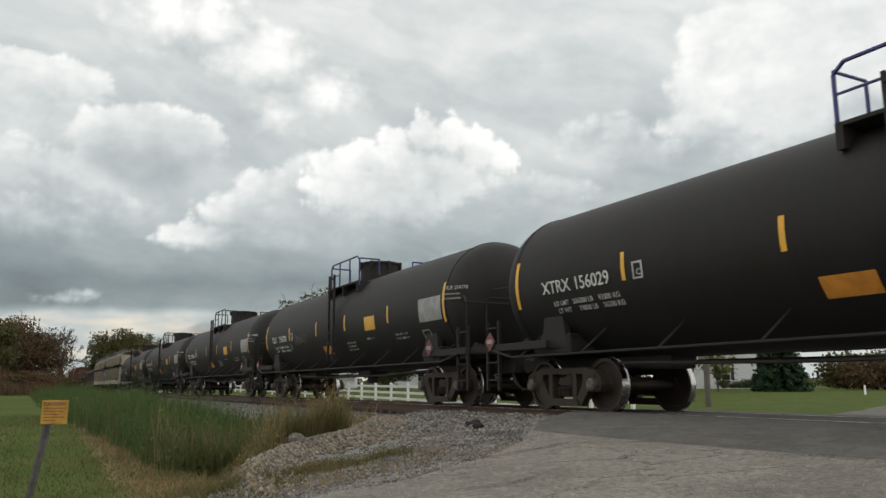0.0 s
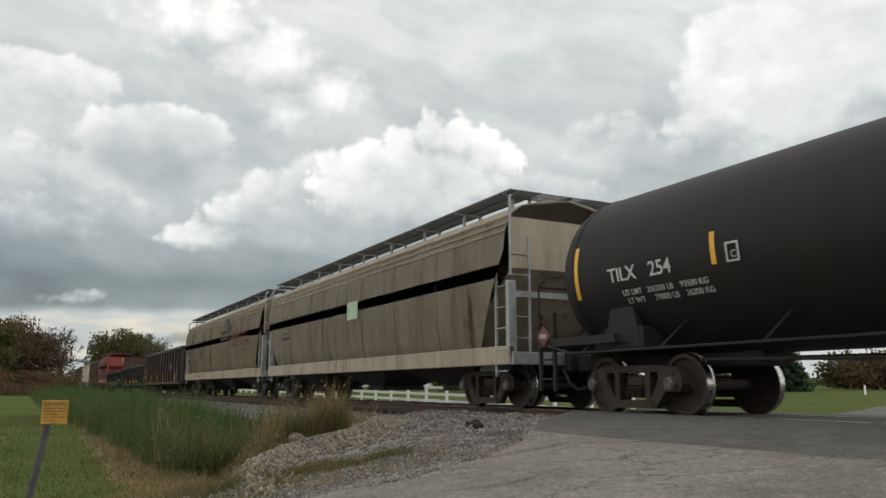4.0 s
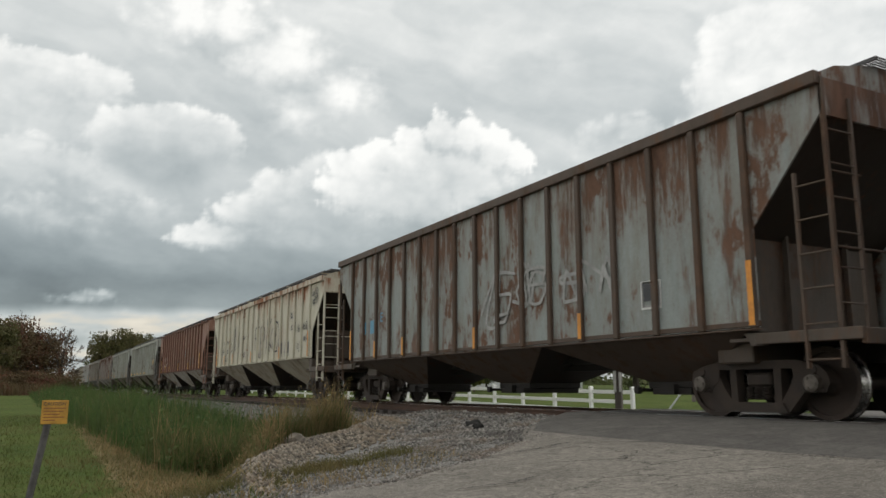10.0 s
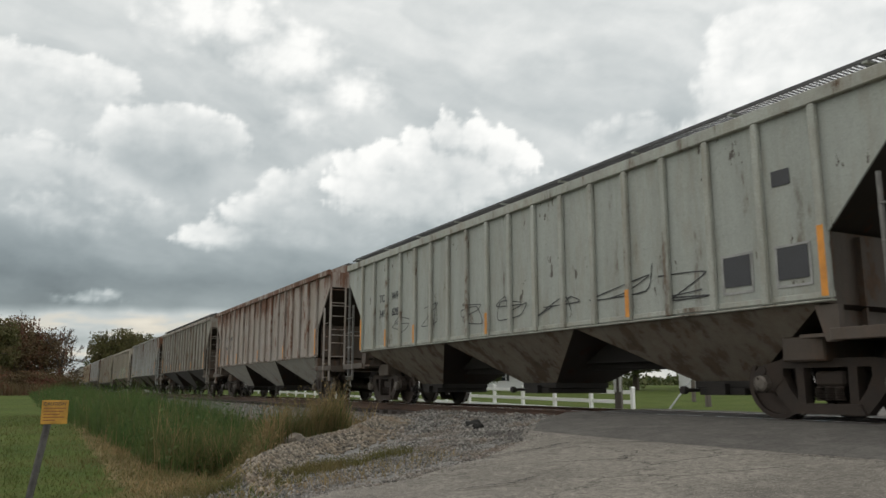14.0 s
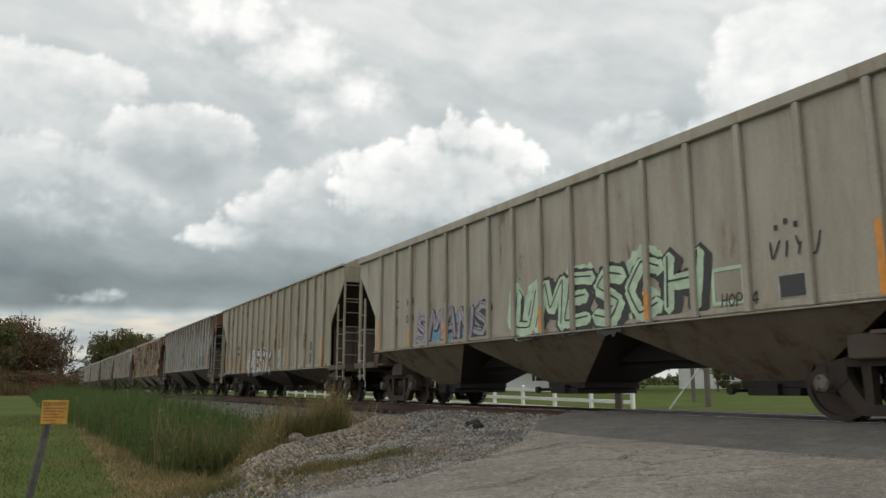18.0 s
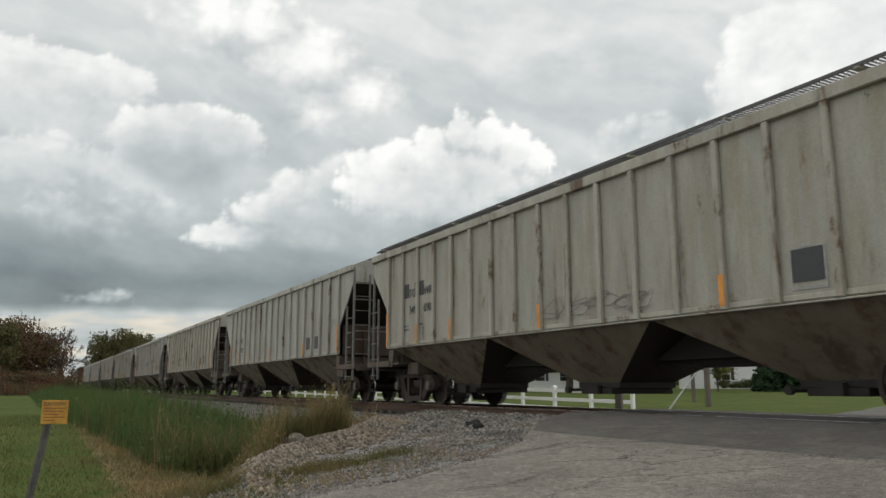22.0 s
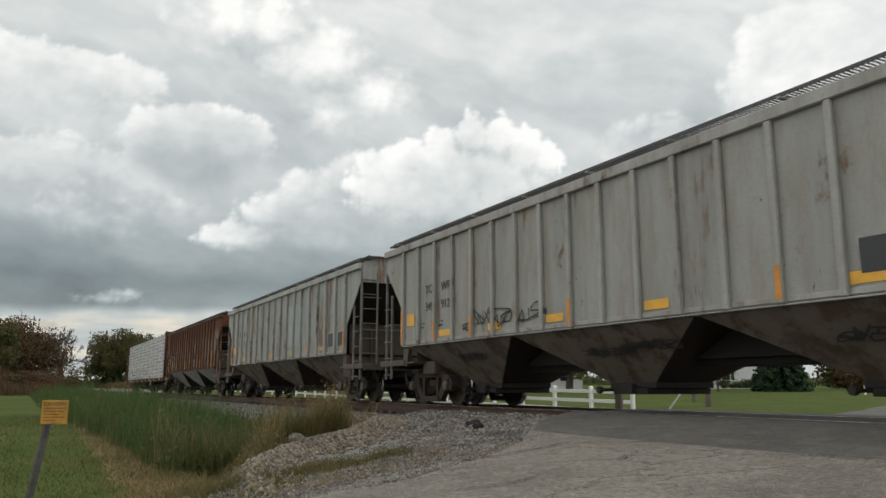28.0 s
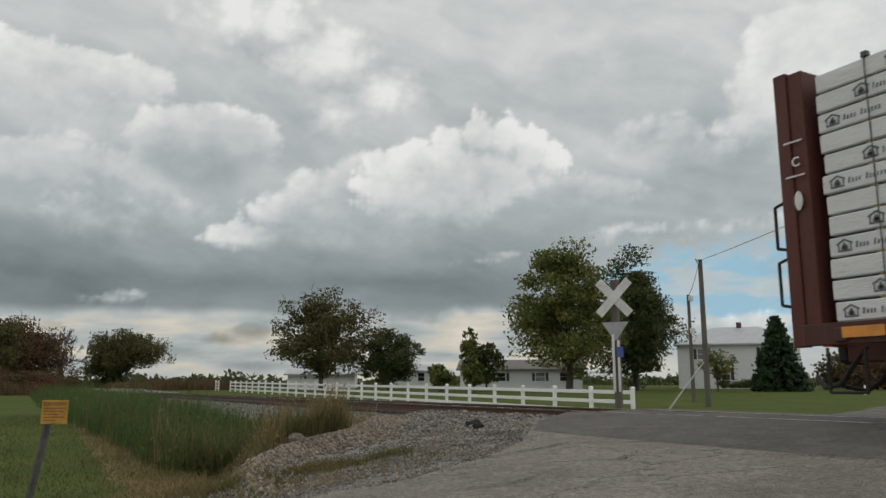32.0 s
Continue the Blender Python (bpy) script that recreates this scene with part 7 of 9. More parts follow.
        if k == 3:
            square(c, 4.1, 1.80, 2.0, 0.60, paint("tan repaint", (0.36, 0.28, 0.17), 0, 0.15, 0.5), "repainted_patch", -1.524)
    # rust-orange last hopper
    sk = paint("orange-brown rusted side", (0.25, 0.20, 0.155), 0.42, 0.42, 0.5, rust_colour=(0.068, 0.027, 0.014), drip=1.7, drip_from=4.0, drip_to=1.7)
    rb3 = paint("rusted rib", (0.085, 0.036, 0.022), 0.4, 0.3, 0.4, rust_colour=(0.07, 0.027, 0.013))
    bay = paint("pale grey bay with stains", (0.27, 0.27, 0.255), 0.08, 0.16, 0.6, rust_colour=(0.08, 0.05, 0.03))
    c = add_hopper(-566.06, H, sk, "orange-brown rusted ribbed hopper car on pale grey bays", True, 19, 3.86, 1.46, bay, rb3, M_yel, rib_at=(-6.74, 0.748), chord=0.05)
    for k, (x, z) in enumerate(((-6.40, 2.02), (-5.68, 2.06), (-4.95, 1.98))):
        square(c, x, z, 0.60, 0.72, M_grey_l, "marking_panel", -1.524, 0, "pale lettering patch")
    marks(c, H, "TC WR", "40 13", M_dark_l, 2.08, 0.24, 1.58, 0.74)
    writing(c, "0.", 0.24, -5.05, 1.93, M_dark_l, -1.534)
    for x in (-3.40, -2.58):
        square(c, x, 1.98, 0.36, 0.09, M_dark_l, "marking_panel", -1.527)
    stencil(c, 4.9, 1.9, 2)
    square(c, 1.6, 1.75, 0.75, 0.4, M_grey_l, "marking_panel", -1.526)
    scrawl(c, 1.3, 1.6, 0.6, 0.28, M_spray_k, 150, -1.53, 4, 0.03)


ribbed_hoppers()


# ---- centrebeam flat car with wrapped timber ----
M_beamred = paint("red-brown flat car paint", (0.105, 0.033, 0.026), 0.18, 0.28, 0.6, rust_colour=(0.04, 0.02, 0.015), chips=0.5)
M_strap = plain("dark steel strap", (0.07, 0.07, 0.072), 0.5, 0.4, 0.2, 4)
M_plank = plain("yellow sawn plank", (0.48, 0.32, 0.10), 0.75, 0, 0.25, 3, 0.2, (0.5, 4, 4))
M_lumber = plain("sawn timber", (0.42, 0.30, 0.15), 0.8, 0, 0.25, 2, 0.2, (0.5, 4, 4))


M_print = plain("dull dark print", (0.13, 0.14, 0.135), 0.6, 0, 0.25, 4, 0.0)


def wrap_material():
    n = Net("white printed plastic wrap")
    big, fine = n.noise(1.3, 4, 0.6, (0.6, 1, 2.5)), n.noise(9, 4, 0.6, (1, 1, 2.5))
    c = n.mix(n.ramp(big, 0.3, 0.75, 0, 0.5), (0.58, 0.59, 0.585), (0.45, 0.46, 0.455))
    c = n.mix(n.ramp(n.noise(0.5, 4), 0.62, 0.75, 0, 0.35), c, (0.32, 0.33, 0.32))
    n.bump(fine, 0.5, 0.03)
    return n.end(c, 0.45)


def wrap_print_mesh(w, seed):
    """The dark print on a wrap: a plain house-shaped mark, bars in place of the maker's name, and the kind of timber."""
    rng = random.Random(seed)
    bm = bmesh.new()
    x = -w / 2 + 0.12 + 0.39 * seed
    while x < w / 2 - 0.35:
        e = 0.018
        for poly in ([(0, 0.065), (0.17, 0.065), (0.17, 0.065 + e), (0, 0.065 + e)], [(0, 0.065), (e, 0.065), (e, 0.16), (0, 0.15)], [(0.17 - e, 0.065), (0.17, 0.065), (0.17, 0.15), (0.17 - e, 0.16)],
                     [(-0.015, 0.14), (0.085, 0.19), (0.085, 0.215), (-0.015, 0.165)], [(0.085, 0.19), (0.185, 0.14), (0.185, 0.165), (0.085, 0.215)],
                     [(0.07, 0.08), (0.10, 0.08), (0.10, 0.13), (0.07, 0.13)], [(0.035, 0.11), (0.135, 0.11), (0.085, 0.175)], [(0.03, 0.088), (0.14, 0.088), (0.085, 0.14)]):
            bm_prism(bm, [(x + u, v) for u, v in poly], -0.004, 0)
        u = x + 0.22
        if u < w / 2 - 0.85:
            for count in (4, 6):
                for i in range(count):
                    d, t = rng.uniform(0.016, 0.024), 0.05 if i else 0.07
                    bm_prism(bm, [(u, 0.092), (u + d, 0.092), (u + d + 0.008, 0.092 + t), (u + 0.008, 0.092 + t)], -0.004, 0)
                    u += d + 0.022
                u += 0.045
            vs = letters("LVL", 0.085, 0.03)
            bm2 = bmesh.new()
            bm2.from_mesh(vs)
            bmesh.ops.translate(bm2, verts=bm2.verts[:], vec=(u + 0.02, -0.003, 0.09))
            tmp = bpy.data.meshes.new("tmp")
            bm2.to_mesh(tmp)
            bm2.free()
            bm.from_mesh(tmp)
            bpy.data.meshes.remove(tmp)
        x += 1.19
    return mesh_of(bm, "print")


M_sill = paint("grimy red-brown sill paint", (0.075, 0.028, 0.022), 0.2, 0.3, 0.6, rust_colour=(0.035, 0.02, 0.015), chips=0.8)


def bearer_mesh():
    bm = bmesh.new()
    bm_prism(bm, [(-0.05, 0.62), (0.05, 0.62), (0.05, 1.05), (-0.05, 1.05)], -1.38, 1.38)
    return mesh_of(bm, "cross_bearer")


def pocket_mesh():
    bm = bmesh.new()
    bm_box(bm, -0.075, 0.075, -0.045, 0.045, -0.09, 0.07, 0.012)
    return mesh_of(bm, "stake_pocket")


def oval_mesh(a, b):
    bm = bmesh.new()
    bm_prism(bm, [(a * math.cos(k * math.pi / 10), b * math.sin(k * math.pi / 10)) for k in range(20)], -0.004, 0.0)
    return mesh_of(bm, "plate")


def centre_beam():
    x0, hb = -579.15, 11.38
    car = new_car("centrebeam_flat_car", x0, "red-brown centrebeam flat car loaded with white-wrapped timber packs", "flat car")
    deck, top = 1.12, 4.24
    bm = bmesh.new()
    bm_box(bm, -hb, hb, -1.42, 1.42, deck - 0.06, deck, 0.01)
    bm_box(bm, -hb - 0.3, hb + 0.3, -0.3, 0.3, 0.72, deck - 0.06, 0.02)
    part("deck", bm, M_beamred, car)
    for s in (-1, 1):
        bm = bmesh.new()
        bm_box(bm, -hb, hb, s * 1.45 - 0.05, s * 1.45 + 0.05, deck - 0.24, deck + 0.01, 0.01)
        sill = part("side_sill", bm, M_sill, car)
        for k in range(26):
            x = -hb + 0.5 + (2 * hb - 1) * k / 25
            piece("stake_pocket", once("cb_pocket", pocket_mesh), M_under if k % 3 else M_sill, sill, pose(x, s * 1.49, deck - 0.12))
        for x, w in ((-10.6, 0.5), (-8.72, 0.24), (-5.95, 0.5), (-2.5, 0.5), (0.6, 0.5), (2.9, 0.5), (5.05, 0.48), (7.45, 0.5), (10.2, 0.5)):
            square(car, x, deck - 0.11, w, 0.12, M_org, "reflector", -1.545, 0, "faded orange reflector") if s < 0 else None
        bm = bmesh.new()
        xb = s * (hb - 0.12)
        bm_box(bm, xb - 0.10, xb + 0.10, -1.45, 1.45, deck, top, 0.01)
        wall = part("bulkhead", bm, M_beamred, car, "red-brown steel bulkhead")
        for y in (-1.42, 1.42):
            bm = bmesh.new()
            bm_box(bm, *sorted((xb + s * 0.103, xb + s * 0.28)), y - 0.06, y + 0.06, deck - 0.25, top + 0.03, 0.01)
            part("bulkhead_post", bm, M_beamred, wall)
        for k in range(8):
            z = deck + 0.28 + 0.38 * k
            bm = bmesh.new()
            bm_box(bm, *sorted((xb + s * 0.103, xb + s * 0.22)), -1.355, 1.355, z, z + 0.07, 0.008)
            part("bulkhead_rib", bm, M_beamred, wall)
        bm = bmesh.new()
        bm_box(bm, *sorted((xb + s * 0.224, xb + s * 0.25)), -0.1, 0.1, deck, top, 0.008)
        part("bulkhead_flat", bm, M_beamred, wall)
        for z in (1.35, 2.05):
            bm = bmesh.new()
            bm_path(bm, [(s * (hb + 0.12), -1.42, z), (s * (hb + 0.30), -1.44, z + 0.04), (s * (hb + 0.30), -1.44, z + 0.56), (s * (hb + 0.12), -1.42, z + 0.62)], 0.02)
            part("grab_rail", bm, M_under, car, "dark bent grab rail")
        bm = bmesh.new()
        bm_path(bm, [(s * (hb - 0.3), -1.5, 0.85), (s * (hb - 0.3), -1.5, 0.35), (s * (hb - 0.75), -1.5, 0.35), (s * (hb - 0.75), -1.5, 0.85)], 0.018)
        part("sill_step", bm, M_under, car)
    bm = bmesh.new()
    bm_box(bm, -hb, hb, -0.08, 0.08, top - 0.2, top + 0.05, 0.01)
    for k in range(18):
        x = -hb + 0.6 + (2 * hb - 1.2) * k / 17
        bm_box(bm, x - 0.06, x + 0.06, -0.07, 0.07, deck, top - 0.2)
    part("centre_beam", bm, M_beamred, car)
    wrap = wrap_material()
    rng = random.Random(5)
    rows, cols = 12, 9
    hgt = (top - 0.12 - deck) / rows
    ln = (2 * hb - 0.7) / cols
    for s in (-1, 1):
        for r in range(rows):
            for k in range(cols):
                kind = (k + r) % 3
                def mk():
                    bm = bmesh.new()
                    bm_box(bm, -ln / 2 + 0.006, ln / 2 - 0.006, -0.62, 0.62, 0.020, hgt - 0.004, 0.016)
                    return mesh_of(bm, "timber_pack")
                p = piece("timber_pack", once("pack", mk), wrap, car, pose(-hb + 0.35 + ln * (k + 0.5) + rng.uniform(-0.02, 0.02), s * (0.76 + rng.uniform(-0.012, 0.012)), deck + hgt * r))
                if s < 0:
                    tagged(piece("print", once(("print", kind), lambda: wrap_print_mesh(ln, kind)), M_print, p, pose(0, -0.622, 0, 0, 0, 0)), kind="stuff")
        bm = bmesh.new()
        for r in range(rows):
            for k in range(cols * 2):
                x = -hb + 0.35 + ln * (k + 0.5) / 2
                bm_box(bm, x - 0.05, x + 0.05, s * 0.76 - 0.6, s * 0.76 + 0.6, deck + hgt * r - 0.004, deck + hgt * r + 0.017)
        tagged(part("spacer_batten", bm, M_lumber, car), kind="stuff")
        bm = bmesh.new()
        for k in range(15):
            x = -hb + 1.0 + (2 * hb - 2.0) * k / 14
            bm_box(bm, x - 0.006, x + 0.006, s * 1.40 - 0.004, s * 1.40 + 0.004, deck - 0.1, top - 0.1)
            bm_box(bm, x - 0.04, x + 0.04, s * 1.36 - 0.04, s * 1.36 + 0.04, top - 0.125, top - 0.05, 0.01)
        tagged(part("strap", bm, M_strap, car), kind="stuff")
    # yellow planks laid between some of the packs
    for r, xa, xb in ((3, -4.5, 1.0), (2, 1.5, 3.2), (4, 4.0, 6.2), (3, -9.5, -6.5)):
        bm = bmesh.new()
        bm_box(bm, xa, xb, -1.42, -1.2, deck + hgt * r - 0.012, deck + hgt * r + 0.026, 0.006)
        part("plank", bm, M_plank, car, "yellow sawn plank")
    # brake rod hung under the deck
    bm = bmesh.new()
    bm_path(bm, [(-6.2, -1.25, 0.62), (-5.4, -1.25, 0.36), (6.4, -1.25, 0.36), (7.2, -1.25, 0.62)], 0.016)
    for k in range(9):
        bm_rod(bm, (-5.2 + 1.42 * k, -1.25, 0.36), (-5.2 + 1.42 * k, -1.25, 0.86), 0.014)
    part("brake_rod", bm, M_under, car)
    bm = bmesh.new()
    bm_lathe(bm, [(-0.75, 0.05), (-0.68, 0.2), (0.68, 0.2), (0.75, 0.05)], "x", 14, (-2.6, -0.75, 0.66))
    part("brake_reservoir", bm, M_under, car)
    bm = bmesh.new()
    bm_prism(bm, [(-6.4, 0.86), (-5.0, 0.52), (5.0, 0.52), (6.4, 0.86)], -0.32, 0.32)
    part("fish_belly_sill", bm, M_under, car)
    for k in range(7):
        piece("cross_bearer", once("cb_cross", bearer_mesh), M_under, car, pose(-6.0 + 2.0 * k, 0, 0))
    for s in (-1, 1):
        bm = bmesh.new()
        bm_path(bm, [(s * (hb - 0.1), -0.5, 0.9), (s * (hb + 0.2), -0.6, 0.45), (s * (hb + 0.5), -0.5, 0.40), (s * (hb + 0.75), -0.3, 0.55)], 0.03)
        part("air_hose", bm, M_under, car)
    square(car, 6.13, deck - 0.33, 0.58, 0.36, M_grey_l, "marking_frame", -1.56, 0.035)
    square(car, 6.13, deck - 0.33, 0.50, 0.28, M_beamred, "marking_panel", -1.553)
    small_print(car, 5.95, deck - 0.26, 0.36, 2, M_grey_l, -1.56, 0.06)
    writing(car, "SOO", 0.135, -8.27, deck - 0.19, M_faint, -1.54)
    writing(car, "601533", 0.135, -7.52, deck - 0.19, M_faint, -1.54)
    for k, x in enumerate((-5.2, -2.4, 0.4, 3.1, 7.9)):
        small_print(car, x, deck - 0.2, 0.5, 2, M_grey_l, -1.537, 0.035, 0, 30 + k)
    writing(car, "C", 0.12, -hb + 0.02, 3.05, M_white, -1.485)
    square(car, -hb + 0.06, 3.36, 0.26, 0.02, M_white, "marking_line", -1.485)
    square(car, -hb + 0.06, 2.93, 0.26, 0.02, M_white, "marking_line", -1.485)
    piece("plate", once("cb_oval", lambda: oval_mesh(0.055, 0.12)), M_white, car, pose(-hb + 0.08, -1.486, 2.62), "white oval plate")
    piece("end_marker", once("eot", lambda: plate_mesh(0.32, 0.26, 0.12)), M_red, car, pose(-hb - 0.36, -0.35, 1.05, 0, 0, -90), "red end-of-train marker box")
    add_truck(car, -hb + 2.1)
    add_truck(car, hb - 2.1)
    add_ends(car, hb + 0.55)


centre_beam()


# ---- the place round the track ----
def make_fence():
    """White vinyl fence along the far side of the track."""
    fence = tagged(new("fence"), "long white three-rail vinyl fence beyond the track", "fence")
    n = 27
    xs = [-22.55 - 2.44 * k for k in range(n + 1)] + [-94.5, -96.2]
    top = lambda x: 0.38 + 0.0117 * (-22.55 - x)
    bm = bmesh.new()
    bm_box(bm, -0.065, 0.065, -0.065, 0.065, -1.15, 0.0, 0.006)
    bm_prism(bm, [(-0.08, 0.0), (0.08, 0.0), (0.08, 0.02), (0.0, 0.07), (-0.08, 0.02)], -0.08, 0.08)
    post = mesh_of(bm, "post")
    for x in xs:
        piece("post", post, M_vinyl, fence, pose(x, 10.3, top(x)))
    bm = bmesh.new()
    bm_box(bm, -0.5, 0.5, -0.022, 0.022, -0.07, 0.07, 0.006)
    rail = mesh_of(bm, "rail")
    for k in range(len(xs) - 1):
        if k == n:
            continue
        a, b = xs[k], xs[k + 1]
        for dz in (-0.14, -0.50, -0.86):
            za, zb = top(a) + dz, top(b) + dz
            r = piece("rail", rail, M_vinyl, fence)
            r.matrix_basis = pose((a + b) / 2, 10.3, (za + zb) / 2, 0, math.degrees(math.atan2(zb - za, a - b)), 0) @ Matrix.Diagonal((abs(a - b) - 0.12, 1, 1, 1))


make_fence()

M_signwhite = plain("worn white sign paint", (0.62, 0.62, 0.60), 0.5, 0, 0.15, 3, 0.05)
M_signgrey = plain("bare sign back", (0.33, 0.34, 0.34), 0.45, 0.7, 0.15, 5)
M_yellowsign = plain("faded yellow sign", (0.44, 0.235, 0.03), 0.6, 0, 0.3, 9, 0.1)
M_bluesign = plain("blue notice plate", (0.05, 0.09, 0.30), 0.5, 0, 0.1, 5, 0)


def make_crossbuck():
    sign = tagged(new("crossing_sign"), "white crossbuck on a weathered post beside the road", "road sign")
    sign.matrix_basis = pose(-16.2, 4.25, -0.15, 0, 0, 36)
    bm = bmesh.new()
    bm_box(bm, -0.09, 0.09, -0.09, 0.09, -0.5, 3.42, 0.01)
    part("post", bm, M_wood, sign)
    bm = bmesh.new()
    bm_box(bm, -0.10, -0.03, -0.125, -0.094, 0.45, 1.95, 0.004)
    bm_box(bm, 0.04, 0.10, -0.125, -0.094, 0.45, 1.8, 0.004)
    part("marker_strip", bm, M_signwhite, sign, "white reflective strip")
    bm = bmesh.new()
    bm_box(bm, -0.61, 0.61, -0.012, 0.012, -0.115, 0.115, 0.004)
    blade = mesh_of(bm, "blade")
    for a, y in ((47, -0.11), (-47, -0.14)):
        piece("blade", blade, M_signwhite, sign, pose(0, y, 2.93, 0, a, 0), "white crossbuck blade")
    bm = bmesh.new()
    bm_prism(bm, [(-0.36, 2.28), (0.36, 2.28), (0.03, 1.80), (-0.03, 1.80)], -0.115, -0.10)
    part("yield_plate", bm, M_signgrey, sign, "grey back of a triangular sign")
    bm = bmesh.new()
    bm_box(bm, 0.02, 0.2, -0.13, -0.12, 1.35, 1.62, 0.004)
    part("notice", bm, M_bluesign, sign, "small blue notice plate")


make_crossbuck()


M_oldpost = plain("weathered post steel", (0.17, 0.165, 0.155), 0.7, 0.3, 0.35, 9, 0.3)


M_signprint = plain("faded red-brown print", (0.20, 0.075, 0.02), 0.6, 0, 0.2, 9, 0.0)


def make_caution():
    sign = tagged(new("caution_sign"), "small faded yellow caution sign on a leaning steel post", "sign")
    sign.matrix_basis = pose(-8.41, -9.265, 0.180, 0, 0, 88)
    bm = bmesh.new()
    bm_box(bm, -0.115, 0.115, -0.006, 0.0, -0.118, 0.105, 0.003)
    part("plate", bm, M_yellowsign, sign, "faded yellow metal plate")
    w = letters("CAUTION", 0.031)
    piece("lettering", w, M_dark_l, sign, pose(-0.100, -0.009, 0.056))
    bm = bmesh.new()
    for k, q in enumerate((0.19, 0.17, 0.14, 0.18, 0.10)):
        bm_box(bm, -0.095, -0.095 + q, -0.008, -0.005, 0.025 - 0.028 * k, 0.034 - 0.028 * k)
    tagged(part("small_print", bm, M_signprint, sign), kind="stuff")
    bm = bmesh.new()
    bm_box(bm, -0.02, -0.014, 0.001, 0.03, -0.95, 0.10)
    bm_box(bm, 0.014, 0.02, 0.001, 0.03, -0.95, 0.10)
    bm_box(bm, -0.032, 0.032, 0.03, 0.036, -0.95, 0.10)
    p = part("post", bm, M_oldpost, sign, "weathered steel channel post")
    p.matrix_basis = pose(-0.035, 0, 0, 0, 8.5, 0)


make_caution()


def make_pole(x, y, z0, z1, r, label):
    pole = tagged(new("utility_pole"), label, "utility pole", "poles by the lane")
    bm = bmesh.new()
    bm_rod(bm, (x, y, z0 - 0.6), (x, y, z1), r, 10, r * 0.72)
    part("pole", bm, M_wood, pole)
    return pole


p1 = make_pole(-29.4, 21.3, -0.6, 7.07, 0.16, "weathered grey wooden utility pole by the lane")
bm = bmesh.new()
bm_rod(bm, (-29.4, 21.15, 6.9), (-29.4, 21.0, 7.1), 0.05, 8)
part("insulator", bm, M_signwhite, p1)
p2 = make_pole(-35.6, 26.6, -0.5, 6.16, 0.13, "dark wooden utility pole with white boxes")
for z in (5.9, 3.9):
    bm = bmesh.new()
    bm_box(bm, -35.45, -35.2, 26.4, 26.65, z - 0.17, z + 0.17, 0.04)
    part("box", bm, M_signwhite, p2, "small white box")


def make_wire(a, b, sag):
    a, b = Vector(a), Vector(b)
    pts = [a.lerp(b, k / 16) - Vector((0, 0, sag * 4 * (k / 16) * (1 - k / 16))) for k in range(17)]
    bm = bmesh.new()
    bm_path(bm, pts, 0.014, 5)
    ob = part("overhead_wire", bm, M_under)
    return tagged(ob, "thin dark overhead wire between poles", "wire")


make_wire((-29.4, 21.2, 7.0), (4.0, 6.0, 8.2), 0.5)
make_wire((-29.4, 21.2, 6.95), (-35.6, 26.6, 6.1), 0.25)
bm = bmesh.new()
bm_rod(bm, (-22.0, 11.2, -0.7), (-21.6, 13.0, 1.35), 0.035, 8)
tagged(part("guy_guard", bm, M_galv), "pale guy-wire guard leaning near the fence end", "guy guard")


# ---- vegetation ----
def leaf_material(name, a, b, c, rough=0.6):
    n = Net(name)
    geo = n.t.nodes.new("ShaderNodeNewGeometry")
    col = n.mix(geo.outputs["Random Per Island"], a, b)
    n.co = geo.outputs["Position"]
    col = n.mix(n.ramp(n.noise(0.6, 3), 0.45, 0.7), col, c)
    m = n.end(col, rough)
    n.b.inputs["Specular IOR Level"].default_value = 0.15
    n.b.inputs["Transmission Weight"].default_value = 0.0
    tr = n.t.nodes.new("ShaderNodeBsdfTranslucent")
    n.t.links.new(col, tr.inputs["Color"])
    mx = n.t.nodes.new("ShaderNodeMixShader")
    mx.inputs[0].default_value = 0.3
    n.t.links.new(n.b.outputs[0], mx.inputs[1])
    n.t.links.new(tr.outputs[0], mx.inputs[2])
    n.t.links.new(mx.outputs[0], n.t.nodes["Material Output"].inputs["Surface"])
    return m


L_mid = leaf_material("yellowing green leaves", (0.073, 0.101, 0.031), (0.161, 0.179, 0.053), (0.231, 0.196, 0.064))
L_dark = leaf_material("dark green leaves", (0.045, 0.062, 0.025), (0.095, 0.110, 0.040), (0.090, 0.088, 0.039))
L_olive = leaf_material("olive leaves", (0.062, 0.065, 0.026), (0.125, 0.120, 0.048), (0.113, 0.089, 0.041))
L_russet = leaf_material("russet autumn leaves", (0.081, 0.057, 0.032), (0.132, 0.103, 0.052), (0.144, 0.057, 0.039))
L_spruce = leaf_material("dark spruce needles", (0.022, 0.046, 0.023), (0.046, 0.080, 0.038), (0.036, 0.061, 0.029))
M_bark = plain("grey-brown bark", (0.075, 0.06, 0.048), 0.9, 0, 0.3, 2, 0.4, (4, 4, 1))


def leaves_mesh(name, P, size, rng, material):
    n = len(P)
    d1 = rng.normal(size=(n, 3))
    d1 /= np.linalg.norm(d1, axis=1)[:, None]
    d2 = np.cross(d1, rng.normal(size=(n, 3)))
    d2 /= np.linalg.norm(d2, axis=1)[:, None]
    s = size * (0.6 + 0.8 * rng.rand(n))[:, None]
    V = np.stack([P - d1 * s, P - d2 * s * 0.55 + d1 * s * 0.1, P + d1 * s, P + d2 * s * 0.55 + d1 * s * 0.1], 1)
    F = np.arange(4 * n).reshape(n, 4)
    return raw(name, V.reshape(-1, 3), F, material)


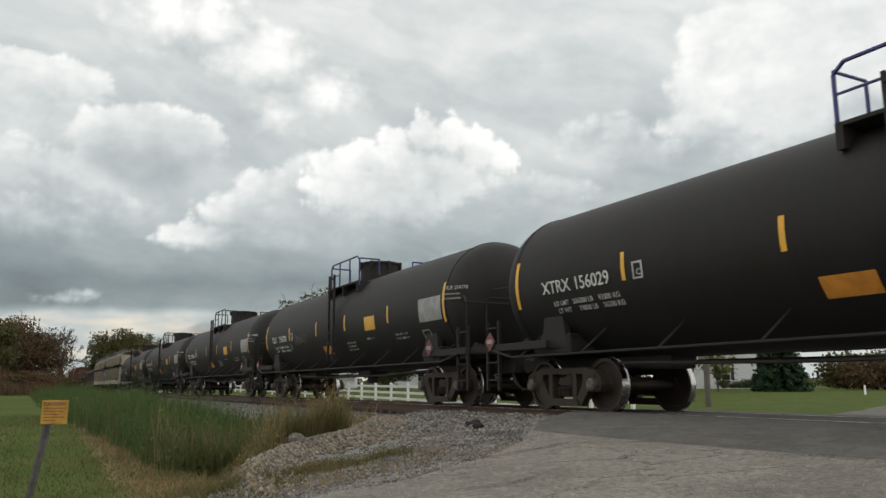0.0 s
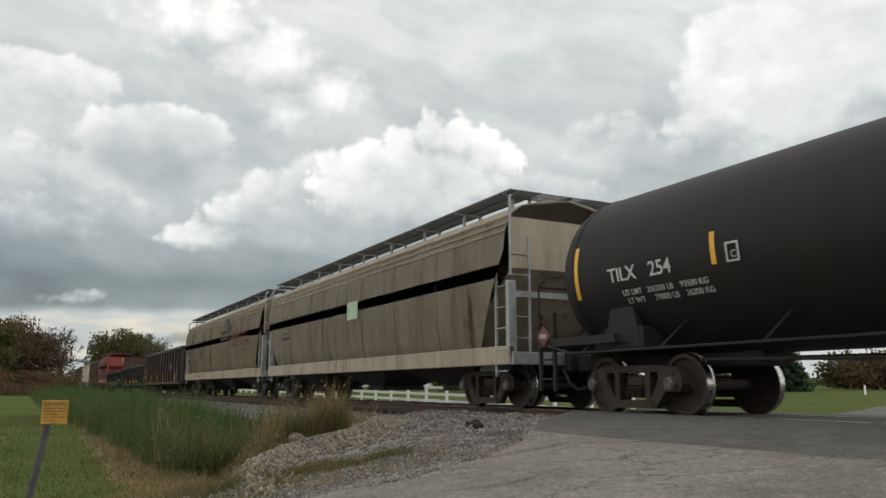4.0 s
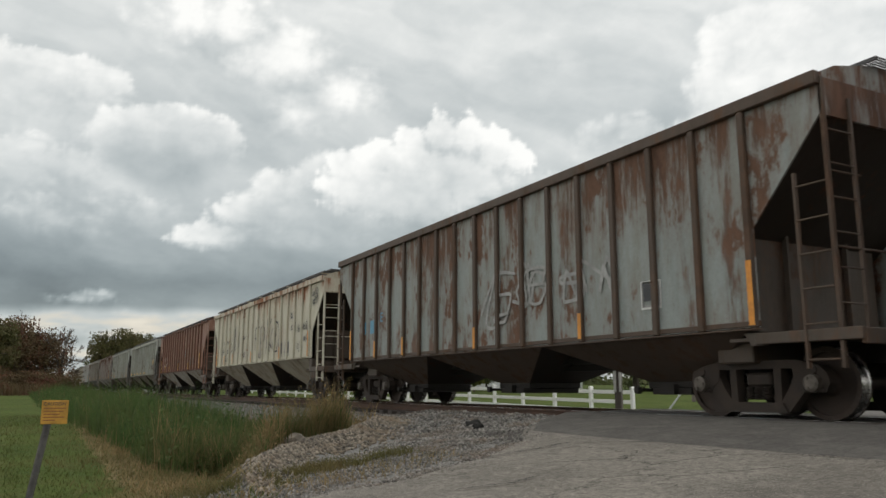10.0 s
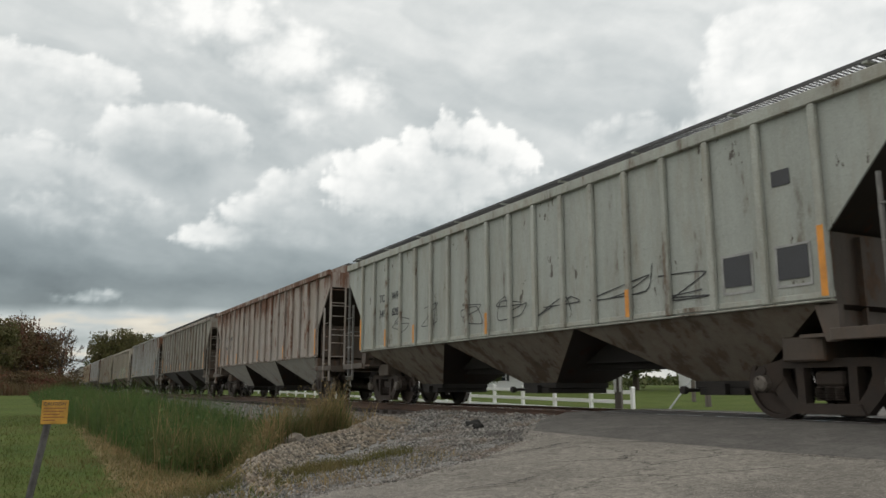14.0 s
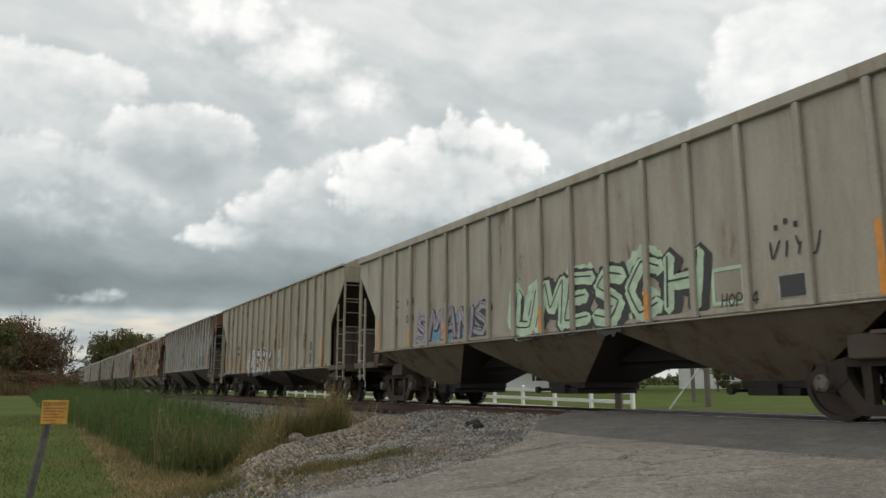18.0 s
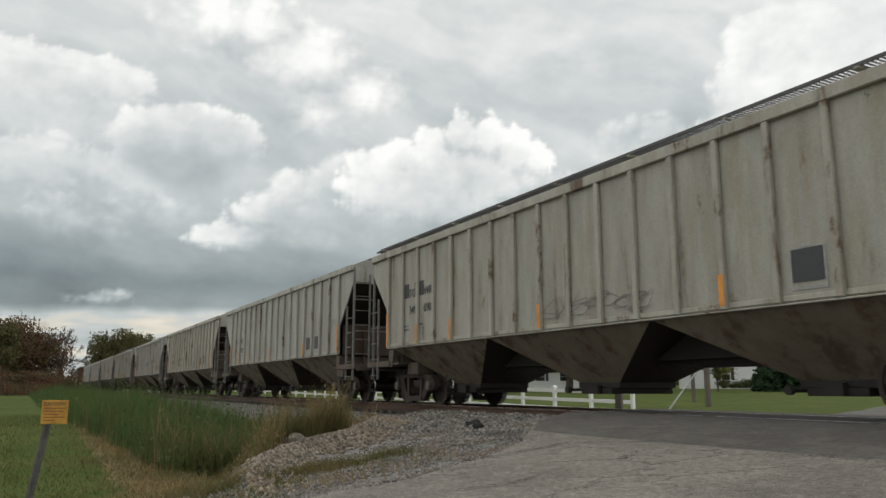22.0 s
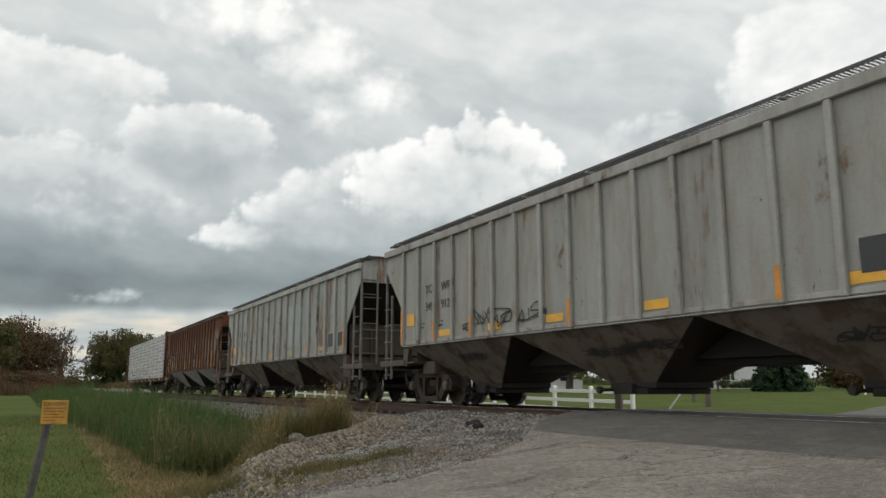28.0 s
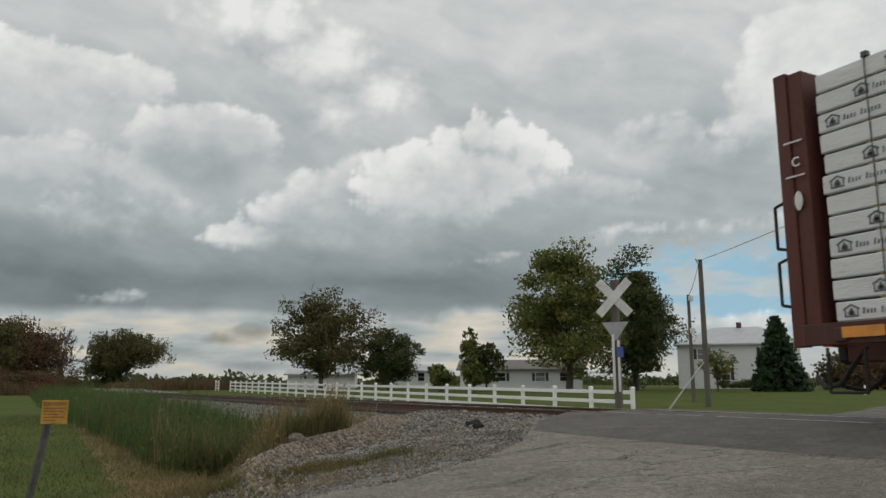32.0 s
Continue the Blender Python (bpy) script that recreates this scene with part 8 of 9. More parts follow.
def make_tree(x, y, h, w, material, label, seed, n=8000, leaf=0.26, trunk_h=0.22, low=0.25, squash=1.0, name="tree", clumps=60, spread=0.16, taper=0.0, twigs=0):
    rng = np.random.RandomState(seed)
    z0 = float(ground_z(x, y))
    tree = tagged(new(name), label, "tree" if name == "tree" else "bush")
    tree.location = (x, y, z0)
    bm = bmesh.new()
    r0 = 0.028 * h
    bm_rod(bm, (0, 0, -0.3), (0.05 * w * rng.randn() * 0.3, 0, h * trunk_h), r0, 9, r0 * 0.7)
    ctr = np.array([0, 0, h * (low + (1 - low) / 2)])
    rad = np.array([w / 2, w / 2, h * (1 - low) / 2])
    C = []
    while len(C) < clumps:
        p = rng.normal(size=3)
        p /= np.linalg.norm(p)
        q = ctr + p * rad * (rng.rand() ** 0.33) * (0.74 + 0.42 * rng.rand())
        k = (q[2] / h)
        q[:2] *= 1 - taper * max(0.0, (k - low) / (1 - low)) ** 1.3
        if q[2] > h * low * 0.7 and (squash == 1.0 or rng.rand() < squash + (1 - squash) * k):
            C.append(q)
    C = np.array(C)
    for k in range(min(26, clumps)):
        a = (0, 0, h * trunk_h * (0.75 + 0.25 * rng.rand()))
        t = C[k]
        m = (t[0] * 0.45, t[1] * 0.45, a[2] + (t[2] - a[2]) * 0.6)
        bm_rod(bm, a, m, r0 * 0.38, 6, r0 * 0.22)
        bm_rod(bm, m, tuple(t), r0 * 0.22, 5, r0 * 0.06)
    for k in range(twigs):
        t = Vector(C[k % clumps])
        d = Vector((t.x / w, t.y / w, (t.z - ctr[2]) / h + 0.25)) + Vector(rng.normal(size=3) * 0.18)
        d = d.normalized() * w * rng.uniform(0.10, 0.22)
        bm_rod(bm, t, t + d, 0.03, 4, 0.012)
        for j in range(4):
            a = t + d * (0.25 + 0.18 * j)
            bm_rod(bm, a, a + (d.normalized() + Vector(rng.normal(size=3) * 0.6)).normalized() * w * rng.uniform(0.04, 0.08), 0.018, 4, 0.008)
    piece("trunk", mesh_of(bm, "trunk"), M_bark, tree)
    sizes = 0.5 + rng.rand(clumps)
    idx = rng.choice(clumps, n, p=sizes / sizes.sum())
    P = C[idx] + np.clip(rng.normal(size=(n, 3)), -1.5, 1.5) * (w * spread * 0.5 * sizes[idx])[:, None] * np.array([1, 1, 0.72])
    P = P[P[:, 2] > 0.15]
    me = leaves_mesh("crown", P, leaf, rng, material)
    c = new("crown", me)
    c.parent = tree
    return tree


make_tree(-61.5, 36.6, 14.2, 11.6, L_mid, "broad green tree turning yellow behind the fence", 3, 24000, 0.17, 0.2, 0.14, 1.0, "tree", 95, 0.13, 0.40, 30)
make_tree(-66.0, 49.0, 14.3, 9.6, L_dark, "tall dark green tree beside the house", 4, 36000, 0.16, 0.18, 0.03, 1.0, "tree", 100, 0.17, 0.45)
make_tree(-87.3, 20.4, 10.9, 12.4, L_olive, "spreading olive-green tree behind the fence", 5, 17000, 0.17, 0.22, 0.18, 1.0, "tree", 90, 0.115, 0.25, 50)
make_tree(-88.3, 29.4, 6.8, 7.8, L_dark, "round dark green tree by a white shed", 6, 16000, 0.15, 0.2, 0.10, 1.0, "tree", 70, 0.15)
make_tree(-172.5, 8.0, 11.4, 17.0, L_olive, "wide umbrella-shaped tree across the field", 7, 20000, 0.20, 0.34, 0.36, 0.4, "tree", 130, 0.10)
make_tree(-176.0, 4.5, 8.2, 9.0, L_dark, "dark thicket below a wide tree", 17, 7000, 0.22, 0.2, 0.0, 1.0, "bush", 60, 0.16, 0.3, 40)
make_tree(-104.0, -10.5, 9.0, 9.0, L_russet, "russet autumn bush by the track", 8, 24000, 0.13, 0.15, 0.03, 1.0, "bush", 80, 0.2, 0.35, 90)
make_tree(-103.0, -6.4, 7.6, 5.0, L_russet, "thin half-bare shrub by the track", 9, 1400, 0.10, 0.3, 0.10, 1.0, "bush", 60, 0.12, 0.2, 220)
make_tree(-95.0, -13.5, 8.0, 7.0, L_olive, "dark olive bush by the track", 10, 16000, 0.15, 0.15, 0.02, 1.0, "bush", 70, 0.18, 0.3, 60)
make_tree(-70.2, 30.4, 6.6, 1.7, L_mid, "slender young tree behind the fence", 11, 1200, 0.2, 0.3, 0.3)
make_tree(-76.0, 36.0, 5.4, 4.0, L_dark, "small dark tree by the white building", 12, 3000, 0.22, 0.2, 0.1)
make_tree(-68.0, 29.8, 3.6, 2.2, L_mid, "small bright green tree behind the fence", 13, 1800, 0.2, 0.2, 0.1)
make_tree(-72.0, 28.0, 2.8, 2.4, L_mid, "small leafy tree behind the fence", 14, 1800, 0.2, 0.2, 0.1)
make_tree(-55.0, 49.5, 4.2, 3.0, L_mid, "small leafy tree before the white house", 15, 900, 0.16, 0.3, 0.3)
for k, (x, y, h, w) in enumerate(((-86, -12.5, 1.6, 6), (-84, -9.5, 1.3, 5), (-82, -15, 1.8, 7), (-90, -7.6, 1.5, 5))):
    make_tree(x, y, h + 0.6, w, L_russet, "low brown shrub at the field edge", 30 + k, 7000, 0.10, 0.2, 0.0, 1.0, "shrub")


def make_spruce(x, y, h, w):
    rng = np.random.RandomState(21)
    z0 = float(ground_z(x, y))
    tree = tagged(new("spruce_tree"), "dark conical spruce on the lawn", "tree")
    tree.location = (x, y, z0)
    bm = bmesh.new()
    bm_rod(bm, (0, 0, -0.3), (0, 0, h * 0.96), 0.17, 8, 0.02)
    P = []
    for k in range(30):
        f = k / 30
        z = h * (0.06 + 0.9 * f)
        m = int(14 - 9 * f)
        for j in range(m):
            a = 6.283 * (j / m) + rng.rand()
            r = w / 2 * (1 - f) ** 0.72 * (0.8 + 0.35 * rng.rand())
            bm_rod(bm, (0, 0, z), (r * math.cos(a), r * math.sin(a), z - 0.22 * r), 0.03, 4, 0.008)
            for q in np.linspace(0.15, 1, int(8 + 14 * (1 - f))):
                for _ in range(3):
                    P.append((r * q * math.cos(a) + rng.randn() * 0.13, r * q * math.sin(a) + rng.randn() * 0.13, z - 0.22 * r * q + rng.randn() * 0.10))
    piece("trunk", mesh_of(bm, "trunk"), M_bark, tree)
    c = new("crown", leaves_mesh("crown", np.array(P), 0.20, rng, L_spruce))
    c.parent = tree


make_spruce(-52.0, 54.6, 7.6, 5.4)


def far_woods():
    rng = np.random.RandomState(77)
    P = []
    for k in range(330):
        a = radians(62.25) + radians(rng.uniform(-34, 34))
        d = rng.uniform(330, 520)
        h, w = rng.uniform(2.2, 6.5) + (2.5 if rng.rand() < 0.15 else 0), rng.uniform(6, 16)
        cx, cy = -d * math.sin(a), -9.5 + d * math.cos(a)
        if cy < 25 and rng.rand() < 0.5:
            continue
        q = rng.normal(size=(130, 3))
        q /= np.linalg.norm(q, axis=1)[:, None]
        P.append(np.array([cx, cy, h * 0.42]) + q * np.array([w, w, h * 0.58]) * (rng.rand(130, 1) ** 0.4))
    ob = new("far_woods", leaves_mesh("far_woods", np.concatenate(P), 1.3, rng, L_dark))
    tagged(ob, "distant line of dark trees along the skyline", "woods", kind="stuff")


far_woods()

# a thicket and two marker posts beyond the lawn, and a clipped hedge under the white house
for k, (az, d, h, w, mat) in enumerate(((27.2, 100, 4.2, 6.0, L_olive), (28.9, 96, 3.4, 6.0, L_russet), (30.4, 99, 4.4, 6.5, L_olive), (32.2, 95, 3.8, 6.0, L_dark), (34.5, 98, 4.6, 7.0, L_olive))):
    b = radians(62.25 - az)
    make_tree(-d * math.sin(b), -9.5 + d * math.cos(b), h, w, mat, "brown-green bush in a thicket beyond the lawn", 50 + k, 4500, 0.2, 0.2, 0.0, 1.0, "bush", 40, 0.24)
bm = bmesh.new()
bm_box(bm, -0.06, 0.06, -0.06, 0.06, -0.2, 0.75, 0.01)
post_mesh = mesh_of(bm, "marker_post")
for az in (28.2, 30.3):
    b = radians(62.25 - az)
    x, y = -70 * math.sin(b), -9.5 + 70 * math.cos(b)
    ob = new("marker_post", post_mesh)
    post_mesh.materials.append(M_vinyl) if not post_mesh.materials else None
    ob.matrix_basis = pose(x, y, float(ground_z(x, y)))
    tagged(ob, "short white marker post on the lawn", "post", "marker posts on the lawn")
HEDGE_D = 94.0
for k, az in enumerate((19.6, 20.3, 21.0, 21.7, 22.3)):
    b = radians(62.25 - az)
    make_tree(-HEDGE_D * math.sin(b), -9.5 + HEDGE_D * math.cos(b), 0.95, 1.5, L_dark, "low dark hedge bush before the white house", 60 + k, 700, 0.11, 0.3, 0.0, 1.0, "bush", 20, 0.3)


def blades(name, P, H, width, material, seed, label, lean=0.35):
    """Grass blades as bent tapering strips, in one mesh."""
    rng = np.random.RandomState(seed)
    n = len(P)
    a = rng.rand(n) * 6.283
    side = np.stack([np.cos(a), np.sin(a), np.zeros(n)], -1)
    b = rng.rand(n) * 6.283
    out = np.stack([np.cos(b), np.sin(b), np.zeros(n)], -1) * (lean * H * (0.3 + rng.rand(n)))[:, None]
    up = np.stack([np.zeros(n), np.zeros(n), H], -1)
    w = (width * (0.6 + 0.8 * rng.rand(n)))[:, None]
    V = np.stack([P - side * w, P + side * w, P + up * 0.6 + out * 0.35 - side * w * 0.8, P + up * 0.6 + out * 0.35 + side * w * 0.8, P + up * 0.97 + out], 1)
    i = 5 * np.arange(n)[:, None]
    F = np.concatenate([i + [0, 1, 3], i + [0, 3, 2], i + [2, 3, 4]])
    return tagged(new(name, raw(name, V.reshape(-1, 3), F, material)), label, "grass", kind="stuff")


G_reed = leaf_material("green reed blades", (0.042, 0.078, 0.026), (0.100, 0.158, 0.046), (0.098, 0.118, 0.042))
G_dry = leaf_material("straw-coloured grass", (0.15, 0.108, 0.052), (0.36, 0.265, 0.130), (0.125, 0.115, 0.048))
G_verge = leaf_material("yellow-green verge grass", (0.085, 0.090, 0.030), (0.16, 0.145, 0.055), (0.20, 0.150, 0.070))
G_lawn = leaf_material("mown lawn blades", (0.066, 0.090, 0.026), (0.118, 0.138, 0.042), (0.140, 0.118, 0.050))


def fill_edge(y):
    return np.interp(y, [-12, -9, -7.5, -6.9, -5.9, -4.85, -3.66, -2.5], [-6.2, -7.2, -8.9, -10.3, -11.9, -12.4, -14.2, -15.5])


def tufts(rng, x, y, per, spread):
    """Blades gathered into tufts round the given feet."""
    x, y = np.repeat(x, per), np.repeat(y, per)
    return x + spread * rng.normal(size=len(x)), y + spread * rng.normal(size=len(y))


def grasses():
    rng = np.random.RandomState(41)
    n = 3400
    x = -12.0 - 60 * rng.rand(n) ** 1.9
    half = 1.3 + 0.03 * np.clip(-12 - x, 0, 30)
    y = -6.15 + 0.012 * (x + 12) + half * np.clip(rng.normal(size=n) * 0.52, -1.1, 1.1)
    ok = (x < fill_edge(y) - 1.2) | (y < -6.9)
    x, y = x[ok], y[ok]
    n = len(x)
    tall = np.repeat(0.10 + 1.75 * fbm(x / 1.1, y / 0.8, 61, 4) ** 1.5 + 0.62 * rng.rand(n) ** 2.5, 20)
    x, y = tufts(rng, x, y, 20, 0.075)
    h = tall * (0.35 + 0.75 * rng.rand(len(x))) * sstep(-11.2, -13.2, x) ** 0.5 * (1 - 0.25 * np.abs(y + 6.15) / 1.5)
    green = rng.rand(len(x)) < 0.94 - 0.35 * sstep(-14.5, -12.5, x)
    P = np.stack([x, y, ground_z(x, y) - 0.03], -1)
    blades("reeds", P[green], h[green] + 0.12, 0.0065, G_reed, 1, "tall green reeds filling the ditch", 0.30)
    blades("dry_grass", P[~green], h[~green] * 1.06 + 0.12, 0.005, G_dry, 12, "withered stems standing among the reeds", 0.30)
    k = rng.rand(len(P)) < 0.42
    Q = P[k] + np.stack([0.05 * rng.normal(size=k.sum()), 0.05 * rng.normal(size=k.sum()), 0.03 + h[k] * (0.35 + 0.65 * rng.rand(k.sum()))], -1)
    ob = new("reed_leaves", leaves_mesh("reed_leaves", Q, 0.038, rng, G_reed))
    tagged(ob, "fine green leaves and plumes on the reeds", "reeds", kind="stuff")
    n = 2600
    y = -6.9 + 3.3 * rng.rand(n)
    x = fill_edge(y) - 0.15 - 1.9 * rng.rand(n) ** 1.2 - 0.5 * sstep(-5.0, -4.0, y)
    tall = np.repeat((0.15 + 0.95 * fbm(x / 0.7, y / 0.5, 66, 3) ** 1.4 + 0.30 * rng.rand(n) ** 2) * sstep(-7.0, -6.0, y) ** 0.5, 11)
    x, y = tufts(rng, x, y, 11, 0.07)
    h = tall * (0.35 + 0.75 * rng.rand(len(x)))
    brown = rng.rand(len(x)) < 0.70
    P = np.stack([x, y, ground_z(x, y) - 0.02], -1)
    blades("dry_grass", P[brown], h[brown] + 0.06, 0.0045, G_dry, 2, "brown tall dry grass at the foot of the rubble bank", 0.35)
    blades("reeds", P[~brown], h[~brown] * 0.9 + 0.05, 0.005, G_reed, 13, "green blades among the dry grass", 0.4)
    k = rng.rand(len(P)) < 0.4
    Q = P[k] + np.stack([0.05 * rng.normal(size=k.sum()), 0.05 * rng.normal(size=k.sum()), 0.03 + h[k] * (0.3 + 0.7 * rng.rand(k.sum()))], -1)
    ob = new("seed_heads", leaves_mesh("seed_heads", Q, 0.026, rng, G_dry))
    tagged(ob, "brown seed heads on the dry grass", "seed heads", kind="stuff")
    # a fringe of short grass between the rubble and the gravel of the road
    n = 5200
    f = rng.rand(n)
    y = np.interp(f, [0, 0.25, 0.6, 0.85, 1], [-8.2, -7.4, -6.5, -5.75, -5.1]) + 0.10 * rng.normal(size=n)
    x = np.interp(f, [0, 0.25, 0.6, 0.85, 1], [-7.9, -8.45, -9.1, -9.3, -9.45]) + 0.22 * rng.normal(size=n) * (1.2 - 0.6 * f)
    ok = fbm(x / 0.35, y / 0.35, 67, 3) > 0.42
    x, y = x[ok], y[ok]
    blades("verge_grass", np.stack([x, y, ground_z(x, y) - 0.005], -1), 0.03 + 0.11 * rng.rand(len(x)) ** 2, 0.005, G_verge, 14, "thin greenish grass along the gravel", 0.9)
    n = 420
    x = -13.5 - 22 * rng.rand(n) ** 1.4
    y = -4.55 + 0.55 * rng.normal(size=n)
    tall = np.repeat(0.15 + 0.6 * fbm(x / 0.8, y / 0.6, 69, 3), 9)
    x, y = tufts(rng, x, y, 9, 0.07)
    ok = y < -3.4
    x, y, tall = x[ok], y[ok], tall[ok]
    blades("dry_grass", np.stack([x, y, ground_z(x, y) - 0.02], -1), tall * (0.5 + 0.6 * rng.rand(len(x))), 0.006, G_dry, 3, "straw-coloured grass mixed into the reeds", 0.5)
    n = 34000
    x = -7.2 - 26 * rng.rand(n) ** 1.5
    y = -7.3 - 6.0 * rng.rand(n)
    h = 0.025 + 0.055 * rng.rand(n) + 0.07 * sstep(0.55, 0.75, fbm(x / 0.7, y / 0.7, 63, 3))
    blades("lawn_grass", np.stack([x, y, ground_z(x, y) - 0.01], -1), h, 0.005, G_lawn, 4, "short mown grass on the verge", 0.9)
    n = 5200
    x = -8.6 - 15 * rng.rand(n) ** 1.3
    y = -7.75 + 0.34 * rng.normal(size=n) - 0.012 * (x + 12)
    blades("mown_straw", np.stack([x, y, ground_z(x, y) - 0.01], -1), 0.05 + 0.14 * rng.rand(n) ** 2, 0.005, G_dry, 5, "strip of dry cut grass beside the reeds", 1.0)
    n = 900
    y = -4.8 - 3.6 * rng.rand(n)
    x = road_left(y) - 0.95 + 0.26 * rng.normal(size=n)
    blades("weeds", np.stack([x, y, ground_z(x, y)], -1), 0.03 + 0.09 * rng.rand(n) ** 2, 0.004, G_dry, 6, "thin weeds in the road shoulder gravel", 0.8)


def rough_weeds():
    """Tall brown weeds along the far stretch of the line and the field edge."""
    rng = np.random.RandomState(88)
    n = 9000
    x, y = -97 - 80 * rng.rand(n), 3.6 + 11 * rng.rand(n)
    h = 0.5 + 1.5 * fbm(x / 5, y / 3, 64, 3) * rng.rand(n) ** 0.5
    blades("weeds", np.stack([x, y, ground_z(x, y) - 0.03], -1), h, 0.07, L_russet, 21, "tall brown weeds beside the far track", 0.5)
    n = 9000
    x, y = -74 - 34 * rng.rand(n), -8.0 - 16 * rng.rand(n)
    h = 0.4 + 1.3 * fbm(x / 4, y / 4, 65, 3) * rng.rand(n) ** 0.5
    blades("weeds", np.stack([x, y, ground_z(x, y) - 0.03], -1), h, 0.05, L_russet, 22, "rough brown weeds at the field edge", 0.5)


grasses()
rough_weeds()


def on_mound(rng, n):
    y = -7.4 + 4.4 * rng.rand(n)
    x = fill_edge(y) + 0.45 + 0.50 * rng.normal(size=n)
    return np.stack([x, y, ground_z(x, y) + 0.015], -1)


stones("limestone_rubble", 15000, on_mound, (0.015, 0.11), 9, M_rubble, "earthy limestone rubble tipped beside the road")


M_rock = plain("weathered limestone rock", (0.235, 0.205, 0.165), 0.95, 0, 0.4, 5, 0.6)


def boulder(x, y, s, seed):
    bm = bmesh.new()
    bmesh.ops.create_icosphere(bm, subdivisions=2, radius=0.5)
    rng = random.Random(seed)
    k = [rng.uniform(0.7, 1.3) for _ in range(3)]
    for v in bm.verts:
        d = 1 + 0.35 * noise.noise(v.co * 2.3 + Vector((seed, 0, 0))) + 0.15 * noise.noise(v.co * 6 + Vector((0, seed, 0)))
        v.co = Vector((v.co.x * k[0], v.co.y * k[1], v.co.z * k[2] * 0.6)) * d * s
    ob = part("rock", bm, M_rock)
    ob.matrix_basis = pose(x, y, float(ground_z(x, y)) + 0.12 * s, rng.uniform(-15, 15), rng.uniform(-15, 15), rng.uniform(0, 360))
    tagged(ob, "pale limestone rock beside the road", "rock", "rocks beside the road")


for k, (x, y, s) in enumerate(((-11.75, -5.86, 0.34), (-11.3, -6.2, 0.22), (-12.5, -4.8, 0.20), (-10.3, -6.9, 0.16))):
    boulder(x, y, s, k + 1)

# lumps of broken asphalt on the ballast
for k, (x, y, sx, sy) in enumerate(((-11.2, -3.05, 0.28, 0.16), (-10.8, -3.2, 0.16, 0.12), (-16.6, -3.0, 0.4, 0.3))):
    bm = bmesh.new()
    bmesh.ops.create_icosphere(bm, subdivisions=2, radius=0.5)
    for v in bm.verts:
        v.co = Vector((v.co.x * sx, v.co.y * sy, v.co.z * 0.12)) * (1 + 0.7 * noise.noise(v.co * 4 + Vector((k, 0, 0))))
    ob = part("asphalt_lump", bm, M_crack)
    ob.matrix_basis = pose(x, y, float(ground_z(x, y)) + 0.04, 8, 0, 30 + 50 * k)
    tagged(ob, "dark lump of broken asphalt on the ballast", "asphalt lump", "asphalt lumps on the ballast")


# ---- buildings beyond the track ----
M_siding = plain("white clapboard siding", (0.66, 0.67, 0.67), 0.6, 0, 0.06, 1.2, 0.1, (0.4, 0.4, 9))
M_shingle = plain("pale grey metal roof", (0.42, 0.44, 0.46), 0.5, 0.2, 0.12, 1.5, 0.1)
M_roofdark = plain("brown-grey shingles", (0.16, 0.15, 0.14), 0.85, 0, 0.25, 3, 0.3)
M_chimney = plain("dark brick chimney", (0.10, 0.06, 0.05), 0.9, 0, 0.3, 6, 0.3)
M_shutter = plain("dark shutter", (0.025, 0.027, 0.03), 0.6, 0, 0.2, 4)


def glass_mat():
    n = Net("window glass")
    n.end((0.02, 0.025, 0.03), 0.05)
    n.b.inputs["Specular IOR Level"].default_value = 0.8
    return n.m


M_glass = glass_mat()


def add_window(house, x, z, w, h, y, shutters=True):
    bm = bmesh.new()
    for x0, x1, z0, z1 in ((-w / 2 - 0.08, w / 2 + 0.08, h, h + 0.1), (-w / 2 - 0.08, w / 2 + 0.08, -0.1, 0), (-w / 2 - 0.08, -w / 2, 0, h), (w / 2, w / 2 + 0.08, 0, h), (-w / 2, w / 2, h * 0.48, h * 0.52)):
        bm_box(bm, x0, x1, -0.06, 0.02, z0, z1)
    f = piece("window", mesh_of(bm, "window"), M_vinyl, house, pose(x, y, z), "white-framed window")
    bm = bmesh.new()
    bm_box(bm, -w / 2, w / 2, -0.012, -0.002, 0, h)
    piece("pane", mesh_of(bm, "pane"), M_glass, f)
    if shutters:
        for s in (-1, 1):
            bm = bmesh.new()
            bm_box(bm, s * (w / 2 + 0.1) if s > 0 else -w / 2 - 0.45, w / 2 + 0.45 if s > 0 else -w / 2 - 0.1, -0.04, 0.0, 0, h)
            piece("shutter", mesh_of(bm, "shutter"), M_shutter, f)


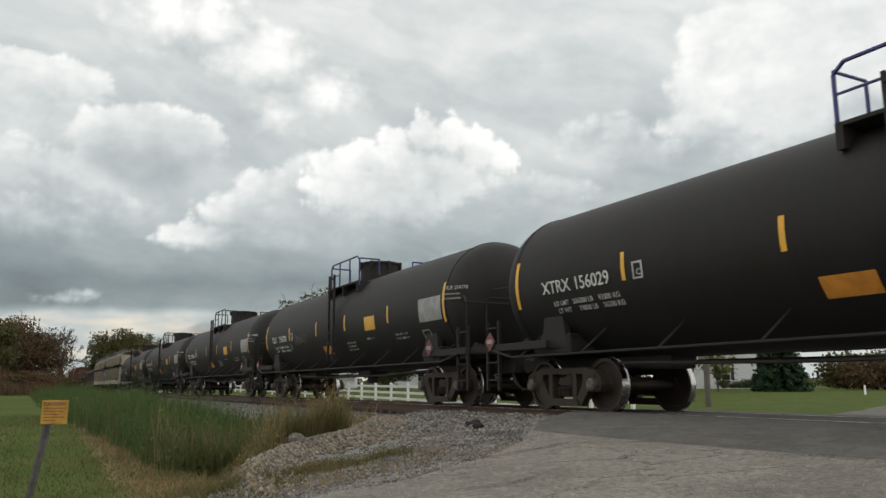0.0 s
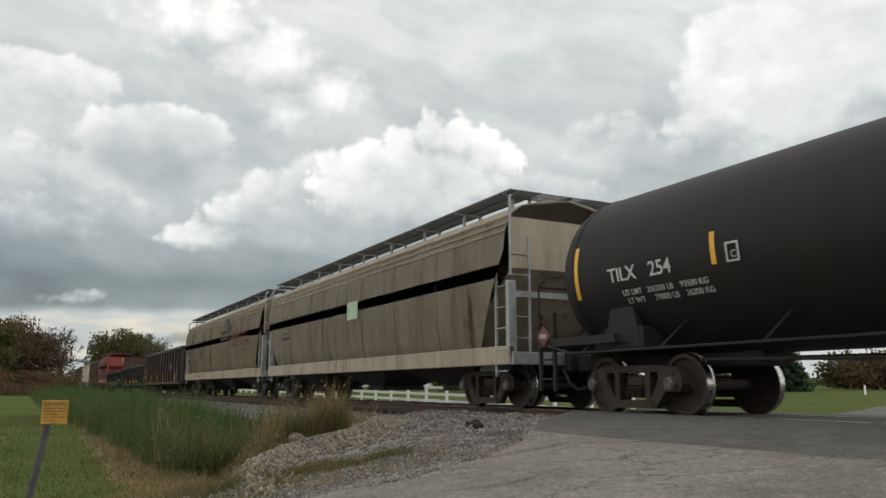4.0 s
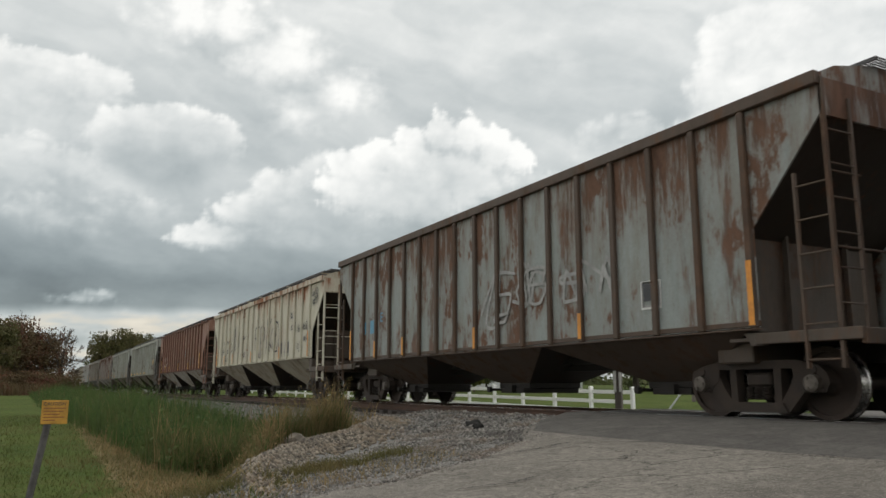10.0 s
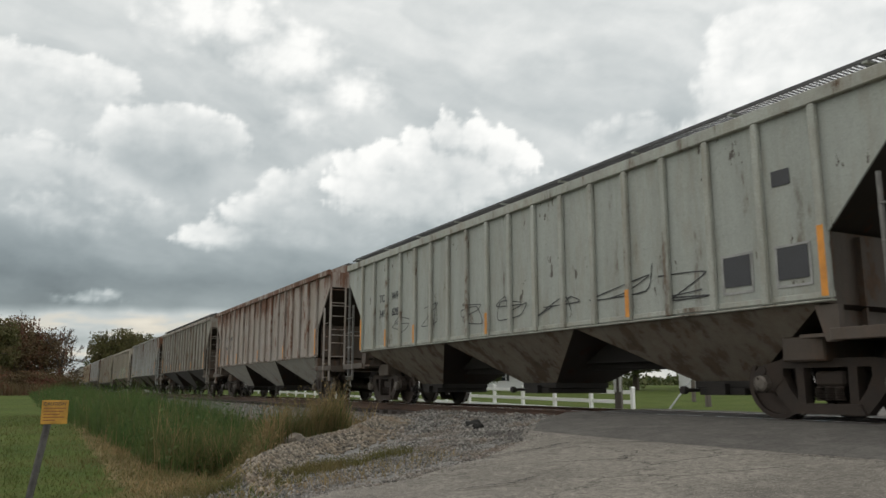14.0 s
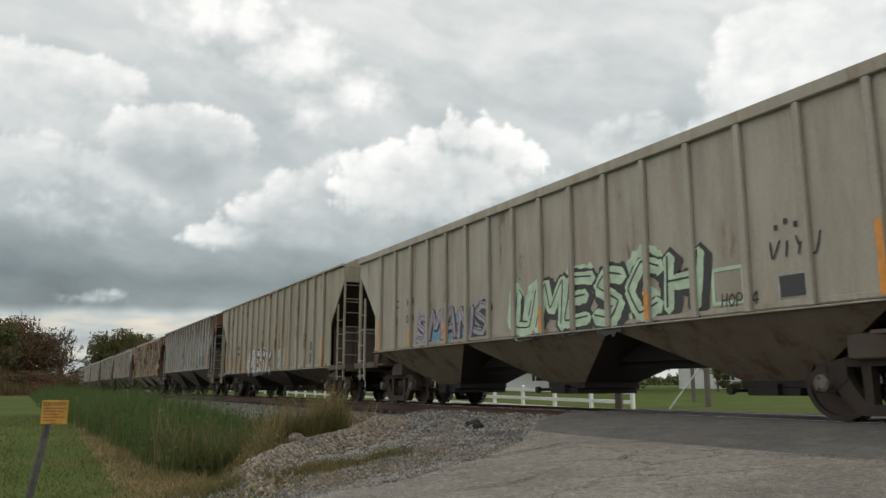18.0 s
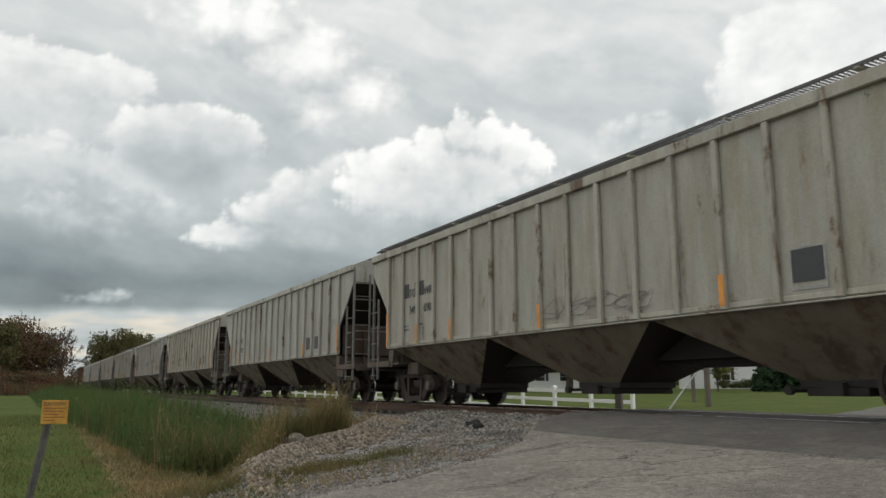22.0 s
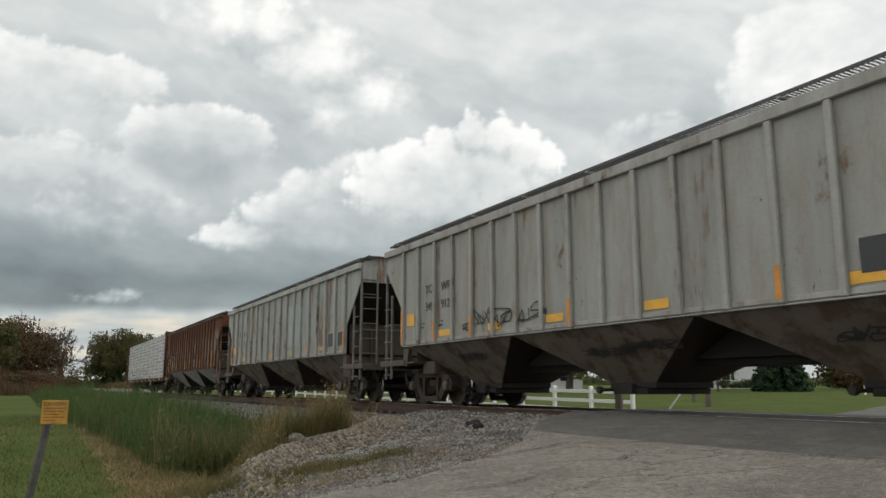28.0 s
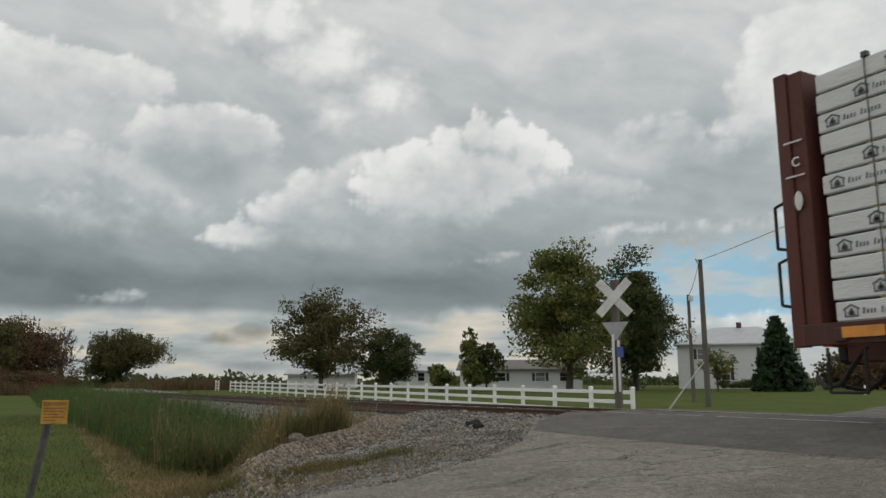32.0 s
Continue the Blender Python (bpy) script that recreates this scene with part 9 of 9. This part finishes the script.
def make_house(name, x, y, rz, w, d, eave, ridge, hip, roof_mat, label, windows, z0=None, chimney=None):
    house = tagged(new(name), label, "house" if name == "house" else "building")
    z = float(ground_z(x, y)) if z0 is None else z0
    house.matrix_basis = pose(x, y, z, 0, 0, rz)
    bm = bmesh.new()
    bm_box(bm, -w / 2, w / 2, -d / 2, d / 2, -0.6, eave)
    if not hip:
        for s in (-1, 1):
            bm_along(bm, [(-d / 2, eave), (d / 2, eave), (0, ridge - 0.1)], s * (w / 2 - 0.1) - 0.1, s * (w / 2 - 0.1) + 0.1)
    part("wall", bm, M_siding, house)
    bm = bmesh.new()
    o = 0.45
    lo = [bm.verts.new(p) for p in ((-w / 2 - o, -d / 2 - o, eave), (w / 2 + o, -d / 2 - o, eave), (w / 2 + o, d / 2 + o, eave), (-w / 2 - o, d / 2 + o, eave))]
    k = hip * d / 2
    hi = [bm.verts.new(p) for p in ((-w / 2 - o + k, 0, ridge), (w / 2 + o - k, 0, ridge))]
    bm.faces.new((lo[0], lo[1], hi[1], hi[0]))
    bm.faces.new((lo[2], lo[3], hi[0], hi[1]))
    bm.faces.new((lo[1], lo[2], hi[1]))
    bm.faces.new((lo[3], lo[0], hi[0]))
    bm.faces.new(lo[::-1])
    bm_box(bm, -w / 2 - o, w / 2 + o, -d / 2 - o - 0.02, -d / 2 - o + 0.06, eave - 0.16, eave + 0.03)
    r = part("roof", bm, roof_mat, house)
    if chimney:
        bm = bmesh.new()
        bm_box(bm, chimney - 0.3, chimney + 0.3, -0.3, 0.3, ridge - 0.7, ridge + 0.55, 0.02)
        piece("chimney", mesh_of(bm, "chimney"), M_chimney, r)
    for wx, wz, ww, wh, sh in windows:
        add_window(house, wx, wz, ww, wh, -d / 2, sh)
    return house


make_house("house", -67.5, 66.5, 42, 13.4, 9.0, 5.05, 7.3, 1.0, M_shingle, "white two-storey house with a pale hipped roof behind the lawn",
           ((-1.4, 0.9, 0.9, 1.4, True), (3.0, 3.3, 0.9, 1.3, True), (3.0, 0.9, 0.9, 1.4, True), (-4.0, 3.3, 0.8, 1.2, True)), 0.45, 0.4)
make_house("ranch_house", -84.0, 46.0, 55, 15.0, 7.0, 2.35, 3.6, 0.0, M_roofdark, "long low white ranch house behind the trees",
           ((-2.4, 0.9, 1.1, 1.0, True), (2.4, 0.9, 1.1, 1.0, True), (5.2, 0.9, 0.8, 1.0, False)), 0.35)
make_house("white_shed", -100.0, 38.5, 55, 6.0, 5.0, 2.0, 2.9, 0.0, M_shingle, "white shed with a pale roof beyond the fence", ((1.4, 0.6, 0.9, 1.1, False),), 0.75)
make_house("long_barn", -104.0, 26.5, 65, 9.0, 6.0, 1.5, 2.2, 0.0, M_shingle, "long low white barn behind the trees", (), 0.75)


# ---- what moves ----
def motions():
    for car, x0 in CARS:
        walk(car, [(0.0, pose(x0, 0, 0)), (32.0, pose(x0 + SPEED * 32.0, 0, 0))])
    walk(sky, [(0.0, pose(-95.0 * DRIFT[0], -95.0 * DRIFT[1], 0)), (32.0, pose(95.0 * DRIFT[0], 95.0 * DRIFT[1], 0))])
    for ws, car, off in WHEELS:
        x0 = next(q for c, q in CARS if c is car) + off
        # the wheels turn while their car is within sight
        a, b = (-75.0 - x0) / SPEED, (6.0 - x0) / SPEED
        f0, f1 = max(0, math.floor(a * FPS)), min(32 * FPS, math.ceil(b * FPS))
        at = ws.location.copy()
        rows = []
        for f in sorted({0, 32 * FPS, *range(f0, f1 + 1)}):
            if f1 <= f0 and f not in (0, 32 * FPS):
                continue
            g = min(max(f, f0), f1)
            rows.append((f / FPS, pose(at.x, at.y, at.z) @ Matrix.Rotation(((g - f0) * SPEED / FPS / WHEEL_R) % (2 * math.pi), 4, "Y")))
        walk(ws, rows)


DRIFT = (math.cos(radians(62.25)), math.sin(radians(62.25)))
motions()
